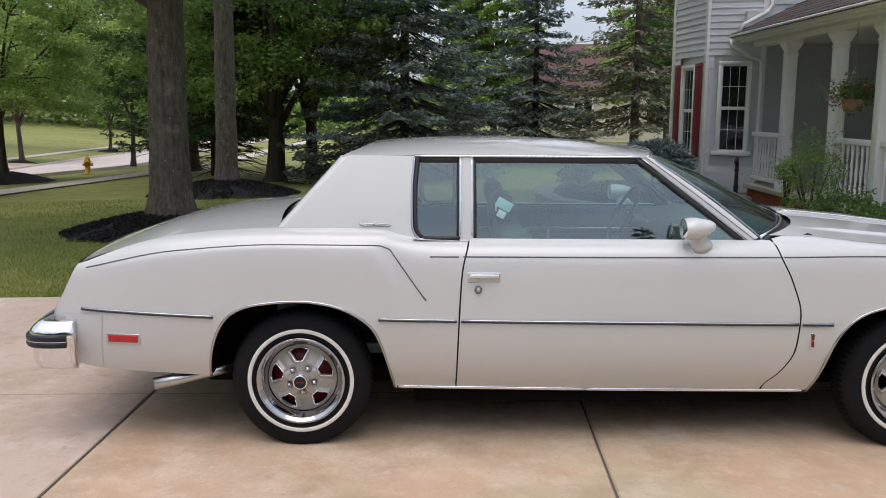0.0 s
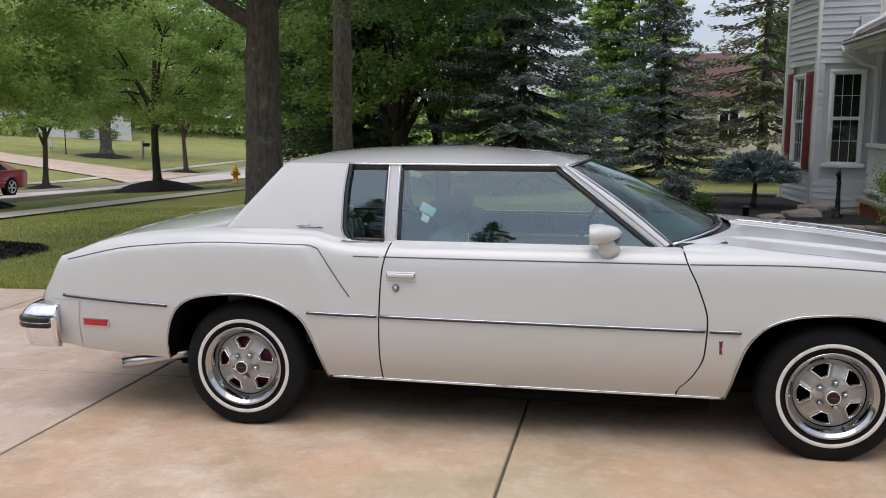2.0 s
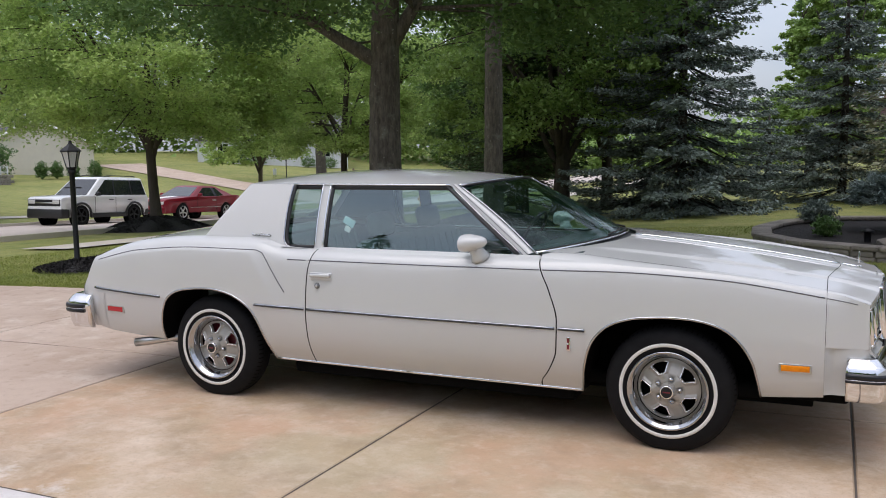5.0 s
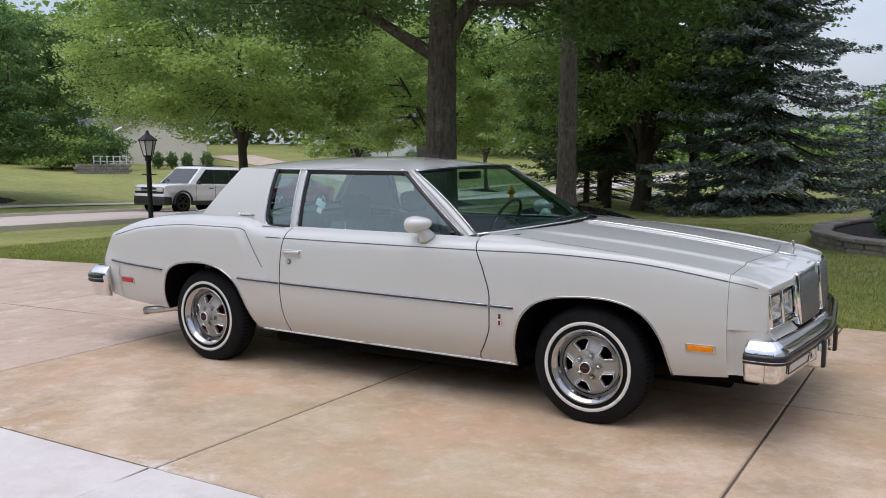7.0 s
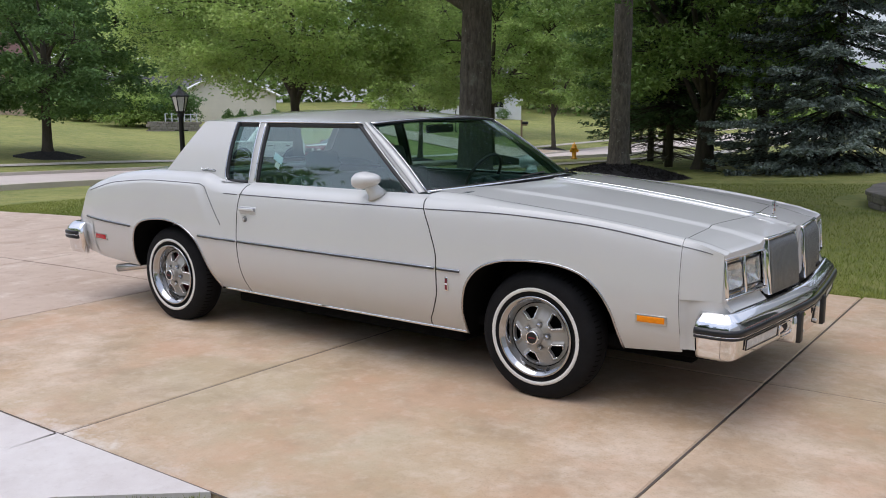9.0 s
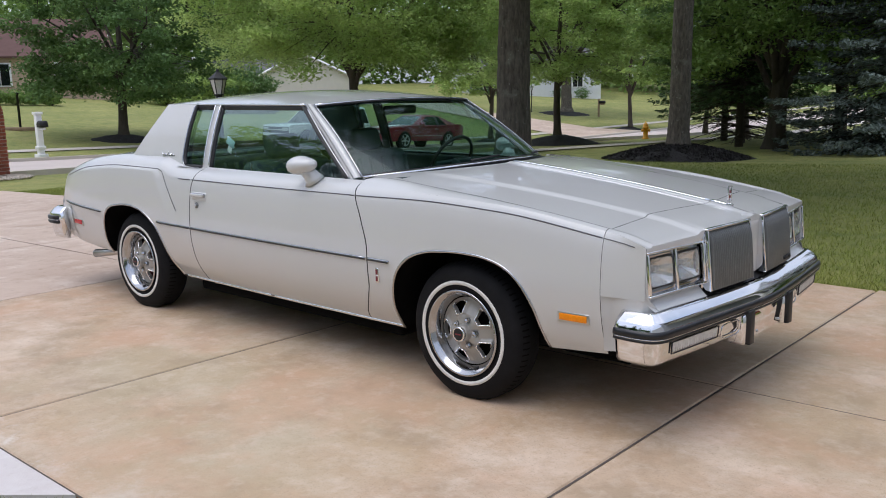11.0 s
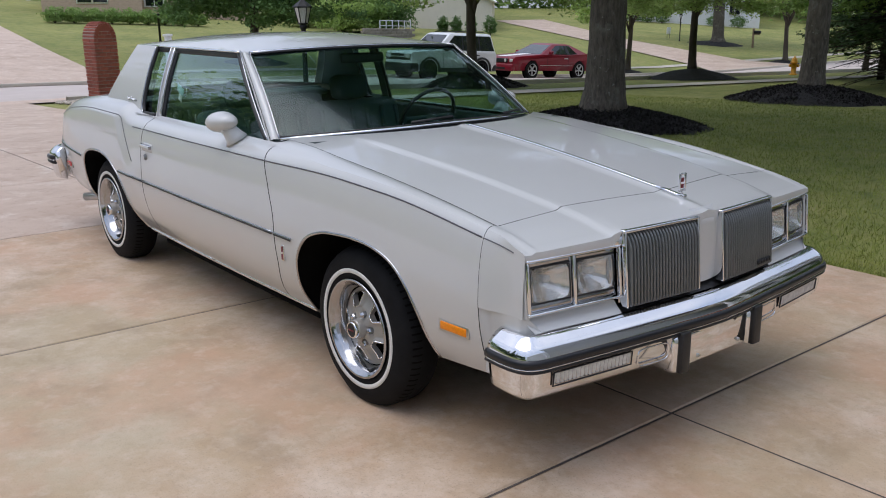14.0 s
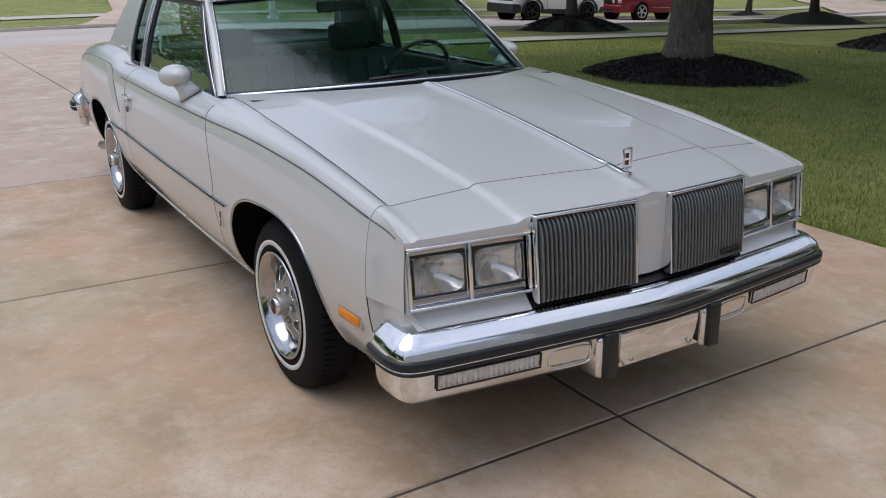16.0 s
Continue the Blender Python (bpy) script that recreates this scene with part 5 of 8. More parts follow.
    cap = part("hub_cap", lathe(bmesh.new(), [(.034, .0), (.0335, .022), (.030, .028), (.027, .026), (0, .026)], 28, m), "chrome", root)
    part("cap_badge", lathe(bmesh.new(), [(.027, .0266), (.0, .0272)], 24, m), "iron", cap)
    part("cap_bar", box(bmesh.new(), -.017, .017, -.0035, .0035, .0268, .0284, .001, m), "redpaint", cap)
    for k in range(5):
        c0 = turn + 2 * math.pi * k / 5
        sp = bmesh.new()
        na = 22
        cols = []
        for i in range(na + 1):
            u = 2 * i / na - 1
            col = []
            for rr in radii:
                th = c0 + (math.pi / 5 - half_angle(rr)) * u
                col.append(sp.verts.new(m @ Vector((rr * math.cos(th), rr * math.sin(th), face_h(rr, u)))))
            cols.append(col)
        for A, B in zip(cols, cols[1:]):
            for j in range(len(radii) - 1):
                sp.faces.new((A[j], B[j], B[j + 1], A[j + 1]))
        part("spoke", sp, "wheelgrey", root)
        for e in (-1, 1):
            win = [rr for rr in radii if .0844 < rr < .1406]

            def edge(rr, d, e=e):
                th = c0 + e * (math.pi / 5 - half_angle(rr))
                return m @ Vector((rr * math.cos(th), rr * math.sin(th), face_h(rr, e) + d))
            wall = [edge(rr, .0005) for rr in win] + [edge(rr, -.022) for rr in win]
            n = len(win)
            part("window_wall", (wall, [(q, q + 1, n + q + 1, n + q) for q in range(n - 1)]), "wheelgrey", root)
            lip = bmesh.new()
            tube(lip, [edge(rr, .0012) for rr in win if rr < .1399], .0030, 8)
            part("window_lip", lip, "chrome", root)
        nn = m @ Matrix.Rotation(c0, 4, 'Z') @ Matrix.Translation((.058, 0, -.032))
        part("wheel_nut", lathe(bmesh.new(), [(.0135, 0), (.0135, .015), (.010, .022), (.004, .026), (0, .0265)], 6, nn), "ring", root, smooth=False)
    return root


for wx in (0.0, 2.746):
    for s in (-1, 1):
        wheel(wx, s, wx == 0.0, radians(60 if wx == 0.0 else 75))

# cabin
part("headliner", grid(lambda u, v: (lerp(.24, 1.60, v), -.60 + 1.2 * u, roof_z(lerp(.24, 1.60, v), -.60 + 1.2 * u) - .022), 12, 12), "headliner", coupe)
part("cabin_floor", boxes((.2, 2.3, -.72, .72, .40, .45), (2.20, 2.30, -.72, .72, .42, .93), (-.12, -.02, -.72, .72, .42, .97), bev=.01), "interior", coupe)
for s in (-1, 1):
    part("door_card", box(bmesh.new(), .47, 2.2, s * .715 - .02, s * .715 + .02, .45, .925, .01), "interior", coupe)
    part("door_rail", box(bmesh.new(), .85, 1.9, s * .69 - .008, s * .69 + .008, .78, .80, .004), "satin", coupe)
dash = bmesh.new()
prism(dash, [(1.80, .62), (1.78, .86), (1.84, .915), (2.02, .945), (2.29, .960), (2.29, .62)], 1, -.715, .715)
part("dashboard", dash, "interior", coupe, "dark green dashboard")
part("parcel_shelf", boxes((-.13, .16, -.66, .66, .93, .965), bev=.01), "interior2", coupe)


def seat(x, w, yc, zseat, ztop, head):
    root = part("seat_base", box(bmesh.new(), x, x + .52, yc - w, yc + w, .46, zseat, .05), "interior2", coupe, "dark green upholstered seat")
    bk = bmesh.new()
    mm = Matrix.Translation((x + .05, yc, zseat - .04)) @ Matrix.Rotation(radians(-14), 4, 'Y')
    box(bk, -.07, .07, -w, w, 0, ztop - zseat, .05, mm)
    part("seat_back", bk, "interior2", root)
    n = max(3, int(w / .045))
    for k in range(n):
        yy = yc - w + .04 + (2 * w - .08) * k / (n - 1)
        rb_ = bmesh.new()
        tube(rb_, [mm @ Vector((.072, yy - yc, .06)), mm @ Vector((.072, yy - yc, ztop - zseat - .06))], .014, 6)
        part("seat_pleat", rb_, "interior2", root)
    for hy in head:
        part("headrest", box(bmesh.new(), -.055, .045, hy - yc - .12, hy - yc + .12, ztop - zseat + .005, ztop - zseat + .15, .04, mm), "interior2", root)


seat(.98, .30, -.34, .66, 1.02, (-.34,))
seat(.98, .30, .34, .66, 1.02, (.34,))
seat(.16, .60, 0, .66, .99, ())
sw = bmesh.new()
ms = Matrix.Translation((1.66, .36, .925)) @ Matrix.Rotation(radians(-62), 4, 'Y')
tube(sw, [ms @ Vector((.172 * math.cos(a), .172 * math.sin(a), 0)) for a in np.linspace(0, 2 * math.pi, 33)[:-1]], .0105, 8, closed=True)
stw = part("steering_wheel", sw, "rubber", coupe, "thin-rimmed black steering wheel")
part("steering_spoke", box(bmesh.new(), -.024, .024, -.162, .162, -.03, -.008, .008, ms), "interior", stw)
cl = bmesh.new()
tube(cl, [ms @ Vector((0, 0, -.02)), ms @ Vector((0, 0, -.24))], .035, 10)
part("steering_column", cl, "interior", stw)
part("cabin_mirror", box(bmesh.new(), 1.57, 1.60, -.13, .13, 1.225, 1.275, .012), "rubber", coupe)
part("hanging_card", boxes((.868, .874, -.655, -.652, 1.05, 1.09)), "whitepaper", coupe)
tag = bmesh.new()
mt_ = Matrix.Translation((.905, -.700, 1.085)) @ Matrix.Rotation(radians(28), 4, 'Y')
box(tag, -.037, .037, -.002, .002, -.022, .022, .001, mt_)
tg = part("paper_tag", tag, "paper", coupe, "pale blue and white paper tag behind the glass")
box_ = bmesh.new()
box(box_, -.010, .028, -.002, .002, -.060, -.027, .001, mt_)
part("tag_slip", box_, "whitepaper", tg)
part("belt_buckle", box(bmesh.new(), 1.100, 1.106, -.715, -.709, .935, .975, .001), "satin", coupe)
for s, x0 in ((-1, -.55), (1, .10)):
    wp = bmesh.new()
    tube(wp, [P_ws(.5 + .5 * (x0 + .30 + .25 * k) / .735 * .9, .03 + .02 * k) + Vector((.012, 0, .012)) for k in (0, .5, 1)], .006, 6)
    part("wiper", wp, "rubber", coupe)
for ob in coupe.children_recursive:
    if ob.type == 'MESH' and ob.data.materials[0] in (M["glass"], M["glass_front"], M["lampglass"]):
        ob.visible_shadow = False

# ---- trees ----
def leaf_mesh(name, c, size, material, parent, rng, flat=0.5, aspect=0.55, axis=None, fold=0.18):
    """Kite-shaped folded leaves at the places c (n x 3). axis: the way each leaf points, or chance."""
    n = len(c)
    if axis is None:
        d = rng.normal(size=(n, 3))
        d[:, 2] = d[:, 2] * flat - 0.25
    else:
        d = axis + rng.normal(size=(n, 3)) * 0.35
    d /= np.linalg.norm(d, axis=1)[:, None] + 1e-9
    up = rng.normal(size=(n, 3)) * 0.42 + np.array([0, 0, 1.0])
    s = np.cross(d, up)
    s /= np.linalg.norm(s, axis=1)[:, None] + 1e-9
    t = np.cross(s, d)
    L = size * rng.uniform(0.65, 1.3, n)[:, None]
    a = c - d * L * 0.5
    b = c + s * L * aspect * 0.5 - d * L * 0.08 + t * L * fold
    e = c + d * L * 0.5
    g = c - s * L * aspect * 0.5 - d * L * 0.08 + t * L * fold
    v = np.stack([a, b, e, g], 1).reshape(-1, 3)
    me = bpy.data.meshes.new(name)
    me.vertices.add(4 * n)
    me.vertices.foreach_set("co", v.ravel())
    me.loops.add(4 * n)
    me.loops.foreach_set("vertex_index", np.arange(4 * n))
    me.polygons.add(n)
    me.polygons.foreach_set("loop_start", np.arange(0, 4 * n, 4))
    me.update(calc_edges=True)
    me.materials.append(M[material])
    ob = new(name, me)
    ob.parent = parent
    return ob


def broadleaf(x, y, label, seed, trunk_h, r, crown_z, rad, rz, leaves, size, leaf="leaf", bark="bark", lean=(0, 0), shift=(0, 0), limbs=6, dens=1.0, first_limbs=(), bottom_cut=-0.75, mound=0.2, skirt=None):
    rng = np.random.default_rng(seed)
    z0 = ground_z(x, y) + mound
    root = empty("tree", (x, y, z0))
    tagged(root, label, "tree")
    bm = bmesh.new()
    top = crown_z + rz * 0.55
    pts, rr = [], []
    nk = 97 if r > .2 else 37
    for k in range(nk):
        q = k / (nk - 1)
        pts.append((lean[0] * q + 0.06 * math.sin(q * 5 + seed), lean[1] * q + 0.06 * math.cos(q * 4 + seed), -0.15 + (top + 0.15) * q))
        zc = pts[-1][2]
        fl = 1 + 0.38 * math.exp(-max(0, zc) / 0.22)
        rr.append(max(0.03, r * fl * (1 - 0.16 * min(1, zc / trunk_h)) * (1 - 0.85 * max(0, (zc - trunk_h) / (top - trunk_h)))))
    seg = 44 if r > .2 else 20
    tube(bm, pts, rr, seg)
    bm.verts.ensure_lookup_table()
    for i, v in enumerate(bm.verts):
        c0 = Vector(pts[min(i // seg, len(pts) - 1)])
        d0 = v.co - c0
        nz = noise.noise(Vector((math.cos(6.283 * (i % seg) / seg) * 4.5, math.sin(6.283 * (i % seg) / seg) * 4.5, v.co.z * 1.1 + seed)))
        nf = noise.noise(Vector((math.cos(6.283 * (i % seg) / seg) * 13, math.sin(6.283 * (i % seg) / seg) * 13, v.co.z * 3.2 + seed * 2)))
        v.co = c0 + d0 * (1 + .07 * nz + .085 * nf)
    tips = []
    n_t = int(185 * dens)
    while len(tips) < n_t:
        p = rng.normal(size=3)
        p /= np.linalg.norm(p)
        if p[2] < bottom_cut:
            continue
        k = rng.uniform(0.25, 1.0) ** 0.45 * rng.uniform(0.8, 1.12)
        tips.append(np.array([shift[0] + p[0] * rad * k, shift[1] + p[1] * rad * k, crown_z + p[2] * rz * k]))
    if skirt:
        sr, s0, s1, sn = skirt
        for _ in range(sn):
            a, q = rng.uniform(0, 6.283), math.sqrt(rng.uniform(.02, 1))
            tips.append(np.array([sr * q * math.cos(a), sr * q * math.sin(a), rng.uniform(s0, s1)]))
    tips = np.array(tips)
    ends = [Vector(e) for e in first_limbs]
    for k in range(limbs):
        a = 2 * math.pi * (k + rng.uniform(-0.3, 0.3)) / limbs
        ends.append(Vector((shift[0] + 0.62 * rad * math.cos(a), shift[1] + 0.62 * rad * math.sin(a), crown_z + rz * rng.uniform(-0.05, 0.55))))
    paths = []
    for k, e in enumerate(ends):
        s = Vector((lean[0] * 0.3, lean[1] * 0.3, trunk_h * (0.96 + 0.12 * (k % 4) + (.42 if first_limbs and k >= len(first_limbs) else 0))))
        mid = s.lerp(e, 0.5) + Vector((0, 0, 0.12 * (e - s).length * (1 if k >= len(first_limbs) else -0.25)))
        path = [s.lerp(mid, t).lerp(mid.lerp(e, t), t) for t in np.linspace(0, 1, 9)]
        paths.append(path)
        tube(bm, path, [lerp(r * 0.46, 0.025, q / 8) for q in range(9)], 8)
    nodes = [p for path in paths for p in path[2:]] + [Vector(p) for p in pts[nk * 21 // 36::max(3, nk // 12)]]
    arr = np.array([tuple(p) for p in nodes])
    for t in tips[::3]:
        j = int(np.argmin(np.linalg.norm(arr - t, axis=1) + 0.6 * np.maximum(0, arr[:, 2] - t[2])))
        a, b = nodes[j], Vector(t)
        m = a.lerp(b, 0.5) + Vector((0, 0, 0.1))
        tube(bm, [a, m, b], [0.028, 0.018, 0.007], 5)
    part("trunk", bm, bark, root)
    per = max(1, int(leaves / len(tips)))
    spread_r = rad * 0.068
    c = []
    for t in tips:
        q = rng.normal(size=(per, 3)) * np.array([spread_r, spread_r, spread_r * 0.42])
        c.append(t + q)
    leaf_mesh("crown", np.concatenate(c), size, leaf, root, rng)
    return root


def spruce(x, y, label, seed, h, base_r, material="needle", dens=1.0, first=0.25, droop=0.25, bark="bark_dark", r=0.14, category="spruce tree", size=0.17, dead=0.0):
    rng = np.random.default_rng(seed)
    z0 = ground_z(x, y)
    root = empty("spruce_tree", (x, y, z0))
    tagged(root, label, category)
    bm = bmesh.new()
    tube(bm, [(0, 0, -0.1), (0.02, 0.01, h * 0.4), (0, 0, h)], [r, r * 0.7, 0.02], 10)
    z = 0.35
    while z < dead:
        for i in range(5):
            a = rng.uniform(0, 6.283)
            L = base_r * rng.uniform(0.35, 0.75)
            d, sd = Vector((math.cos(a), math.sin(a), 0)), Vector((-math.sin(a), math.cos(a), 0))
            e = d * L + Vector((0, 0, z - L * rng.uniform(0.05, 0.35)))
            b = Vector((0, 0, z)).lerp(e, 0.5) + Vector((0, 0, 0.06))
            tube(bm, [(0, 0, z), tuple(b), tuple(e)], [0.020, 0.013, 0.005], 4)
            for q in (0.45, 0.65, 0.85):
                w = b.lerp(e, (q - 0.5) * 2) if q > 0.5 else b
                for g in (-1, 1):
                    tube(bm, [tuple(w), tuple(w + d * 0.14 + sd * g * rng.uniform(0.10, 0.28) - Vector((0, 0, rng.uniform(0, 0.16))))], [0.008, 0.004], 4)
        z += 0.24
    c, ax = [], []
    z = first
    while z < h - 0.12:
        k = 1 - (z - first) / (h - first)
        R = base_r * (k ** 0.85) * rng.uniform(0.85, 1.1) + 0.08
        n = int(max(5, 9 * k + 4))
        for i in range(n):
            a = 2 * math.pi * (i + rng.uniform(-0.4, 0.4)) / n
            L = R * rng.uniform(0.72, 1.12)
            dz = -droop * L * rng.uniform(0.5, 1.2)
            d = np.array([math.cos(a), math.sin(a), 0])
            sd = np.array([-math.sin(a), math.cos(a), 0])
            if k > 0.2:
                tube(bm, [(0, 0, z), tuple(d * L * 0.5 + np.array([0, 0, z + dz * 0.7])), tuple(d * L * 0.95 + np.array([0, 0, z + dz * 0.9]))], [0.022, 0.014, 0.005], 4)
            m = int(max(6, L * 62 * dens))
            s = rng.uniform(0.12, 1.0, m) ** 0.75
            w = (0.08 + 0.26 * L * (1 - s) * s * 2.2)
            off = rng.uniform(-1, 1, m) * w
            p = d[None] * (L * s)[:, None] + sd[None] * off[:, None]
            zz = z + dz * (0.25 * s + 0.75 * np.sqrt(s)) + 0.10 * s ** 3 * L + rng.normal(size=m) * 0.035 - np.abs(off) * 0.30
            c.append(np.column_stack([p[:, 0], p[:, 1], zz]))
            ax.append(d[None] * 0.8 + sd[None] * np.sign(off)[:, None] * 0.75 + np.array([0, 0, -0.25])[None])
        z += 0.20 + 0.20 * rng.uniform() * (0.6 + k)
    part("trunk", bm, bark, root)
    c, ax = np.concatenate(c), np.concatenate(ax)
    leaf_mesh("crown", c, size, material, root, rng, axis=ax, aspect=0.42, fold=0.06)
    return root


def mulch_ring(x, y, rad, h, label="low mound of black mulch round a tree"):
    v, f = [(x, y, ground_z(x, y) + h)], []
    n, m = 28, 5
    rnd = random.Random(int(x * 10) + int(y * 7))
    wob = [rnd.uniform(.9, 1.1) for _ in range(n)]
    for j in range(1, m + 1):
        for a in range(n):
            q = j / m
            rr = rad * q * wob[a]
            px, py = x + rr * math.cos(2 * math.pi * a / n), y + rr * math.sin(2 * math.pi * a / n)
            v.append((px, py, ground_z(px, py) + (h + .03) * (1 - q ** 1.6) - .025 + .02 * rnd.uniform(-1, 1) * (j < m)))
    for a in range(n):
        f.append((0, 1 + a, 1 + (a + 1) % n))
    for j in range(m - 1):
        for a in range(n):
            b, c2 = 1 + j * n + a, 1 + j * n + (a + 1) % n
            f.append((b, b + n, c2 + n, c2))
    ob = part("mulch_mound", (v, f), "mulch")
    if y < 20 and x > -20:
        crng = np.random.default_rng(int(abs(x) * 10))
        m_ = 5200 if x > -5 else 3600
        qa, qr = crng.uniform(0, 6.283, m_), rad * np.sqrt(crng.uniform(0, 1, m_))
        cx, cy = x + qr * np.cos(qa), y + qr * np.sin(qa)
        cz = np.array([ground_z(a_, b_) for a_, b_ in zip(cx, cy)]) + (h + .03) * (1 - (qr / rad) ** 1.6) - .012
        ch = leaf_mesh("mulch_cover", np.column_stack([cx, cy, cz]), .075, "mulch", ob, crng, flat=.8, aspect=.35, fold=.1)
        ch["kind"] = "stuff"
    tagged(ob, label, "mulch", group="mulch mounds")
    return ob


# near trees on the lawn
broadleaf(-2.985, 7.18, "tall shade tree with thick grey-brown trunk in black mulch", 3, 2.75, .265, 7.9, 5.7, 5.4, 125000, .115, "leaf_dark", lean=(.3, .1), shift=(2.0, -.7), limbs=9, first_limbs=((-2.5, -.5, 4.35), (1.5, .5, 5.4)), bottom_cut=-.92, dens=1.9, skirt=(4.2, 3.2, 4.6, 75))
broadleaf(-4.12, 14.68, "tall tree with furrowed grey trunk in black mulch", 8, 5.5, .225, 9.0, 4.2, 3.6, 16000, .16, "leaf_dark", lean=(.35, .2), limbs=6)
broadleaf(-4.0, 20.2, "dense dark-leaved tree with several low limbs", 12, 1.2, .26, 4.6, 4.3, 3.6, 50000, .15, "leaf", "bark_dark", limbs=8, first_limbs=((-1.2, .3, 3.6), (1.3, .3, 3.8)), bottom_cut=-.85, dens=1.4, mound=0)
broadleaf(-3.6, 24.0, "dense dark-leaved tree behind a spruce", 13, 1.6, .2, 5.2, 3.2, 4.2, 26000, .2, "leaf_dark", "bark_dark", limbs=7, mound=0)
broadleaf(-13.75, 13.9, "broad bright green street tree with forked trunk", 21, 1.75, .145, 4.9, 4.7, 3.5, 95000, .115, "leaf_bright", "bark_dark", limbs=8, bottom_cut=-.82, dens=1.5, mound=.25, skirt=(3.2, 2.35, 3.2, 40))
broadleaf(-13.2, 23.4, "spreading green street tree with forked trunk", 22, 1.9, .135, 4.5, 3.7, 3.0, 52000, .125, "leaf_bright", "bark_dark", limbs=7, bottom_cut=-.8, dens=1.3, mound=.25, skirt=(2.6, 2.0, 2.9, 40))
broadleaf(-28.6, 14.8, "rounded dark green tree on the far lawn", 23, 2.2, .19, 4.4, 4.5, 3.3, 46000, .17, "leaf_dark", "bark_dark", limbs=7, bottom_cut=-.95, skirt=(4.3, 1.5, 3.2, 60), mound=.15)
broadleaf(-24.0, 33.0, "small green street tree across the road", 24, 1.9, .13, 4.2, 3.0, 2.6, 14000, .2, "leaf_bright", "bark_dark", mound=.15)
broadleaf(-24.2, 62.0, "small green street tree across the road", 25, 1.7, .12, 3.6, 2.6, 2.2, 9000, .22, "leaf", "bark_dark", mound=.15)
broadleaf(-34.0, 55.0, "large tree on the far lawn", 26, 3.2, .42, 8.5, 6.0, 4.5, 22000, .3, "leaf", "bark", mound=.2)
broadleaf(-24.3, 48.0, "small green street tree across the road", 27, 2.0, .14, 4.4, 3.0, 2.6, 12000, .22, "leaf_bright", "bark_dark", mound=.15)
broadleaf(-61.0, 47.5, "leafy tree behind a far house", 28, 4.0, .3, 8.5, 6.5, 5.0, 22000, .34, "leaf", "bark_dark", mound=0)
broadleaf(-63.0, 35.0, "leafy tree behind a far house", 29, 4.0, .3, 8.0, 6.5, 5.0, 22000, .34, "leaf", "bark_dark", mound=0)
broadleaf(-13.6, 36.5, "broad green street tree further up the road", 30, 2.0, .11, 5.4, 4.4, 3.6, 18000, .24, "leaf", "bark_dark", mound=.2)
broadleaf(-15.5, -12.5, "broad green street tree beyond the driveway", 31, 2.2, .2, 5.2, 4.0, 3.4, 12000, .24, "leaf", "bark_dark", mound=.2)
broadleaf(2.2, 44.0, "light green leafy tree behind the spruces", 32, 1.2, .2, 2.9, 3.0, 2.1, 20000, .24, "leaf", "bark_dark", mound=0)
broadleaf(11.5, 38.0, "light green leafy tree behind the spruces", 33, 2.0, .25, 4.5, 3.6, 3.4, 18000, .26, "leaf", "bark_dark", mound=0)
broadleaf(3.6, 44.5, "tall light green tree behind the spruces", 36, 3.0, .2, 6.8, 2.5, 3.8, 22000, .24, "leaf", "bark_dark", mound=0)
broadleaf(2.0, 46.5, "slim light green tree behind the spruces", 37, 3.0, .15, 6.6, 1.6, 3.4, 12000, .24, "leaf", "bark_dark", mound=0)
broadleaf(9.5, 24.0, "green tree behind the grey house", 35, 1.2, .2, 4.0, 3.0, 3.2, 16000, .18, "leaf_dark", "bark_dark", mound=0)
broadleaf(-9.0, 30.0, "green tree beyond the lawn", 34, 1.5, .2, 5.0, 4.0, 4.0, 20000, .22, "leaf_dark", "bark_dark", mound=0)

spruce(-.35, 19.1, "tall dense blue spruce with drooping branches", 41, 12.5, 3.35, dens=2.5, droop=.34, first=.3, size=.125)
spruce(3.6, 23.6, "blue spruce with layered drooping branches", 42, 6.9, 2.7, dens=2.4, droop=.28, first=.3, size=.125)
spruce(6.05, 20.3, "thin sparse conifer with bare lower trunk", 43, 9.5, 2.5, "dry_needle", dens=.55, droop=.25, first=1.5, r=.14, bark="bark", category="conifer tree")
spruce(-6.9, 24.8, "dark conifer with dead lower branches", 44, 9.5, 2.5, "needle_green", dens=.8, first=1.7, dead=1.8, droop=.3, bark="bark_dark", r=.13, category="conifer tree")
spruce(-5.6, 21.6, "dark conifer with dead lower branches", 45, 9.0, 2.3, "needle_green", dens=.8, first=1.7, dead=1.8, droop=.3, bark="bark_dark", r=.13, category="conifer tree")
spruce(-8.7, 27.5, "dark conifer with dead lower branches", 46, 9.5, 2.6, "needle_green", dens=.8, first=1.5, dead=1.6, droop=.3, bark="bark_dark", r=.13, category="conifer tree")
spruce(1.2, 28.5, "dark conifer behind the spruces", 47, 3.2, 1.8, dens=.8, first=.4)
for k, (sx, sy, sh) in enumerate(((-4.5, -18.0, 12.5), (-1.2, -20.0, 10.0), (6.5, -21.0, 9.0), (12.0, -19.0, 9.5), (-10.0, -20.0, 10.0))):
    spruce(sx, sy, "tall conifer on the lawn behind the driveway", 60 + k, sh, 2.6, "needle_green", dens=.5, droop=.3, size=.25, category="conifer tree")
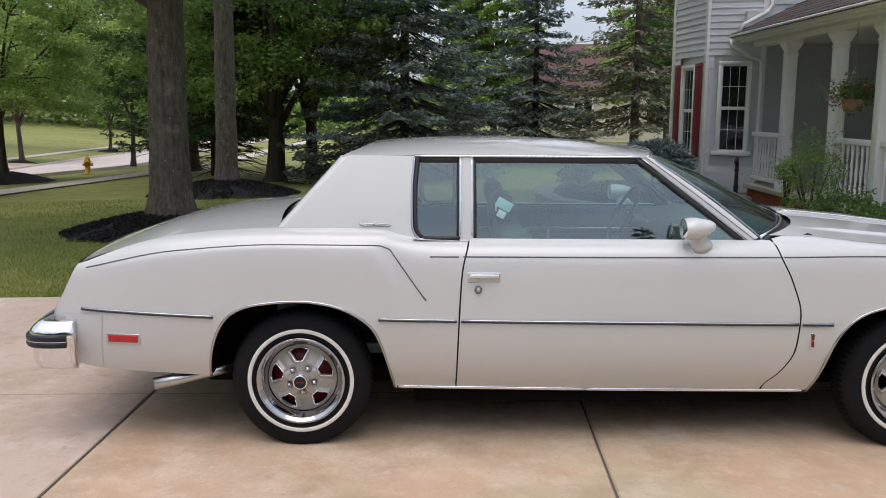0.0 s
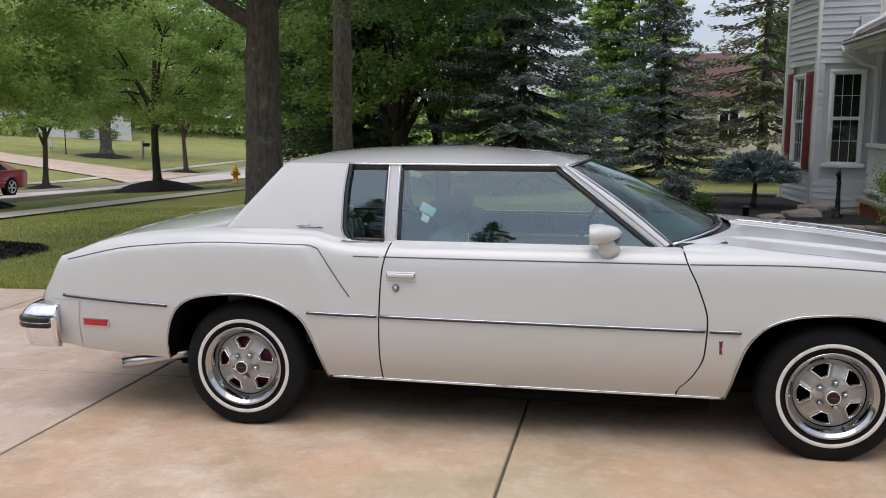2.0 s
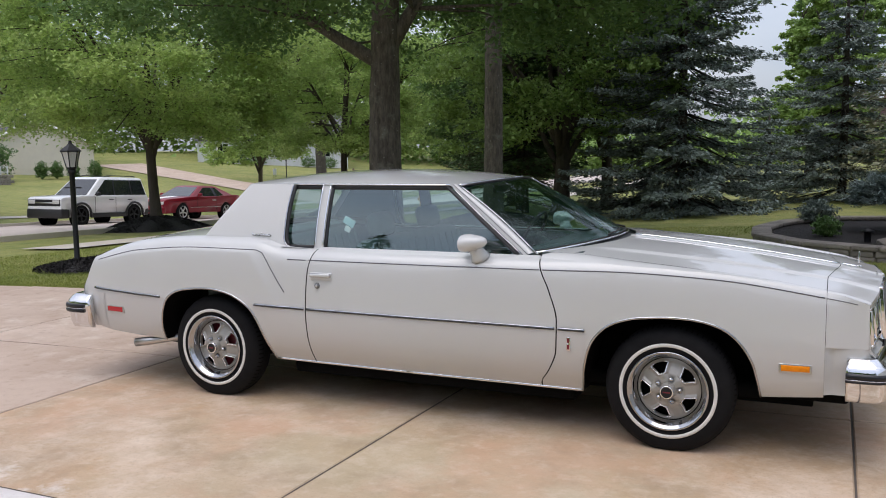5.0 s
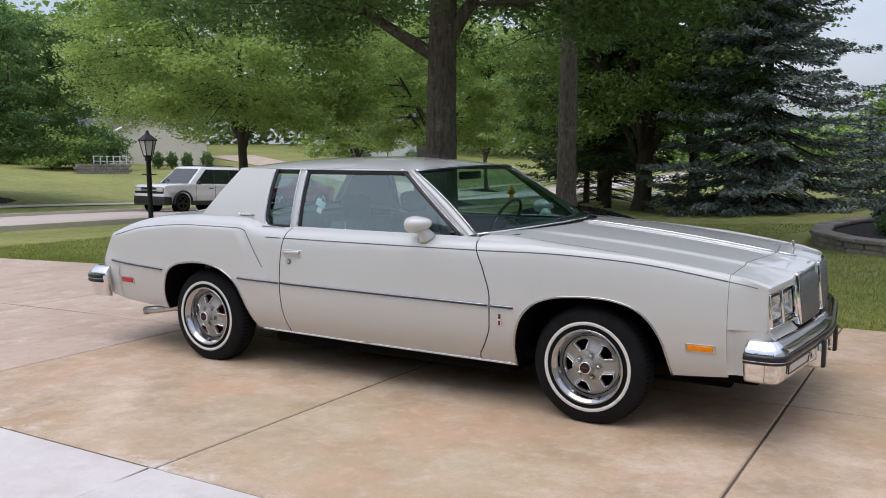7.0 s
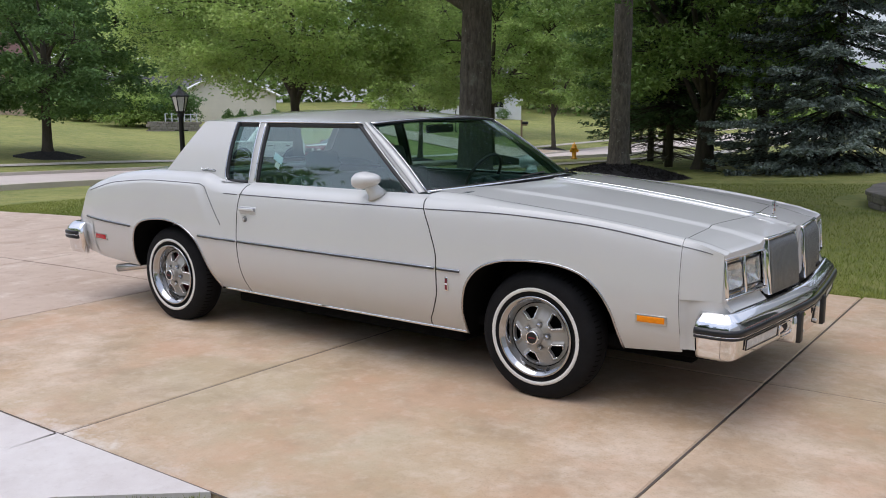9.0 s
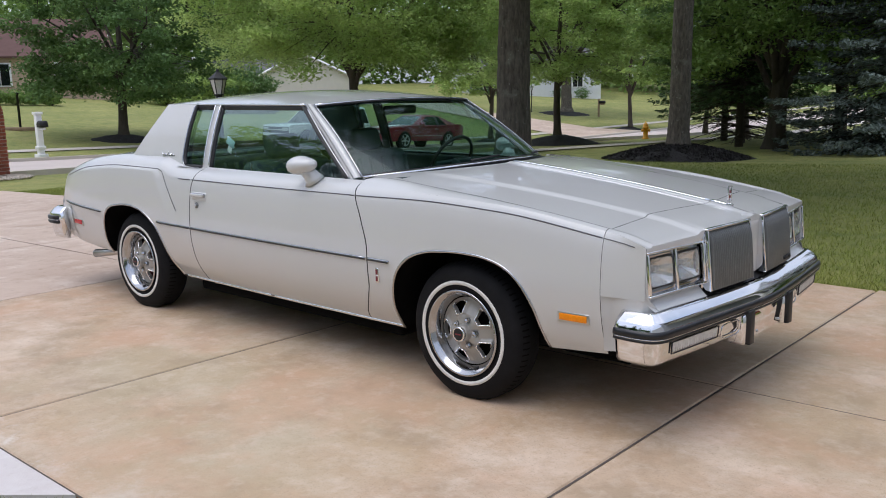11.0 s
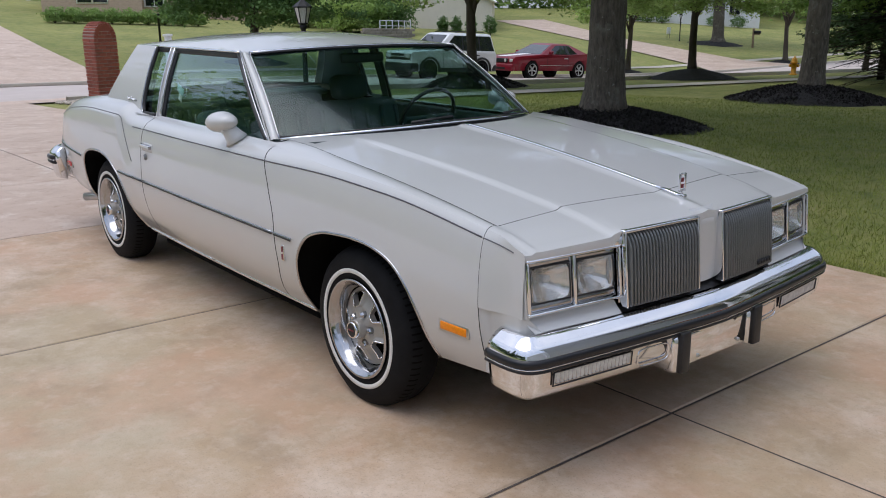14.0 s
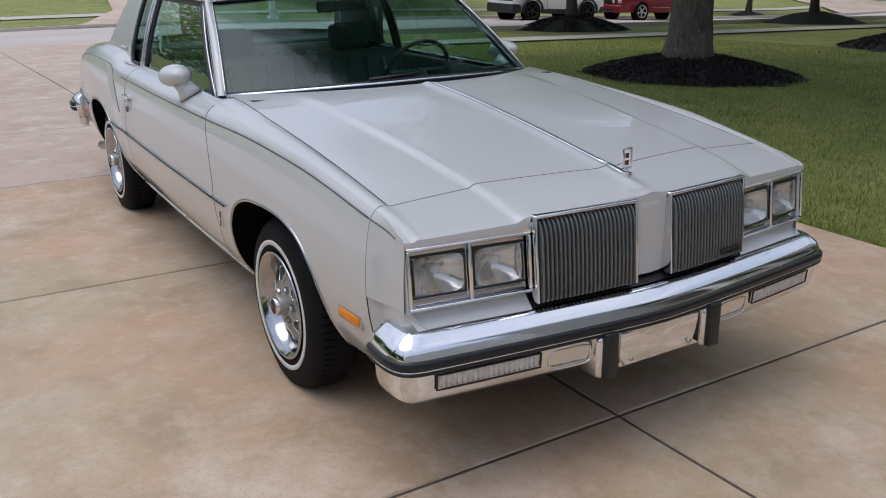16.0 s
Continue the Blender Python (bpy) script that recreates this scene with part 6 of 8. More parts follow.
# unseen trees added behind the camera to darken what chrome and glass reflect
for k, (tx, ty, th) in enumerate(((-16.5, -22.0, 8.2), (-7.2, -24.5, 7.6), (2.6, -25.0, 7.8), (9.3, -24.0, 7.2), (-25.0, -17.0, 8.6))):
    broadleaf(tx, ty, "dense leafy tree added out of view to darken reflections", 80 + k, 2.0, .25, th * .58, 4.4, th * .45, 9000, .42, "leaf_dark", "bark_dark", mound=0)

for mx, my, mr_, mh in ((-3.0, 7.2, 1.42, .24), (-4.12, 14.7, 1.65, .30), (-13.75, 13.9, 1.5, .36), (-6.15, 4.65, 1.15, .10), (-13.2, 23.4, 1.5, .34), (-28.6, 14.8, 1.3, .2), (-24.0, 33.0, .9, .15), (-24.2, 62.0, .9, .15), (-34.0, 55.0, 2.0, .2), (-24.3, 48.0, .9, .15)):
    mulch_ring(mx, my, mr_, mh)

# far woods all round, one sheet of leaf clumps
rng = np.random.default_rng(9)
cl = []
for k in range(420):
    a = 2 * math.pi * k / 420 + rng.uniform(-.01, .01)
    R = rng.uniform(88, 118)
    hx, hy = R * math.cos(a), 10 + R * math.sin(a)
    top = rng.uniform(13, 19) if math.radians(105) < a < math.radians(215) else rng.uniform(4.0, 7.0)
    m = 620 if math.radians(105) < a < math.radians(215) else 420
    q = rng.normal(size=(m, 3)) * np.array([2.6, 2.6, top * .28]) + np.array([hx, hy, top * .42 + ground_z(hx, hy)])
    cl.append(q)
woods = leaf_mesh("far_woods", np.concatenate(cl), .8, "leaf", None, rng, aspect=.8)
tagged(woods, "far green woods round the neighbourhood", "woods", kind="stuff")


# grass blades on the near lawn, one sheet
rng = np.random.default_rng(12)
n = 210000
gx = rng.uniform(-9.5, 9.0, n)
gy = 2.40 + rng.uniform(0, 1, n) ** 1.8 * 11.0 + .012 * gx
m2 = 26000
hx, hy = rng.uniform(1.45, 3.57, m2), rng.uniform(-4.2, -2.43, m2)
edge_x = np.interp(hy, [p[1] for p in EDGE[::-1]], [p[0] for p in EDGE[::-1]])
hx, hy = hx[hx > edge_x], hy[hx > edge_x]
gx, gy = np.concatenate([gx, hx]), np.concatenate([gy, hy])
keep = np.ones(len(gx), bool)
for cx, cy, cr in ((-3.0, 7.2, 1.38), (4.3, 10.3, 2.6)):
    keep &= np.hypot(gx - cx, gy - cy) > cr
keep &= ~((gx > 4.6) & (gy > 7.0))
gx, gy = gx[keep], gy[keep]
gz = np.array([ground_z(a, b) for a, b in zip(gx, gy)]) - .012
ax = rng.normal(size=(len(gx), 3)) * .55 + np.array([0, 0, 1.0])
grass = leaf_mesh("grass", np.column_stack([gx, gy, gz]), .055, "blade", None, rng, axis=ax, aspect=.10, fold=.02)
tagged(grass, "short mown lawn grass blades", "grass", kind="stuff")

# ---- grey house with bay and porch ----
house = empty("house")
tagged(house, "grey clapboard house with white trim and a covered porch", "house")


def clapboard(name, p, q, z0, z1, parent, material="siding", step=.115, holes=()):
    """Overlapping boards on the wall from p to q (outside on the right hand going p to q); holes: (s0, s1, z0, z1)."""
    p, q = Vector((*p, 0)), Vector((*q, 0))
    L = (q - p).length
    d = (q - p) / L
    n = Vector((d.y, -d.x, 0))
    wall = bmesh.new()
    z = z0
    while z < z1 - .02:
        zt = min(z + step, z1)
        segs = [(0, L)]
        for s0, s1, h0, h1 in holes:
            if h0 < zt - .02 and h1 > z + .02:
                segs = [t for a, b in segs for t in ((a, min(b, s0)), (max(a, s1), b)) if t[1] - t[0] > .01]
        for a, b in segs:
            A, B = p + d * a, p + d * b
            put(wall, [A + n * .022 + Vector((0, 0, z)), B + n * .022 + Vector((0, 0, z)), B + n * .004 + Vector((0, 0, zt)), A + n * .004 + Vector((0, 0, zt)), A + Vector((0, 0, z)), B + Vector((0, 0, z))], [(0, 1, 2, 3), (4, 5, 1, 0)])
        z = zt
    ob = part(name, wall, material, parent, smooth=False)
    ob["kind"] = "stuff"
    return ob


def upright(p, q, s, w, z0, z1, d0, d1, bev=.004):
    """A box on the wall p to q, centred s along it, w wide, from depth d0 to d1 outside."""
    p, q = Vector((*p, 0)), Vector((*q, 0))
    d = (q - p).normalized()
    n = Vector((d.y, -d.x, 0))
    m = Matrix((( d.x, n.x, 0, p.x), (d.y, n.y, 0, p.y), (0, 0, 1, 0), (0, 0, 0, 1)))
    return box(bmesh.new(), s - w / 2, s + w / 2, d0, d1, z0, z1, bev, m)


def sash_window(p, q, s, w, z0, z1, parent, shutters=0.0, blinds=True, cols=3):
    fr = part("window", upright(p, q, s, w + .11, z1, z1 + .06, 0, .05), "white", parent, "white framed double-hung window")
    for a in (-1, 1):
        part("window_frame", upright(p, q, s + a * (w / 2 + .0275), .055, z0, z1, 0, .05), "white", fr)
    part("window_sill", upright(p, q, s, w + .22, z0 - .07, z0, 0, .07), "white", fr)
    zm = (z0 + z1) / 2
    for a, b in ((z0, zm), (zm, z1)):
        part("pane", upright(p, q, s, w - .06, a + .03, b - .03, -.03, -.012, 0), "pane", fr, smooth=False)
        for r0, r1 in ((a, a + .028), (b - .028, b)):
            part("sash_rail", upright(p, q, s, w, r0, r1, -.02, .015, .003), "white", fr)
        for e in (-1, 1):
            part("sash_rail", upright(p, q, s + e * (w / 2 - .011), .022, a, b, -.02, .015, .003), "white", fr)
        for k in range(1, cols):
            part("glazing_bar", upright(p, q, s - w / 2 + w * k / cols, .007, a + .03, b - .03, -.012, -.006, 0), "white", fr, smooth=False)
        part("glazing_bar", upright(p, q, s, w - .06, (a + b) / 2 - .0035, (a + b) / 2 + .0035, -.012, -.006, 0), "white", fr, smooth=False)
    if shutters:
        for a in (-1, 1):
            sh = part("shutter", upright(p, q, s + a * (w / 2 + .09 + shutters / 2), shutters, z0 - .06, z1 + .08, .02, .055), "shutter", parent, "maroon louvred shutter")
            n = 26
            for k in range(n):
                zz = lerp(z0 + .0, z1 + .02, k / (n - 1))
                part("louvre", upright(p, q, s + a * (w / 2 + .09 + shutters / 2), shutters - .08, zz - .012, zz + .012, .045, .066, 0), "shutter", sh, smooth=False)


BA, BB, BC = (5.16, 12.85), (5.34, 11.34), (6.24, 11.05)
HZ = 6.2
wl = part("wall_core", prism(bmesh.new(), [(5.20, 12.87), (5.37, 11.37), (6.24, 11.09), (8.6, 11.09), (8.6, 14.4), (6.6, 13.5)], 2, -.2, HZ), "siding", house, smooth=False)
clapboard("clapboard", BA, BB, .05, HZ, house, holes=((.36, 1.30, .62, 2.40),))
clapboard("clapboard", BB, BC, .05, HZ, house, holes=((.12, .86, .58, 2.42),))
for p, q, s in ((BA, BB, 0.0), (BA, BB, 1.52), (BB, BC, .945)):
    part("corner_board", upright(p, q, s, .09, .0, HZ, -.02, .035), "white", house)
sash_window(BA, BB, .80, .52, .72, 2.26, house, shutters=.26, cols=2)
sash_window(BB, BC, .49, .45, .78, 2.30, house)
sash_window(BA, BB, .80, .52, 3.75, 5.2, house, shutters=.26, cols=2)

# porch: floor, columns, rail, roof
PX, PY0, PY1 = 6.12, 3.6, 10.95
part("porch_floor", boxes((5.98, 9.0, PY0, PY1, .16, .24), bev=.01), "walk", house)
part("porch_base", boxes((6.06, 9.0, PY0 + .05, PY1, -.2, .16)), "brick", house, smooth=False)
# walls under the porch roof take the darkened siding colour as shade
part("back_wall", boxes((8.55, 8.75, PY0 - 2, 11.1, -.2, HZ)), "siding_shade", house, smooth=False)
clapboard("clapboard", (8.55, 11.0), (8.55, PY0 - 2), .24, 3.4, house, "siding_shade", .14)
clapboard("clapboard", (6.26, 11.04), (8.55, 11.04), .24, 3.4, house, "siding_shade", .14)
part("porch_ceiling", boxes((5.80, 8.6, PY0 - .3, PY1 + .05, 2.66, 2.70)), "white", house, smooth=False)
part("fascia", boxes((5.74, 5.80, PY0 - .35, PY1 + .12, 2.695, 2.76), bev=.005), "white", house)
part("beam", boxes((6.02, 6.22, PY0, PY1, 2.58, 2.66), bev=.005), "white", house)
gt = bmesh.new()
prism(gt, [(5.74, 2.795), (5.655, 2.795), (5.648, 2.775), (5.664, 2.755), (5.676, 2.735), (5.74, 2.735)], 1, PY0 - .4, PY1 + .15)
part("gutter", gt, "white", house, "white metal gutter")
for cy in (9.52, 7.75, 6.45, 5.0, 3.8):
    col = part("porch_column", boxes((PX - .085, PX + .085, cy - .085, cy + .085, .24, 2.58), bev=.012), "white", house, "square white porch column")
    for w_, a_, b_ in ((.098, .24, .36), (.094, 2.36, 2.39)):
        part("moulding", boxes((PX - w_, PX + w_, cy - w_, cy + w_, a_, b_), bev=.012), "white", col)
    cap = bmesh.new()
    put(cap, [(PX + a * w_, cy + b * w_, z_) for w_, z_ in ((.088, 2.44), (.135, 2.54), (.135, 2.58)) for a, b in ((-1, -1), (1, -1), (1, 1), (-1, 1))], [(4 * r + k, 4 * r + (k + 1) % 4, 4 * r + 4 + (k + 1) % 4, 4 * r + 4 + k) for r in (0, 1) for k in range(4)])
    part("capital", cap, "white", col, smooth=False)
for y0, y1 in ((9.61, 10.92), (6.54, 7.66), (5.09, 6.36), (3.89, 4.91)):
    rl = part("porch_rail", boxes((PX - .05, PX + .05, y0, y1, 1.06, 1.14), bev=.012), "white", house)
    part("bottom_rail", boxes((PX - .035, PX + .035, y0, y1, .32, .38), bev=.008), "white", rl)
    n = int((y1 - y0) / .125)
    for k in range(n):
        yy = lerp(y0 + .07, y1 - .07, k / max(1, n - 1))
        b = lathe(bmesh.new(), [(.022, .38), (.022, .52), (.015, .56), (.024, .68), (.017, .86), (.015, .92), (.022, .96), (.022, 1.06)], 8, Matrix.Translation((PX, yy, 0)))
        part("baluster", b, "white", rl)
part("porch_roof", put(bmesh.new(), [(5.66, PY0 - .4, 2.80), (5.66, PY1 + .15, 2.80), (8.56, PY1 + .15, 4.15), (8.56, PY0 - .4, 4.15), (5.66, PY0 - .4, 2.74), (5.66, PY1 + .15, 2.74), (8.56, PY1 + .15, 4.09), (8.56, PY0 - .4, 4.09)], [(0, 3, 2, 1), (4, 5, 6, 7), (0, 1, 5, 4), (1, 2, 6, 5), (0, 4, 7, 3)]), "shingle", house, smooth=False)
sh_root = house.children[-1]
rnd = random.Random(4)
for r in range(16):
    bm = bmesh.new()
    xa = 5.66 + r * .178
    za = 2.80 + r * .083
    yy = PY0 - .4
    while yy < PY1 + .1:
        w_ = rnd.uniform(.14, .30)
        ye = min(yy + w_, PY1 + .15)
        t_ = rnd.uniform(.010, .022)
        put(bm, [(xa, yy + .003, za + t_), (xa, ye - .003, za + t_), (xa + .18, ye - .003, za + .088), (xa + .18, yy + .003, za + .088), (xa, yy + .003, za), (xa, ye - .003, za)], [(0, 3, 2, 1), (4, 0, 1, 5)])
        yy = ye
    so = part("shingle_course", bm, "shingle", sh_root, smooth=False)
    so["kind"] = "stuff"
# downspouts
bm = bmesh.new()
tube(bm, [(5.66, 11.0, 2.72), (5.66, 11.0, 2.62), (5.95, 10.98, 2.44), (6.18, 10.98, 2.36), (6.20, 10.98, 2.1), (6.20, 10.98, .30), (6.12, 10.9, .12)], .034, 8)
part("downspout", bm, "white", house, "white metal downspout")
bm = bmesh.new()
tube(bm, [(6.30, 10.93, 6.0), (6.30, 10.93, 3.30), (6.22, 10.9, 3.18), (5.82, 10.9, 2.96), (5.74, 10.9, 2.84)], .034, 8)
part("downspout", bm, "white", house, "white metal downspout")
part("roof_corner", boxes((5.9, 6.5, 11.0, 11.1, 2.7, 3.2)), "siding", house, smooth=False)

# hanging basket
hb = empty("hanging_basket", (6.0, 7.02, 1.66))
tagged(hb, "tan hanging basket of trailing red flowers and leaves", "hanging basket")
part("basket", lathe(bmesh.new(), [(0, -.16), (.11, -.16), (.15, 0), (.14, .0), (0, -.02)], 20), "terracotta", hb)
rng = np.random.default_rng(5)
q = rng.normal(size=(700, 3)) * np.array([.16, .16, .09]) + np.array([0, 0, .06])
leaf_mesh("foliage", q, .06, "leaf_dark", hb, rng)
q = rng.normal(size=(90, 3)) * np.array([.18, .18, .09]) + np.array([0, 0, .08])
leaf_mesh("flowers", q, .05, "flower", hb, rng)["kind"] = "stuff"
bm = bmesh.new()
for a in range(3):
    tube(bm, [(.14 * math.cos(a * 2.09), .14 * math.sin(a * 2.09), 0), (0, 0, .42)], .004, 5)
tube(bm, [(0, 0, .42), (0, 0, .98)], .004, 5)
part("hanger", bm, "satin", hb)


def shrub(x, y, z, rx, rz, n, size, material, label, seed, stem=0.0, name="shrub"):
    rng = np.random.default_rng(seed)
    root = empty(name, (x, y, z))
    tagged(root, label, "shrub")
    bm = bmesh.new()
    for k in range(7):
        a = k * .9
        tube(bm, [(0, 0, -.05), (rx * .35 * math.cos(a), rx * .35 * math.sin(a), stem + rz * .7), (rx * .6 * math.cos(a), rx * .6 * math.sin(a), stem + rz * 1.3)], [.02, .012, .005], 5)
    part("stem", bm, "bark_dark", root)
    p = rng.normal(size=(n, 3))
    p /= np.linalg.norm(p, axis=1)[:, None]
    p *= (rng.uniform(.3, 1, n) ** .4 * rng.uniform(.8, 1.15, n))[:, None]
    lump = 1 + .22 * np.sin(p[:, 0] * 5 + seed) * np.cos(p[:, 1] * 6) + .15 * np.sin(p[:, 2] * 9)
    p = p * lump[:, None] * np.array([rx, rx, rz]) + np.array([0, 0, stem + rz])
    leaf_mesh("foliage", p, size, material, root, rng, flat=1.0)
    return root


shrub(5.66, 7.35, .02, .44, .60, 3600, .036, "leaf", "feathery green shrub in front of the porch", 3)
shrub(5.66, 6.3, .02, .46, .26, 2200, .05, "leaf_dark", "low green shrub in front of the porch", 4)
shrub(5.6, 5.3, .02, .42, .22, 2000, .05, "leaf_dark", "low green shrub in front of the porch", 5)
shrub(5.72, 8.3, .06, .17, .17, 3000, .022, "leaf_dark", "small ball-shaped topiary on a stem", 6, stem=.40)

# iron hitching post
bm = lathe(bmesh.new(), [(.10, 0), (.10, .05), (.05, .09), (.045, .30), (.055, .32), (.04, .36), (.035, .62), (.05, .66), (.03, .70), (0, .70)], 16)
tube(bm, [(0, 0, .68), (-.01, -.02, .78), (-.03, -.05, .86), (-.06, -.09, .84), (-.08, -.12, .80)], [.035, .04, .04, .032, .022], 8)
for a in (-1, 1):
    tube(bm, [(a * .015 - .02, -.03, .88), (a * .018 - .015, -.02, .93)], [.010, .003], 5)
hp = part("hitching_post", bm, "iron")
hp.location = (5.25, 9.15, .06)
hp.scale = (.8, .8, .8)
tagged(hp, "black cast iron hitching post with a shaped head", "hitching post")

# stone planter with dwarf spruce
pl = empty("stone_planter")
tagged(pl, "curved low retaining wall of grey stone blocks with mulch bed", "planter")
WALL = [(5.35, 12.7), (4.3, 13.0), (3.3, 12.6), (2.65, 11.6), (2.35, 10.3), (2.45, 9.1), (3.0, 8.25), (3.9, 7.75), (4.8, 7.5), (5.9, 7.4)]
dense_w = []
for (xa, ya), (xb, yb) in zip(WALL, WALL[1:]):
    for k in range(5):
        dense_w.append((lerp(xa, xb, k / 5), lerp(ya, yb, k / 5)))
dense_w.append(WALL[-1])
rnd = random.Random(8)
for course in range(3):
    acc = .15 * course
    i = 0
    pos = list(dense_w)
    L = [0]
    for a, b in zip(pos, pos[1:]):
        L.append(L[-1] + math.dist(a, b))

    def at(s):
        for k in range(len(L) - 1):
            if L[k] <= s <= L[k + 1]:
                t = (s - L[k]) / (L[k + 1] - L[k])
                return Vector((lerp(pos[k][0], pos[k + 1][0], t), lerp(pos[k][1], pos[k + 1][1], t), 0))
        return Vector((*pos[-1], 0))
    s = acc
    while s < L[-1] - .1:
        w_ = rnd.uniform(.24, .36)
        a, b = at(s + .004), at(min(s + w_ - .004, L[-1]))
        d = (b - a)
        if d.length < .05:
            break
        ang = math.atan2(d.y, d.x)
        cap = course == 2
        m = Matrix.Translation((a.x, a.y, -.10 + course * .085)) @ Matrix.Rotation(ang, 4, 'Z')
        dy = .15 if cap else .12
        j = rnd.uniform(-.008, .008)
        part("stone", box(bmesh.new(), 0, d.length, -dy + j, dy + j, 0, .06 if cap else .082, .012, m), "stone", pl)
        s += w_
bedp = [(lerp(4.6, p[0], .985), lerp(10.3, p[1], .985)) for p in WALL]
part("mulch", prism(bmesh.new(), bedp, 2, -.1, .06), "mulch", pl, smooth=False)


def dwarf_spruce(x, y, z, seed):
    root = empty("dwarf_spruce", (x, y, z))
    tagged(root, "low spreading dwarf blue spruce in a mulch bed", "dwarf spruce")
    rng = np.random.default_rng(seed)
    bm = bmesh.new()
    tube(bm, [(0, 0, -.05), (.02, 0, .45)], [.05, .03], 8)
    c, ax = [], []
    for k in range(300):
        a = rng.uniform(0, 2 * math.pi)
        e = math.asin(rng.uniform(-.10, 1.0))
        L = rng.uniform(.50, .74)
        d = np.array([math.cos(a) * math.cos(e), math.sin(a) * math.cos(e), math.sin(e) * .62])
        o = np.array([0, 0, .46 + .06 * rng.uniform()])
        tube(bm, [tuple(o), tuple(o + d * L)], [.014, .004], 4)
        s = rng.uniform(.55, 1.05, 120)
        c.append(o + d[None] * (L * s)[:, None] + rng.normal(size=(120, 3)) * np.array([.035, .035, .022]))
        ax.append(np.repeat(d[None], 120, 0))
    part("stem", bm, "bark_dark", root)
    leaf_mesh("foliage", np.concatenate(c), .070, "needle_blue", root, rng, axis=np.concatenate(ax), aspect=.3, fold=.05)
    return root


dwarf_spruce(4.30, 10.7, .06, 5)
shrub(3.15, 12.0, .06, .30, .20, 2600, .06, "needle", "small blue-green mounded shrub in the bed", 9)
shrub(3.35, 9.6, .06, .20, .15, 1500, .05, "leaf_dark", "small green plant in the mulch bed", 10)
for k, (rx_, ry_, rs) in enumerate(((4.75, 9.1, .22), (5.15, 10.2, .20), (4.2, 8.6, .15), (5.5, 9.6, .12))):
    b = bmesh.new()
    bmesh.ops.create_icosphere(b, subdivisions=2, radius=1)
    for v in b.verts:
        nz = 1 + .25 * noise.noise(v.co * 1.7 + Vector((k * 3, 0, 0)))
        v.co = Vector((v.co.x * rs * 1.5 * nz, v.co.y * rs * nz, v.co.z * rs * .5 * nz))
    ro = part("rock", b, "stone", smooth=False)
    ro.location = (rx_, ry_, .09)
    tagged(ro, "flat tan rock lying in mulch", "rock", group="rocks in the bed")
bm = lathe(bmesh.new(), [(.05, 0), (.05, .14), (.09, .15), (.09, .17), (0, .20)], 12)
gl_ = part("garden_light", bm, "iron")
gl_.location = (3.9, 8.9, .06)
tagged(gl_, "small black garden path light", "garden light")

# unseen plain wall added past the driveway's end to shape reflections and bounced light
wing = tagged(part("wall_east", boxes((9.3, 9.6, -9.0, 3.3, -.2, 3.3), (8.75, 9.3, 1.4, 1.6, -.2, 3.3)), "siding", smooth=False), "plain grey siding wall added out of view for reflections", "wall", kind="structure")
clapboard("clapboard", (9.3, 1.4), (9.3, -9.0), .0, 3.3, house, "siding", .16)

# ---- street things ----
def lamp_post(x, y, h):
    root = empty("lamp_post", (x, y, ground_z(x, y)))
    tagged(root, "black lamp post with a tapered glass lantern", "lamp post")
    part("post", lathe(bmesh.new(), [(.06, 0), (.06, .06), (.04, .10), (.038, h - .42), (.055, h - .40), (.055, h - .36), (.03, h - .34)], 14), "iron", root)
    bm = bmesh.new()
    tube(bm, [(-.16, 0, h - .62), (.16, 0, h - .62)], .012, 6)
    part("ladder_bar", bm, "iron", root)
    lan = part("lantern", lathe(bmesh.new(), [(.065, h - .35), (.075, h - .34), (.075, h - .32), (0, h - .32)], 6), "iron", root)
    part("lantern_glass", lathe(bmesh.new(), [(.070, h - .32), (.125, h - .09)], 6), "clear_lens", lan, smooth=False)
    bm = bmesh.new()
    for k in range(6):
        a = 2 * math.pi * k / 6
        tube(bm, [(.072 * math.cos(a), .072 * math.sin(a), h - .32), (.128 * math.cos(a), .128 * math.sin(a), h - .09)], .008, 5)
    part("lantern_frame", bm, "iron", lan)
    part("lantern_roof", lathe(bmesh.new(), [(.15, h - .10), (.15, h - .08), (.05, h + .0), (.03, h + .02), (.02, h + .06), (0, h + .07)], 6), "iron", lan, smooth=False)
    return root


lamp_post(-6.75, 4.48, 1.75)


def hydrant(x, y):
    bm = lathe(bmesh.new(), [(.15, 0), (.15, .05), (.10, .06), (.10, .44), (.14, .45), (.14, .49), (.11, .50), (.105, .56), (.07, .64), (.025, .66), (.025, .72), (0, .72)], 20)
    for a in (0, 120, 240):
        lathe(bm, [(.055, 0), (.055, .15), (.065, .15), (.065, .19), (0, .19)], 12, Matrix.Translation((0, 0, .36)) @ Matrix.Rotation(radians(a), 4, 'Z') @ Matrix.Rotation(radians(90), 4, 'Y'))
    ob = part("fire_hydrant", bm, "yellow")
    ob.location = (x, y, ground_z(x, y))
    return tagged(ob, "yellow fire hydrant standing on the lawn", "fire hydrant")


hydrant(-13.0, 29.5)


# brick mailbox pillar
bp = empty("mailbox_pillar", (-13.75, 3.66, ground_z(-13.75, 3.66) + .07))
bp.scale = (.80, .80, 1.05)
bp.rotation_euler = (0, 0, radians(8))
tagged(bp, "red brick mailbox pillar with an arched top", "mailbox pillar")
bw = .62
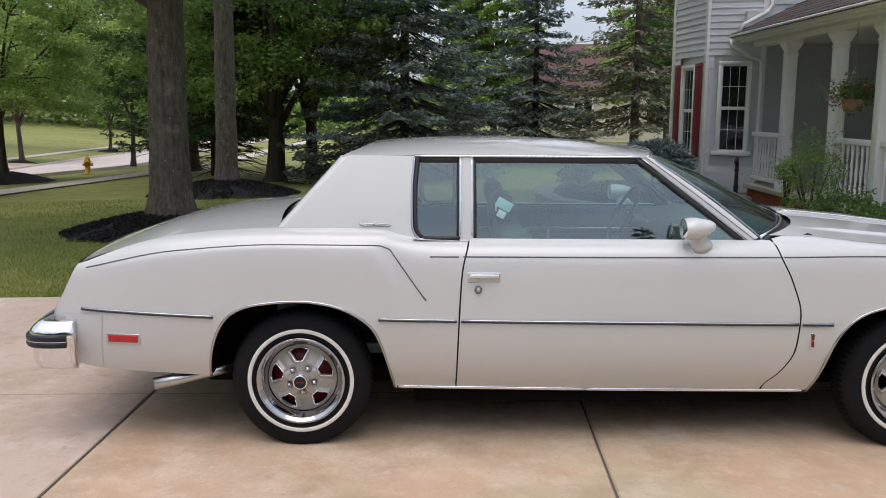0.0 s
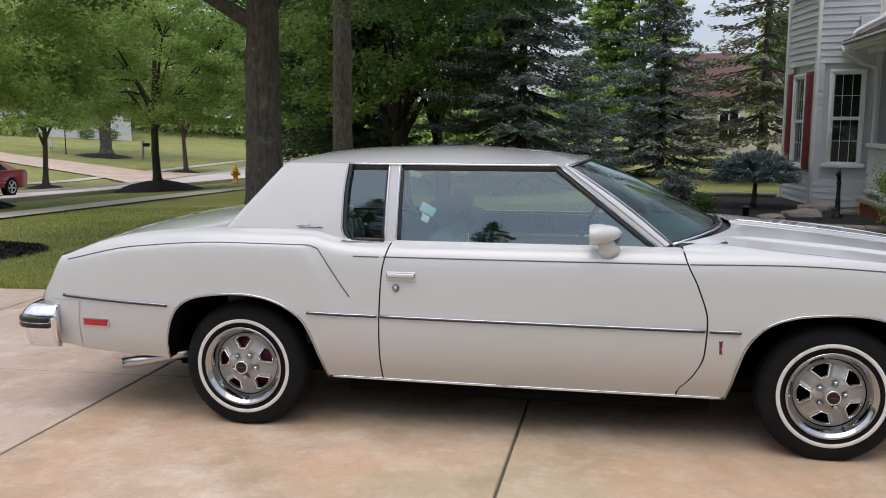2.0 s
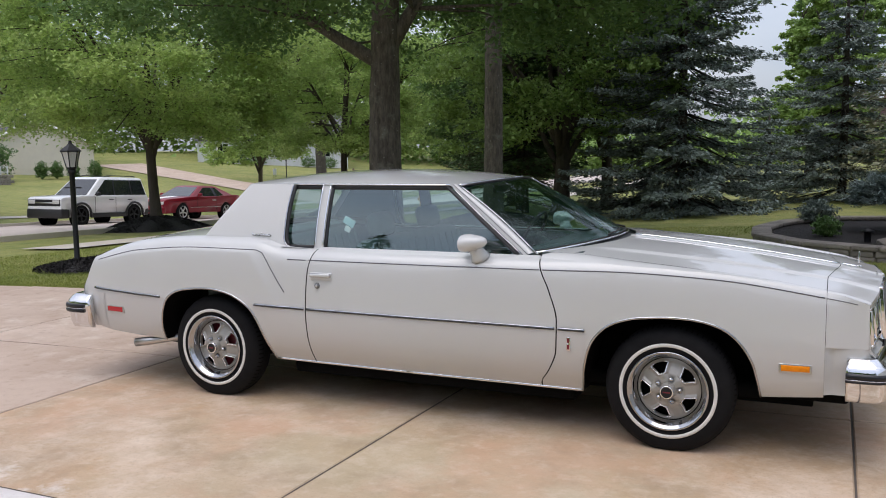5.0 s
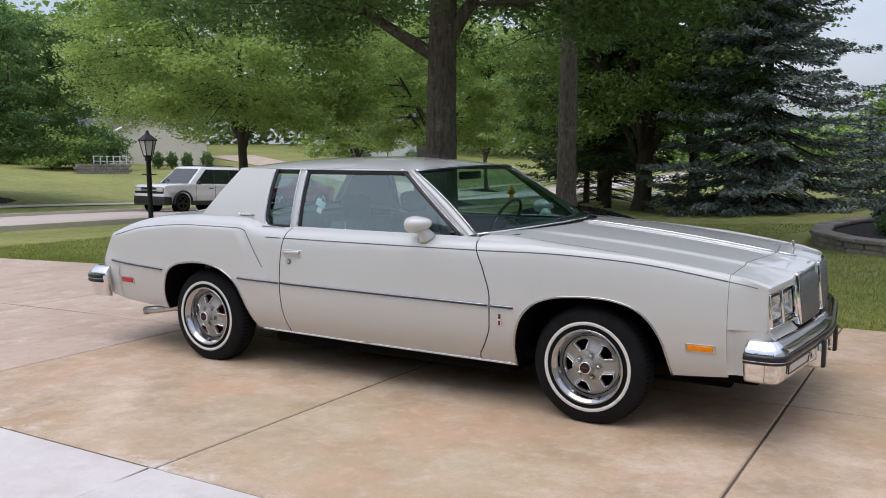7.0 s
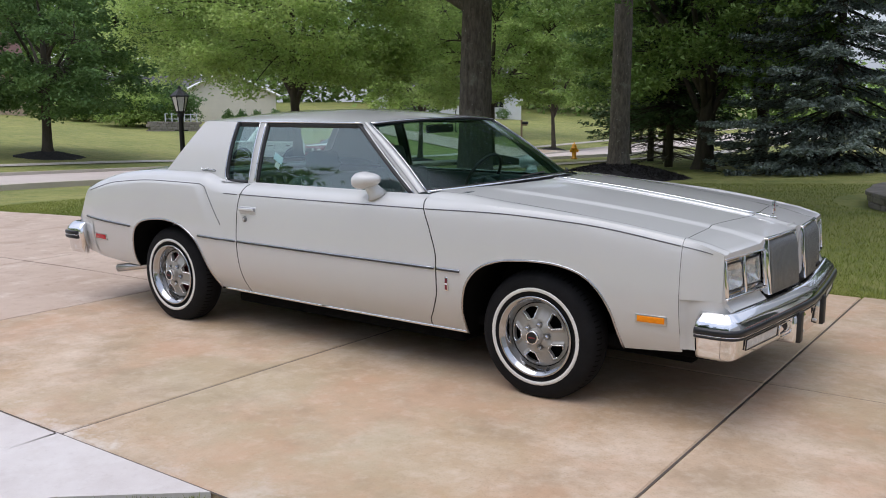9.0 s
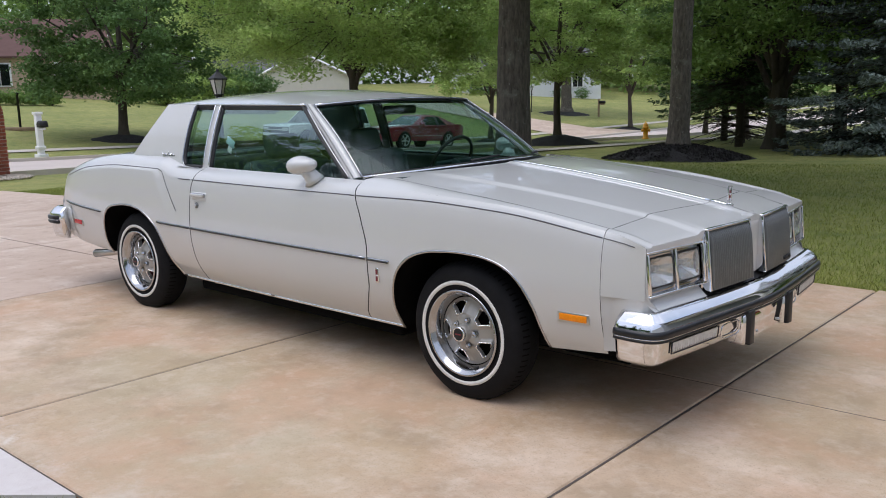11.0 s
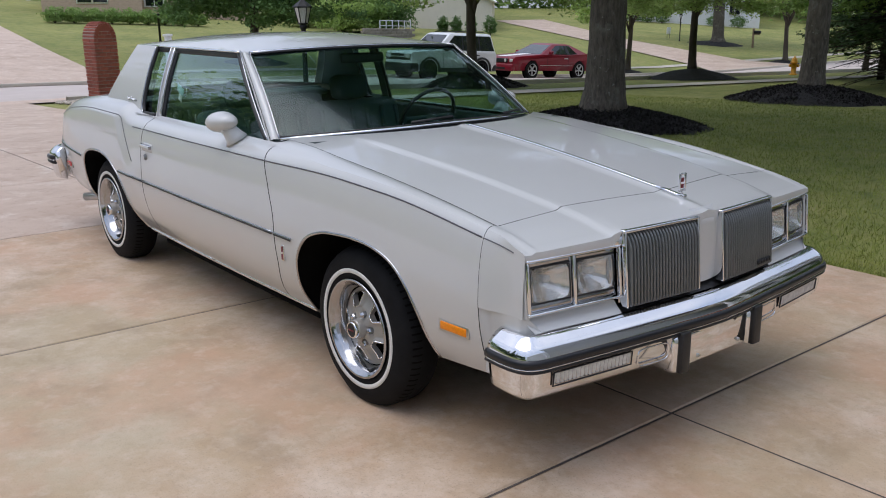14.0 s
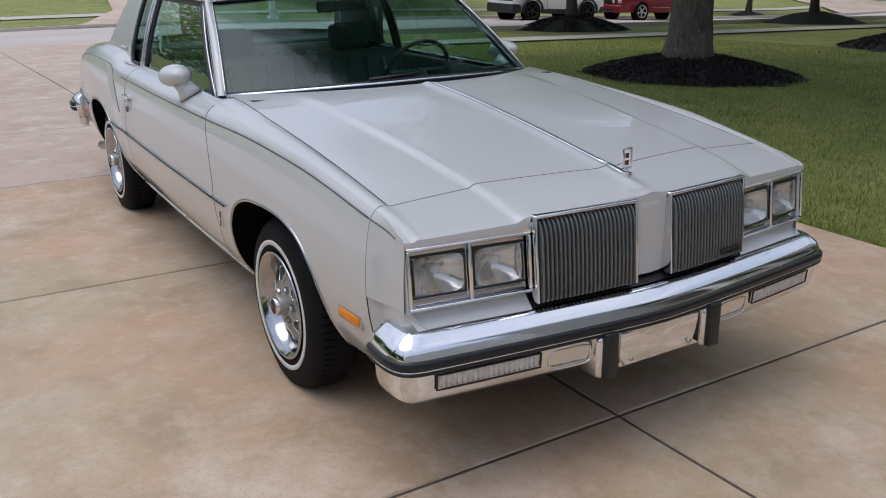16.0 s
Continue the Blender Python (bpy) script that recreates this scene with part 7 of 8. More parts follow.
core = [(-bw / 2 + .012, 0), (bw / 2 - .012, 0), (bw / 2 - .012, 1.16)] + [((bw / 2 - .012) * math.cos(a), 1.16 + (bw / 2 - .012) * math.sin(a)) for a in np.linspace(0.2, math.pi - .2, 12)] + [(-bw / 2 + .012, 1.16)]
part("mortar_core", prism(bmesh.new(), core, 0, -.30, .30), "mortar", bp, smooth=False)
bme = bmesh.new()
box(bme, -.093, .093, -.012, .026, -.028, .028, .004)
brick_src = part("brick", bme, "brick", bp, smooth=False)
bricks = [brick_src]


def lay(m):
    global bricks
    if len(bricks) == 1 and not bricks[0].get("laid"):
        ob = bricks[0]
    else:
        ob = new("brick", brick_src.data)
        ob.parent = bp
        bricks.append(ob)
    ob["laid"] = 1
    ob.matrix_basis = m


for c in range(20):
    zz = .035 + c * .068
    half = bw / 2 if zz < 1.16 else math.sqrt(max(0.0, (bw / 2) ** 2 - (zz - 1.16) ** 2)) - .13
    for face in range(4):
        if face in (1, 3):
            w_ = half * 2
            k = max(1, round(w_ / .205))
            if half < .04:
                continue
            step = w_ / k
            cuts = [-half + step * i for i in range(k + 1)] if c % 2 else [-half] + [-half + step * (i + .5) for i in range(k)] + [half]
            for y0, y1 in zip(cuts, cuts[1:]):
                yy = (y0 + y1) / 2
                sc = (y1 - y0 - .012) / .186
                sx = 1 if face == 1 else -1
                m = Matrix.Translation((sx * .29, yy, zz)) @ Matrix.Rotation(radians(90 if face == 1 else -90), 4, 'Z') @ Matrix.Rotation(radians(180), 4, 'Z') @ Matrix.Diagonal((sc, 1, 1, 1))
                lay(m)
        elif zz < 1.16:
            sy = -1 if face == 0 else 1
            for i in range(3):
                xx = -.30 + .60 * (i + .5) / 3 + (.02 if c % 2 else -.02)
                m = Matrix.Translation((xx, sy * (bw / 2 - .02), zz)) @ Matrix.Rotation(0 if sy > 0 else math.pi, 4, 'Z')
                lay(m)
for k in range(15):
    a = math.pi * (k + .5) / 15
    for xx in (-.2, 0, .2):
        m = Matrix.Translation((xx, (bw / 2 - .02) * math.cos(a), 1.16 + (bw / 2 - .02) * math.sin(a))) @ Matrix.Rotation(a - math.pi / 2, 4, 'X')
        lay(m)
# the ring of bricks on edge round each arched end
for sx in (-1, 1):
    for k in range(13):
        a = math.pi * (k + .5) / 13
        ex, ey = Vector((0, math.cos(a), math.sin(a))), Vector((sx, 0, 0))
        m = Matrix.Identity(4)
        for col, vec in enumerate((ex * .58, ey, ex.cross(ey) * 1.02)):
            for row in range(3):
                m[row][col] = vec[row]
        lay(Matrix.Translation((sx * .29, .242 * math.cos(a), 1.16 + .242 * math.sin(a))) @ m)

# pale pebbles round the pillar's foot
rng = np.random.default_rng(31)
bm = bmesh.new()
for k in range(800):
    a, q = rng.uniform(0, 6.283), math.sqrt(rng.uniform(0, 1))
    px, py = -13.75 + .95 * q * math.cos(a), 3.55 + .85 * q * math.sin(a)
    pr_ = rng.uniform(.018, .045)
    mm = Matrix.Translation((px, py, ground_z(px, py) + .05 * (1 - q))) @ Matrix.Rotation(rng.uniform(0, 3), 4, 'Z') @ Matrix.Diagonal((pr_ * 1.3, pr_, pr_ * .7, 1))
    put(bm, [(1, 0, 0), (-1, 0, 0), (0, 1, 0), (0, -1, 0), (0, 0, 1), (0, 0, -1)], [(0, 2, 4), (2, 1, 4), (1, 3, 4), (3, 0, 4), (2, 0, 5), (1, 2, 5), (3, 1, 5), (0, 3, 5)], mm)
tagged(part("pebbles", bm, "pebble"), "pale tan pebbles round a brick pillar", "pebbles", kind="stuff")

# white post mailbox
wm = empty("mailbox", (-23.4, 9.0, ground_z(-23.4, 9.0)))
tagged(wm, "dark mailbox on a white turned post beside the road", "mailbox")
part("post", boxes((-.16, .16, -.16, .16, 0, .14), (-.09, .09, -.09, .09, .14, 1.48), (-.125, .125, -.125, .125, .30, .40), (-.125, .125, -.125, .125, 1.40, 1.48), bev=.012), "white", wm)
part("arm", boxes((0, .42, -.04, .04, .92, .99), bev=.008), "white", wm)
part("box", prism(bmesh.new(), [(-.09, 1.0), (.09, 1.0), (.09, 1.12)] + [(.09 * math.cos(a), 1.12 + .09 * math.sin(a)) for a in np.linspace(.3, 2.84, 8)] + [(-.09, 1.12)], 0, .06, .50), "iron", wm)
for mx, my in ((-31.0, 55.0),):
    wm2 = empty("mailbox", (mx, my, ground_z(mx, my)))
    tagged(wm2, "black mailbox on a natural wood post", "mailbox")
    part("post", boxes((-.06, .06, -.06, .06, 0, 1.35), (-.05, .5, -.05, .05, .90, 1.0), bev=.01), "wood", wm2)
    part("box", prism(bmesh.new(), [(-.09, 1.0), (.09, 1.0), (.09, 1.12)] + [(.09 * math.cos(a), 1.12 + .09 * math.sin(a)) for a in np.linspace(.3, 2.84, 8)] + [(-.09, 1.12)], 0, .06, .55), "iron", wm2)
yp = empty("yard_post", (-33.0, 12.5, ground_z(-33.0, 12.5)))
tagged(yp, "slim black post standing on a far lawn", "post")
part("pole", lathe(bmesh.new(), [(.05, -.1), (.05, 1.5), (.075, 1.5), (.075, 1.56), (0, 1.58)], 10), "iron", yp)
ed = part("timber_edging", box(bmesh.new(), -.95, .95, -.07, .07, -.03, .12, .02), "wood")
ed.location = (-33.15, 12.35, ground_z(-33.15, 12.35))
ed.rotation_euler = (0, 0, math.atan2(.71, 1.38))
tagged(ed, "weathered timber lying on a far lawn", "timber")
sg = empty("yard_sign", (-38.0, 54.5, ground_z(-38.0, 54.5)))
tagged(sg, "small white yard sign on the far lawn", "sign")
part("panel", boxes((-.02, .02, -.22, .22, .35, .85), bev=.004), "white", sg)
for y in (-.14, .14):
    part("stake", boxes((-.01, .01, y - .01, y + .01, 0, .36)), "iron", sg, smooth=False)
lamp_post(-36.2, 53.5, 2.0)


# parked vehicles, nose towards -y
def vehicle(name, label, x, y, side, wb, r, w, cabin, panes, paint, trim, rimmat, narrow):
    """side: (y, z) outline from nose to tail; cabin: (base z, roof z, base front and rear y, roof front and rear y, half widths)."""
    root = empty(name, (x, y, 0))
    root.location.z = (ground_z(x, y - wb / 2) + ground_z(x, y + wb / 2)) / 2 + .01
    root.rotation_euler = (math.atan2(ground_z(x, y + wb / 2) - ground_z(x, y - wb / 2), wb), 0, 0)
    tagged(root, label, "car")
    f0, f1 = side[0][0], side[-1][0]
    low = []
    for c in (-wb / 2, wb / 2):
        low += [(c + (r + .06) * math.cos(a), .30 + (r + .06) * math.sin(a)) for a in np.linspace(math.pi, 0, 13)]
    bm = bmesh.new()
    outline = [(f0 + .05, .28)] + low + [(f1 - .05, .30)] + side[::-1]
    prism(bm, outline, 0, -w, w)
    rims = [e for e in bm.edges if abs(e.verts[0].co.x - e.verts[1].co.x) < .001 and min(e.verts[0].co.z, e.verts[1].co.z) > .62]
    bmesh.ops.bevel(bm, geom=rims, offset=.085, segments=4, profile=.5, affect='EDGES', clamp_overlap=True)
    for v in bm.verts:
        k = sstep(f0 + .75, f0, v.co.y) * narrow + sstep(f1 - .6, f1, v.co.y) * narrow * .6
        v.co.x *= 1 - k - .035 * sstep(.75, .25, v.co.z)
    part("body", bm, paint, root)
    zb, H, a0, a1, t0, t1, wi, wt = cabin
    cab = bmesh.new()
    put(cab, [(-wi, a0, zb), (wi, a0, zb), (wi, a1, zb), (-wi, a1, zb), (-wt, t0, H - .05), (wt, t0, H - .05), (wt, t1, H - .05), (-wt, t1, H - .05), (-wt + .12, t0 + .12, H), (wt - .12, t0 + .12, H), (wt - .12, t1 - .12, H - .01), (-wt + .12, t1 - .12, H - .01)],
        [(0, 1, 5, 4), (1, 2, 6, 5), (2, 3, 7, 6), (3, 0, 4, 7), (4, 5, 9, 8), (5, 6, 10, 9), (6, 7, 11, 10), (7, 4, 8, 11), (8, 9, 10, 11)])
    bmesh.ops.bevel(cab, geom=cab.edges[:], offset=.03, segments=2, profile=.5, affect='EDGES', clamp_overlap=True)
    bmesh.ops.recalc_face_normals(cab, faces=cab.faces[:])
    part("roof", cab, paint, root)

    def flat_pane(q, nm="window", mt="carglass"):
        n = (Vector(q[1]) - Vector(q[0])).cross(Vector(q[3]) - Vector(q[0])).normalized()
        part(nm, put(bmesh.new(), [Vector(p) + n * .010 for p in q] + [Vector(p) - n * .006 for p in q], [(0, 1, 2, 3), (0, 4, 5, 1), (1, 5, 6, 2), (2, 6, 7, 3), (3, 7, 4, 0)]), mt, root, smooth=False)

    def on_screen(s, k):
        return (s * lerp(wi, wt, k), lerp(a0, t0, k), lerp(zb, H - .05, k))

    def on_tail(s, k):
        return (s * lerp(wi, wt, k), lerp(a1, t1, k), lerp(zb, H - .05, k))
    flat_pane([on_screen(-.90, .06), on_screen(.90, .06), on_screen(.88, .93), on_screen(-.88, .93)], "windscreen")
    flat_pane([on_tail(.85, .10), on_tail(-.85, .10), on_tail(-.85, .88), on_tail(.85, .88)], "rear_window")
    for s in (-1, 1):
        for b0, b1, c0, c1 in panes:
            k0, k1 = .06, .90
            q = [(s * lerp(wi, wt, k0), b0, lerp(zb, H - .05, k0)), (s * lerp(wi, wt, k0), b1, lerp(zb, H - .05, k0)), (s * lerp(wi, wt, k1), c1, lerp(zb, H - .05, k1)), (s * lerp(wi, wt, k1), c0, lerp(zb, H - .05, k1))]
            flat_pane(q if s > 0 else [q[1], q[0], q[3], q[2]], "side_window")
        # black uprights between the panes
        for pa, pb in zip(panes, panes[1:]):
            q = [(s * (lerp(wi, wt, k0) + .001), pa[1] - .01, lerp(zb, H - .05, k0)), (s * (lerp(wi, wt, k0) + .001), pb[0] + .01, lerp(zb, H - .05, k0)), (s * (lerp(wi, wt, k1) + .001), pb[2] + .01, lerp(zb, H - .05, k1)), (s * (lerp(wi, wt, k1) + .001), pa[3] - .01, lerp(zb, H - .05, k1))]
            flat_pane(q if s > 0 else [q[1], q[0], q[3], q[2]], "window_pillar", "rubber")
        for c in (-wb / 2, wb / 2):
            if trim:
                ar = bmesh.new()
                pts = [(s * (w - .015), c + (r + .085) * math.cos(a), .34 + (r + .085) * math.sin(a)) for a in np.linspace(math.pi + .1, -.1, 15)]
                tube(ar, pts, .05, 6)
                part("arch_cladding", ar, trim, root)
            well = bmesh.new()
            lathe(well, [(0, -.12), (r + .055, -.12), (r + .055, -.02)], 20, Matrix.Translation((s * (w - .08), c, .30)) @ Matrix.Rotation(radians(90 * s), 4, 'Y'))
            part("wheel_well", well, "dark", root)
            m = Matrix.Translation((s * (w - .01), c, r - .01)) @ Matrix.Rotation(radians(90 * s), 4, 'Y')
            wh = part("wheel", lathe(bmesh.new(), [(r * .62, -.2), (r - .02, -.2), (r, -.17), (r, -.03), (r - .03, 0), (r * .70, .0), (r * .66, -.02)], 28, m), "tyre", root)
            part("rim", lathe(bmesh.new(), [(r * .68, -.01), (r * .62, -.03), (r * .60, -.06), (0, -.06)], 24, m), "dark", wh)
            part("rim_lip", lathe(bmesh.new(), [(r * .70, -.012), (r * .69, .0), (r * .64, -.004), (r * .62, -.03)], 24, m), rimmat, wh)
            part("hub", lathe(bmesh.new(), [(0, -.008), (r * .13, -.010), (r * .16, -.05)], 14, m), rimmat, wh)
            for k in range(5):
                mm = m @ Matrix.Rotation(2 * math.pi * k / 5, 4, 'Z')
                part("spoke", box(bmesh.new(), 0, r * .64, -.026, .026, -.05, -.015, .008, mm), rimmat, wh)
        part("mirror", box(bmesh.new(), s * (w + .04) - .09, s * (w + .04) + .09, a0 + .38, a0 + .50, zb + .02, zb + .16, .03), trim or paint, root)
        for hy in ((.02, .98) if trim else (.42,)):
            part("door_handle", box(bmesh.new(), s * w - .02, s * w + .022, hy, hy + .20, zb - .15, zb - .115, .008), trim or "satin", root)
        for dy in ((a0 + .33, a0 + 1.36) if trim else (a0 + .30, a0 + 1.50)):
            part("door_line", boxes((s * w - .003, s * w + .003, dy, dy + .010, .40, zb - .02)), "gap", root, smooth=False)
    return root


suv = vehicle("parked_suv", "white compact SUV with black lower cladding parked at the kerb", -20.95, 18.55, [(-2.17, .34), (-2.21, .62), (-2.20, .96), (-2.08, 1.03), (-.92, 1.10), (2.06, 1.08), (2.14, .98), (2.16, .50)], 2.67, .375, .93,
              (1.05, 1.78, -1.02, 2.09, -.24, 1.92, .86, .72), ((-.66, .345, -.02, .355), (.385, 1.235, .395, 1.215), (1.275, 2.02, 1.255, 1.87)), "suv_white", "rubber", "iron", .10)
for y0, y1, z0, z1 in ((-2.24, -1.84, .26, .60), (1.82, 2.18, .28, .56)):
    part("bumper_cladding", boxes((-.87, .87, y0, y1, z0, z1), bev=.05), "rubber", suv)
for s in (-1, 1):
    part("sill_cladding", boxes((s * .90 - .05, s * .90 + .05, -.90, .90, .26, .43), bev=.03), "rubber", suv)
    part("headlamp", boxes((s * .60 - .17, s * .60 + .17, -2.24, -2.12, .78, .92), bev=.02), "clear_lens", suv)
    bm = bmesh.new()
    tube(bm, [(s * .64, .10, 1.80), (s * .64, .20, 1.83), (s * .64, 1.55, 1.82), (s * .64, 1.65, 1.79)], .018, 6)
    part("roof_rail", bm, "iron", suv)
part("grille", boxes((-.80, .80, -2.225, -2.13, .70, .94), bev=.02), "iron", suv)
part("grille_bar", boxes((-.43, .43, -2.24, -2.16, .80, .85), bev=.01), "satin", suv)
suv.scale = (.93, .93, .93)

pony = vehicle("parked_coupe", "red sports coupe with a white hood stripe parked at the kerb", -21.1, 23.9, [(-2.30, .34), (-2.37, .55), (-2.33, .76), (-2.22, .83), (-.72, .95), (.6, .93), (1.35, .98), (2.0, 1.00), (2.26, .985), (2.37, .86), (2.34, .42)], 2.72, .345, .935,
               (.92, 1.385, -.85, 2.10, -.02, 1.0, .85, .62), ((-.46, .66, .14, .62), (.80, 1.30, .74, .90)), "car_red", None, "satin", .12)
part("bumper", boxes((-.82, .82, -2.42, -2.2, .27, .56), bev=.07), "car_red", pony)
part("lower_grille", boxes((-.45, .45, -2.43, -2.36, .33, .42), bev=.02), "iron", pony)
part("grille", boxes((-.52, .52, -2.385, -2.27, .585, .75), bev=.02), "iron", pony)
for s in (-1, 1):
    part("fog_lamp", lathe(bmesh.new(), [(0, .02), (.06, .015), (.07, 0)], 16, Matrix.Translation((s * .40, -2.385, .67)) @ Matrix.Rotation(radians(90), 4, 'X')), "clear_lens", pony)
    part("headlamp", boxes((s * .70 - .10, s * .70 + .10, -2.36, -2.22, .60, .74), bev=.03), "clear_lens", pony)
part("hood_stripe", put(bmesh.new(), [(-.26, -2.22, .836), (.26, -2.22, .836), (.26, -.82, .950), (-.26, -.82, .950)], [(0, 1, 2, 3)]), "white", pony)
part("roof_stripe", boxes((-.26, .26, .15, .74, 1.364, 1.38)), "white", pony, smooth=False)
for s in (-1, 1):
    part("side_trim", boxes((s * .938 - .004, s * .938 + .004, -.95, .95, .50, .515)), "satin", pony, smooth=False)


# houses across the street and beyond
def far_house(x, y, rz, W, D, H, rise, wallmat, roofmat, label, windows=(), arch=None, gable_front=True):
    root = empty("house", (x, y, ground_z(x, y) - .1), rz)
    tagged(root, label, "house")
    bm = bmesh.new()
    if gable_front:
        prism(bm, [(-W / 2, -.9), (W / 2, -.9), (W / 2, H), (0, H + rise), (-W / 2, H)], 1, 0, D)
    else:
        prism(bm, [(0, -.9), (D, -.9), (D, H), (D / 2, H + rise), (0, H)], 0, -W / 2, W / 2)
    part("wall", bm, wallmat, root, smooth=False)
    rf = bmesh.new()
    o = .35
    if gable_front:
        k = rise / (W / 2)
        for s in (-1, 1):
            put(rf, [(0, -o, H + rise + .12), (s * (W / 2 + o), -o, H - k * o + .12), (s * (W / 2 + o), D + o, H - k * o + .12), (0, D + o, H + rise + .12), (0, -o, H + rise), (s * (W / 2 + o), -o, H - k * o), (s * (W / 2 + o), D + o, H - k * o), (0, D + o, H + rise)], [(0, 1, 2, 3), (4, 7, 6, 5), (0, 4, 5, 1), (1, 5, 6, 2)])
    else:
        k = rise / (D / 2)
        for a, b in ((-o, D / 2), (D + o, D / 2)):
            put(rf, [(-W / 2 - o, a, H - k * o + .12), (W / 2 + o, a, H - k * o + .12), (W / 2 + o, b, H + rise + .12), (-W / 2 - o, b, H + rise + .12), (-W / 2 - o, a, H - k * o), (W / 2 + o, a, H - k * o), (W / 2 + o, b, H + rise), (-W / 2 - o, b, H + rise)], [(0, 1, 2, 3), (4, 7, 6, 5), (0, 4, 5, 1)])
    bmesh.ops.recalc_face_normals(rf, faces=rf.faces[:])
    part("roof", rf, roofmat, root, smooth=False)
    tr = bmesh.new()
    if gable_front:
        k = rise / (W / 2)
        for s in (-1, 1):
            tube(tr, [(0, -o - .02, H + rise + .02), (s * (W / 2 + o), -o - .02, H - k * o + .02)], .09, 4)
    part("bargeboard", tr, "white", root, smooth=False) if gable_front else tr.free()
    if wallmat in ("cream", "housewhite", "siding"):
        st = bmesh.new()
        z = .3
        while z < H:
            box(st, -W / 2, W / 2, -.02, .0, z, z + .02)
            z += .2
        so = part("siding_relief", st, wallmat, root, smooth=False)
        so["kind"] = "stuff"
    for wx, z0, ww, hh in windows:
        fr = part("window", boxes((wx - ww / 2 - .1, wx + ww / 2 + .1, -.06, .01, z0 - .1, z0 + hh + .1), bev=.01), "white", root)
        for k in (-1, 1):
            part("pane", boxes((wx + k * ww / 4 - ww / 4 + .03, wx + k * ww / 4 + ww / 4 - .03, -.075, -.05, z0, z0 + hh)), "pane", fr, smooth=False)
    if arch:
        wx, z0, ww, hh = arch
        fr = bmesh.new()
        pts = [(wx - ww / 2, z0), (wx + ww / 2, z0), (wx + ww / 2, z0 + hh)] + [(wx + ww / 2 * math.cos(a), z0 + hh + ww / 2 * math.sin(a)) for a in np.linspace(.2, math.pi - .2, 10)] + [(wx - ww / 2, z0 + hh)]
        prism(fr, pts, 1, -.06, .01)
        aw = part("window", fr, "white", root, "tall arched window")
        for k in (-1, 1):
            part("pane", boxes((wx + k * ww / 4 - ww / 4 + .08, wx + k * ww / 4 + ww / 4 - .06, -.08, -.05, z0 + .1, z0 + hh)), "pane", aw, smooth=False)
        ap = bmesh.new()
        prism(ap, [(wx + (ww / 2 - .12) * math.cos(a), z0 + hh + .08 + (ww / 2 - .12) * math.sin(a)) for a in np.linspace(0, math.pi, 10)], 1, -.08, -.05)
        part("pane", ap, "pane", aw, smooth=False)
    return root


far_house(-49.0, 41.2, 47, 7.4, 11, 2.2, 1.8, "cream", "greyroof", "cream sided single-storey house with a gable")
far_house(-54.8, 37.1, 47, 9.0, 9, 2.0, 1.2, "cream", "greyroof", "cream sided house wing with dark windows", windows=((2.5, .9, .9, 1.3), (-2.0, .9, .9, 1.3)), gable_front=False)
far_house(-48.9, 70.1, 34, 15, 9, 2.8, 2.5, "housewhite", "greyroof", "white sided house behind trees across the street", windows=((-5, .9, 1.0, 1.4), (-1.0, .9, 1.0, 1.4), (5.2, .9, 1.0, 1.4)), gable_front=False)
far_house(-54.0, 16.5, 70, 6.0, 9, 3.6, 2.8, "housebrick", "redroof", "tan brick house with a gable and arched window", arch=(0, .8, 1.9, 1.9))
far_house(-56.0, 24.0, 70, 9.0, 9, 2.9, 2.6, "housebrick", "redroof", "tan brick house wing with windows", windows=((-2.5, .9, 1.2, 1.4), (1.5, .9, 1.2, 1.4)), gable_front=False)
far_house(12.6, 45.0, -8, 14, 10, 3.1, 2.6, "cream", "redroof", "cream house with a tall red-brown roof behind the spruces", windows=((-4, .9, 1.0, 1.5), (0, .9, 1.0, 1.5)), gable_front=False)
for k, (sx, sy) in enumerate(((-46.2, 38.9), (-45.9, 39.9), (-45.5, 41.0), (-44.4, 41.9))):
    shrub(sx, sy, ground_z(sx, sy), .40 if k < 3 else .5, .55 if k < 3 else .62, 2600, .10, "leaf_dark", "clipped round green shrub by a far house", 20 + k)

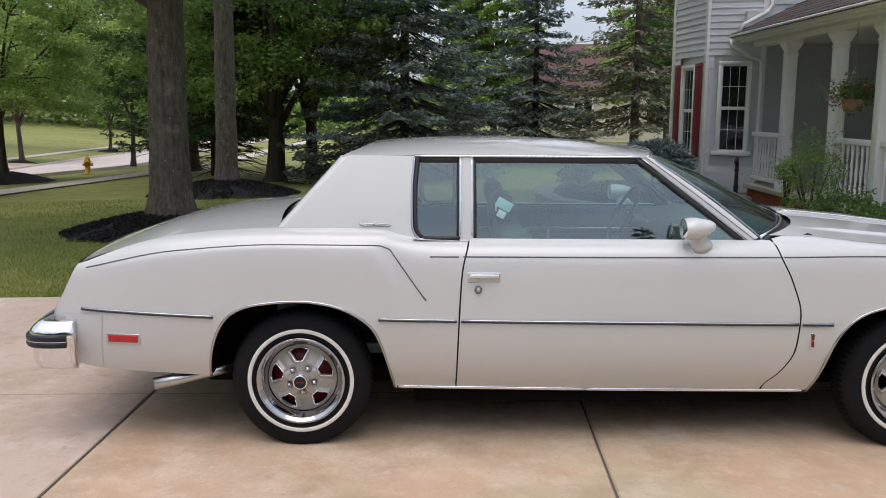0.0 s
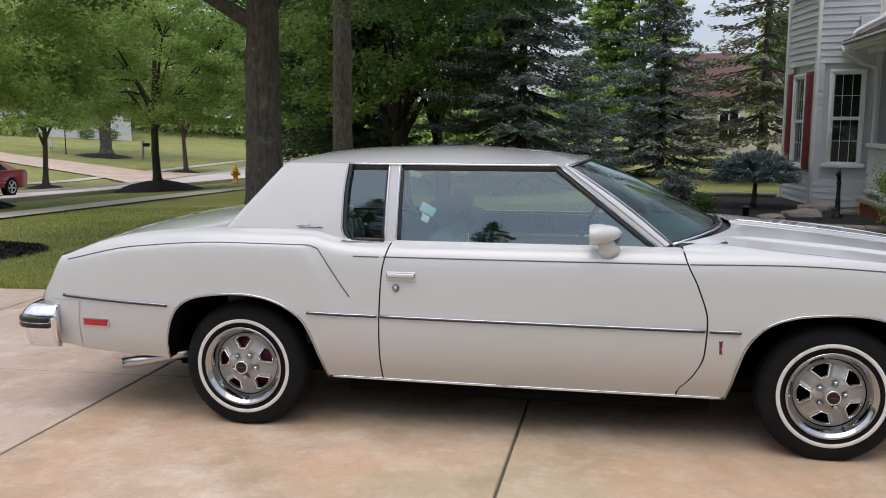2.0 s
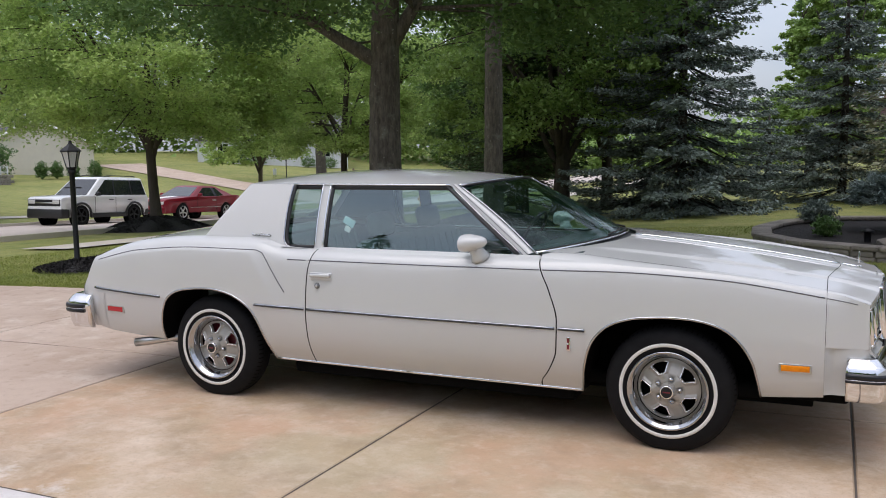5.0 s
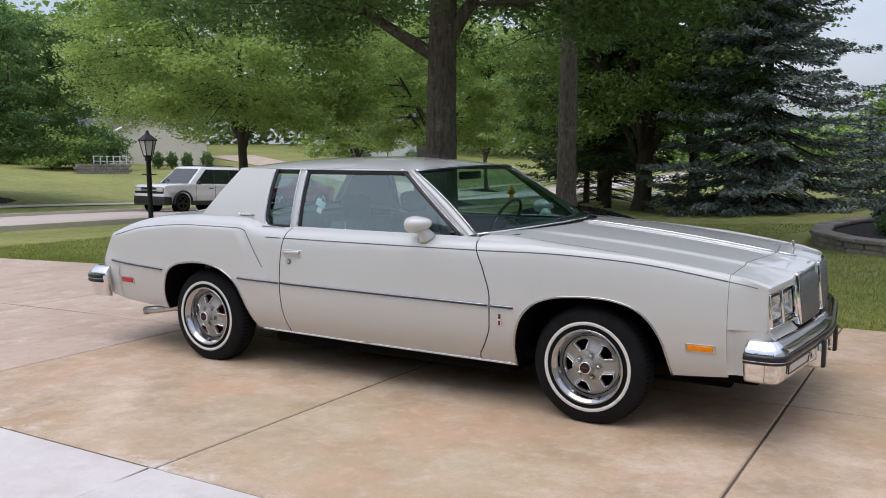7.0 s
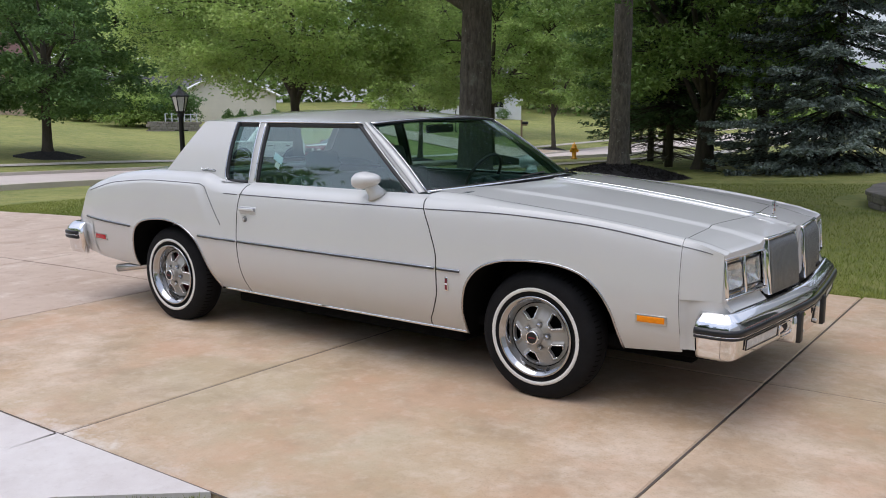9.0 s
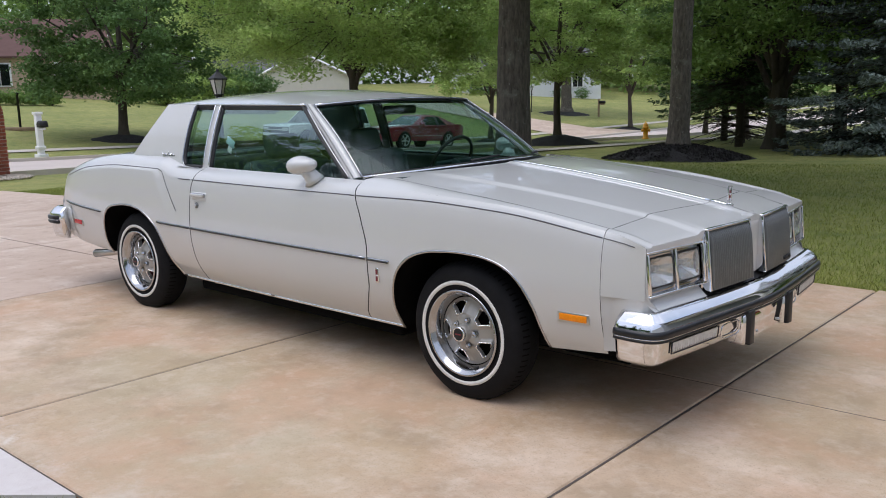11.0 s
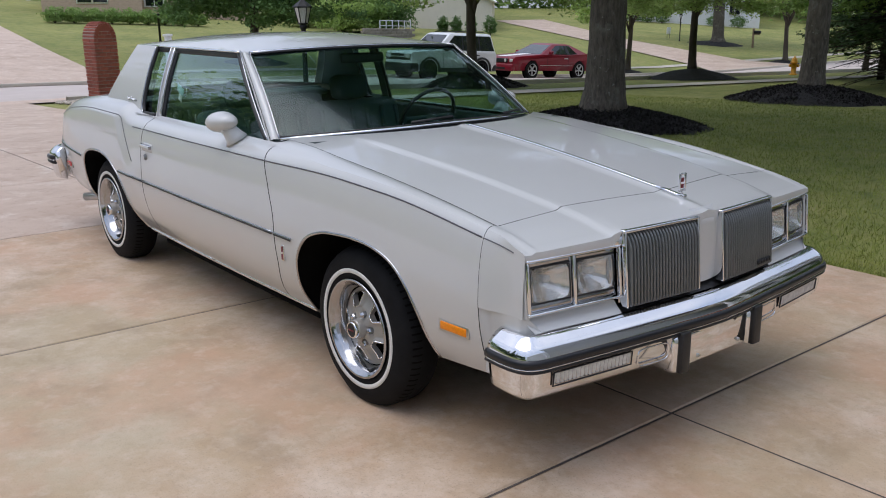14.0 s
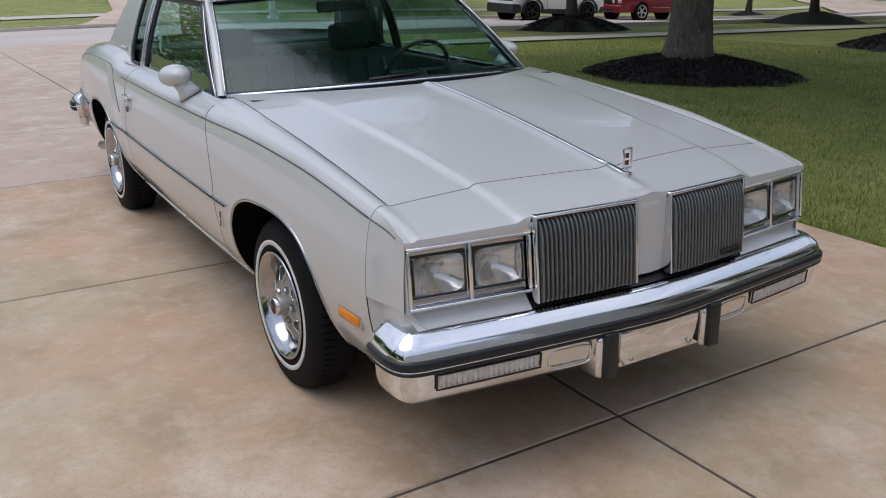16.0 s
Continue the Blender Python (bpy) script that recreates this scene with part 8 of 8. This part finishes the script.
for k, (sx, sy, sr, sm) in enumerate(((-50.5, 30.1, 1.5, "leaf_bright"), (-51.8, 32.3, 1.7, "leaf_bright"), (-52.1, 34.6, 1.5, "leaf_dark"), (-52.6, 36.6, 1.6, "leaf_dark"), (-46.4, 32.2, 1.1, "leaf"), (-46.8, 34.4, 1.2, "leaf_dark"), (-46.0, 30.2, 1.2, "leaf_bright"))):
    shrub(sx, sy, ground_z(sx, sy), sr * (1 if k < 4 else 1.5), sr * (.62 if k < 4 else 1.15), 3600 if k < 4 else 6500, .2, sm, "loose leafy shrub beside a far house", 40 + k)

for k in range(9):
    sy = 12.3 + k * 1.05
    shrub(-47.6, sy, ground_z(-47.6, sy), .62, .40, 1800, .12, "leaf", "clipped green shrub in a row before a brick house", 60 + k)

for k in (-5.2, -4.0, -2.8, -1.4, 3.4, 5.6):
    hx, hy = -48.2 + .83 * k, 69.1 + .56 * k
    shrub(hx, hy, ground_z(hx, hy), .75, .55, 900, .14, "leaf_dark", "rounded dark green shrub before a white house", 70 + int(k * 10))

# low stone wall and white railing before the far house
gw = empty("garden_wall")
tagged(gw, "low tan stone retaining wall before a far house", "garden wall")
rnd = random.Random(17)
A_, B_ = Vector((-42.9, 29.6, 0)), Vector((-42.9, 33.6, 0))
for c in range(4):
    s_ = .12 * (c % 2)
    while s_ < 3.9:
        w_ = rnd.uniform(.3, .55)
        p = A_.lerp(B_, s_ / 4.0)
        z = ground_z(p.x, p.y) - .12 + .17 * c
        part("stone", box(bmesh.new(), p.x - .15, p.x + .15, p.y + .005, p.y + w_ - .01, z, z + .165, .015), "stone", gw)
        s_ += w_
rl = empty("railing")
tagged(rl, "white railing beside a far house", "railing")
for k in range(6):
    yy = 31.5 + k * .5
    z = ground_z(-43.6, yy)
    part("post", boxes((-43.63, -43.57, yy - .03, yy + .03, z - .05, z + 1.05), bev=.004), "siding", rl)
for zz in (.35, .68, 1.0):
    bm = bmesh.new()
    tube(bm, [(-43.6, 31.5, ground_z(-43.6, 31.5) + zz), (-43.6, 34.0, ground_z(-43.6, 34.0) + zz)], .025, 5)
    part("rail", bm, "siding", rl)
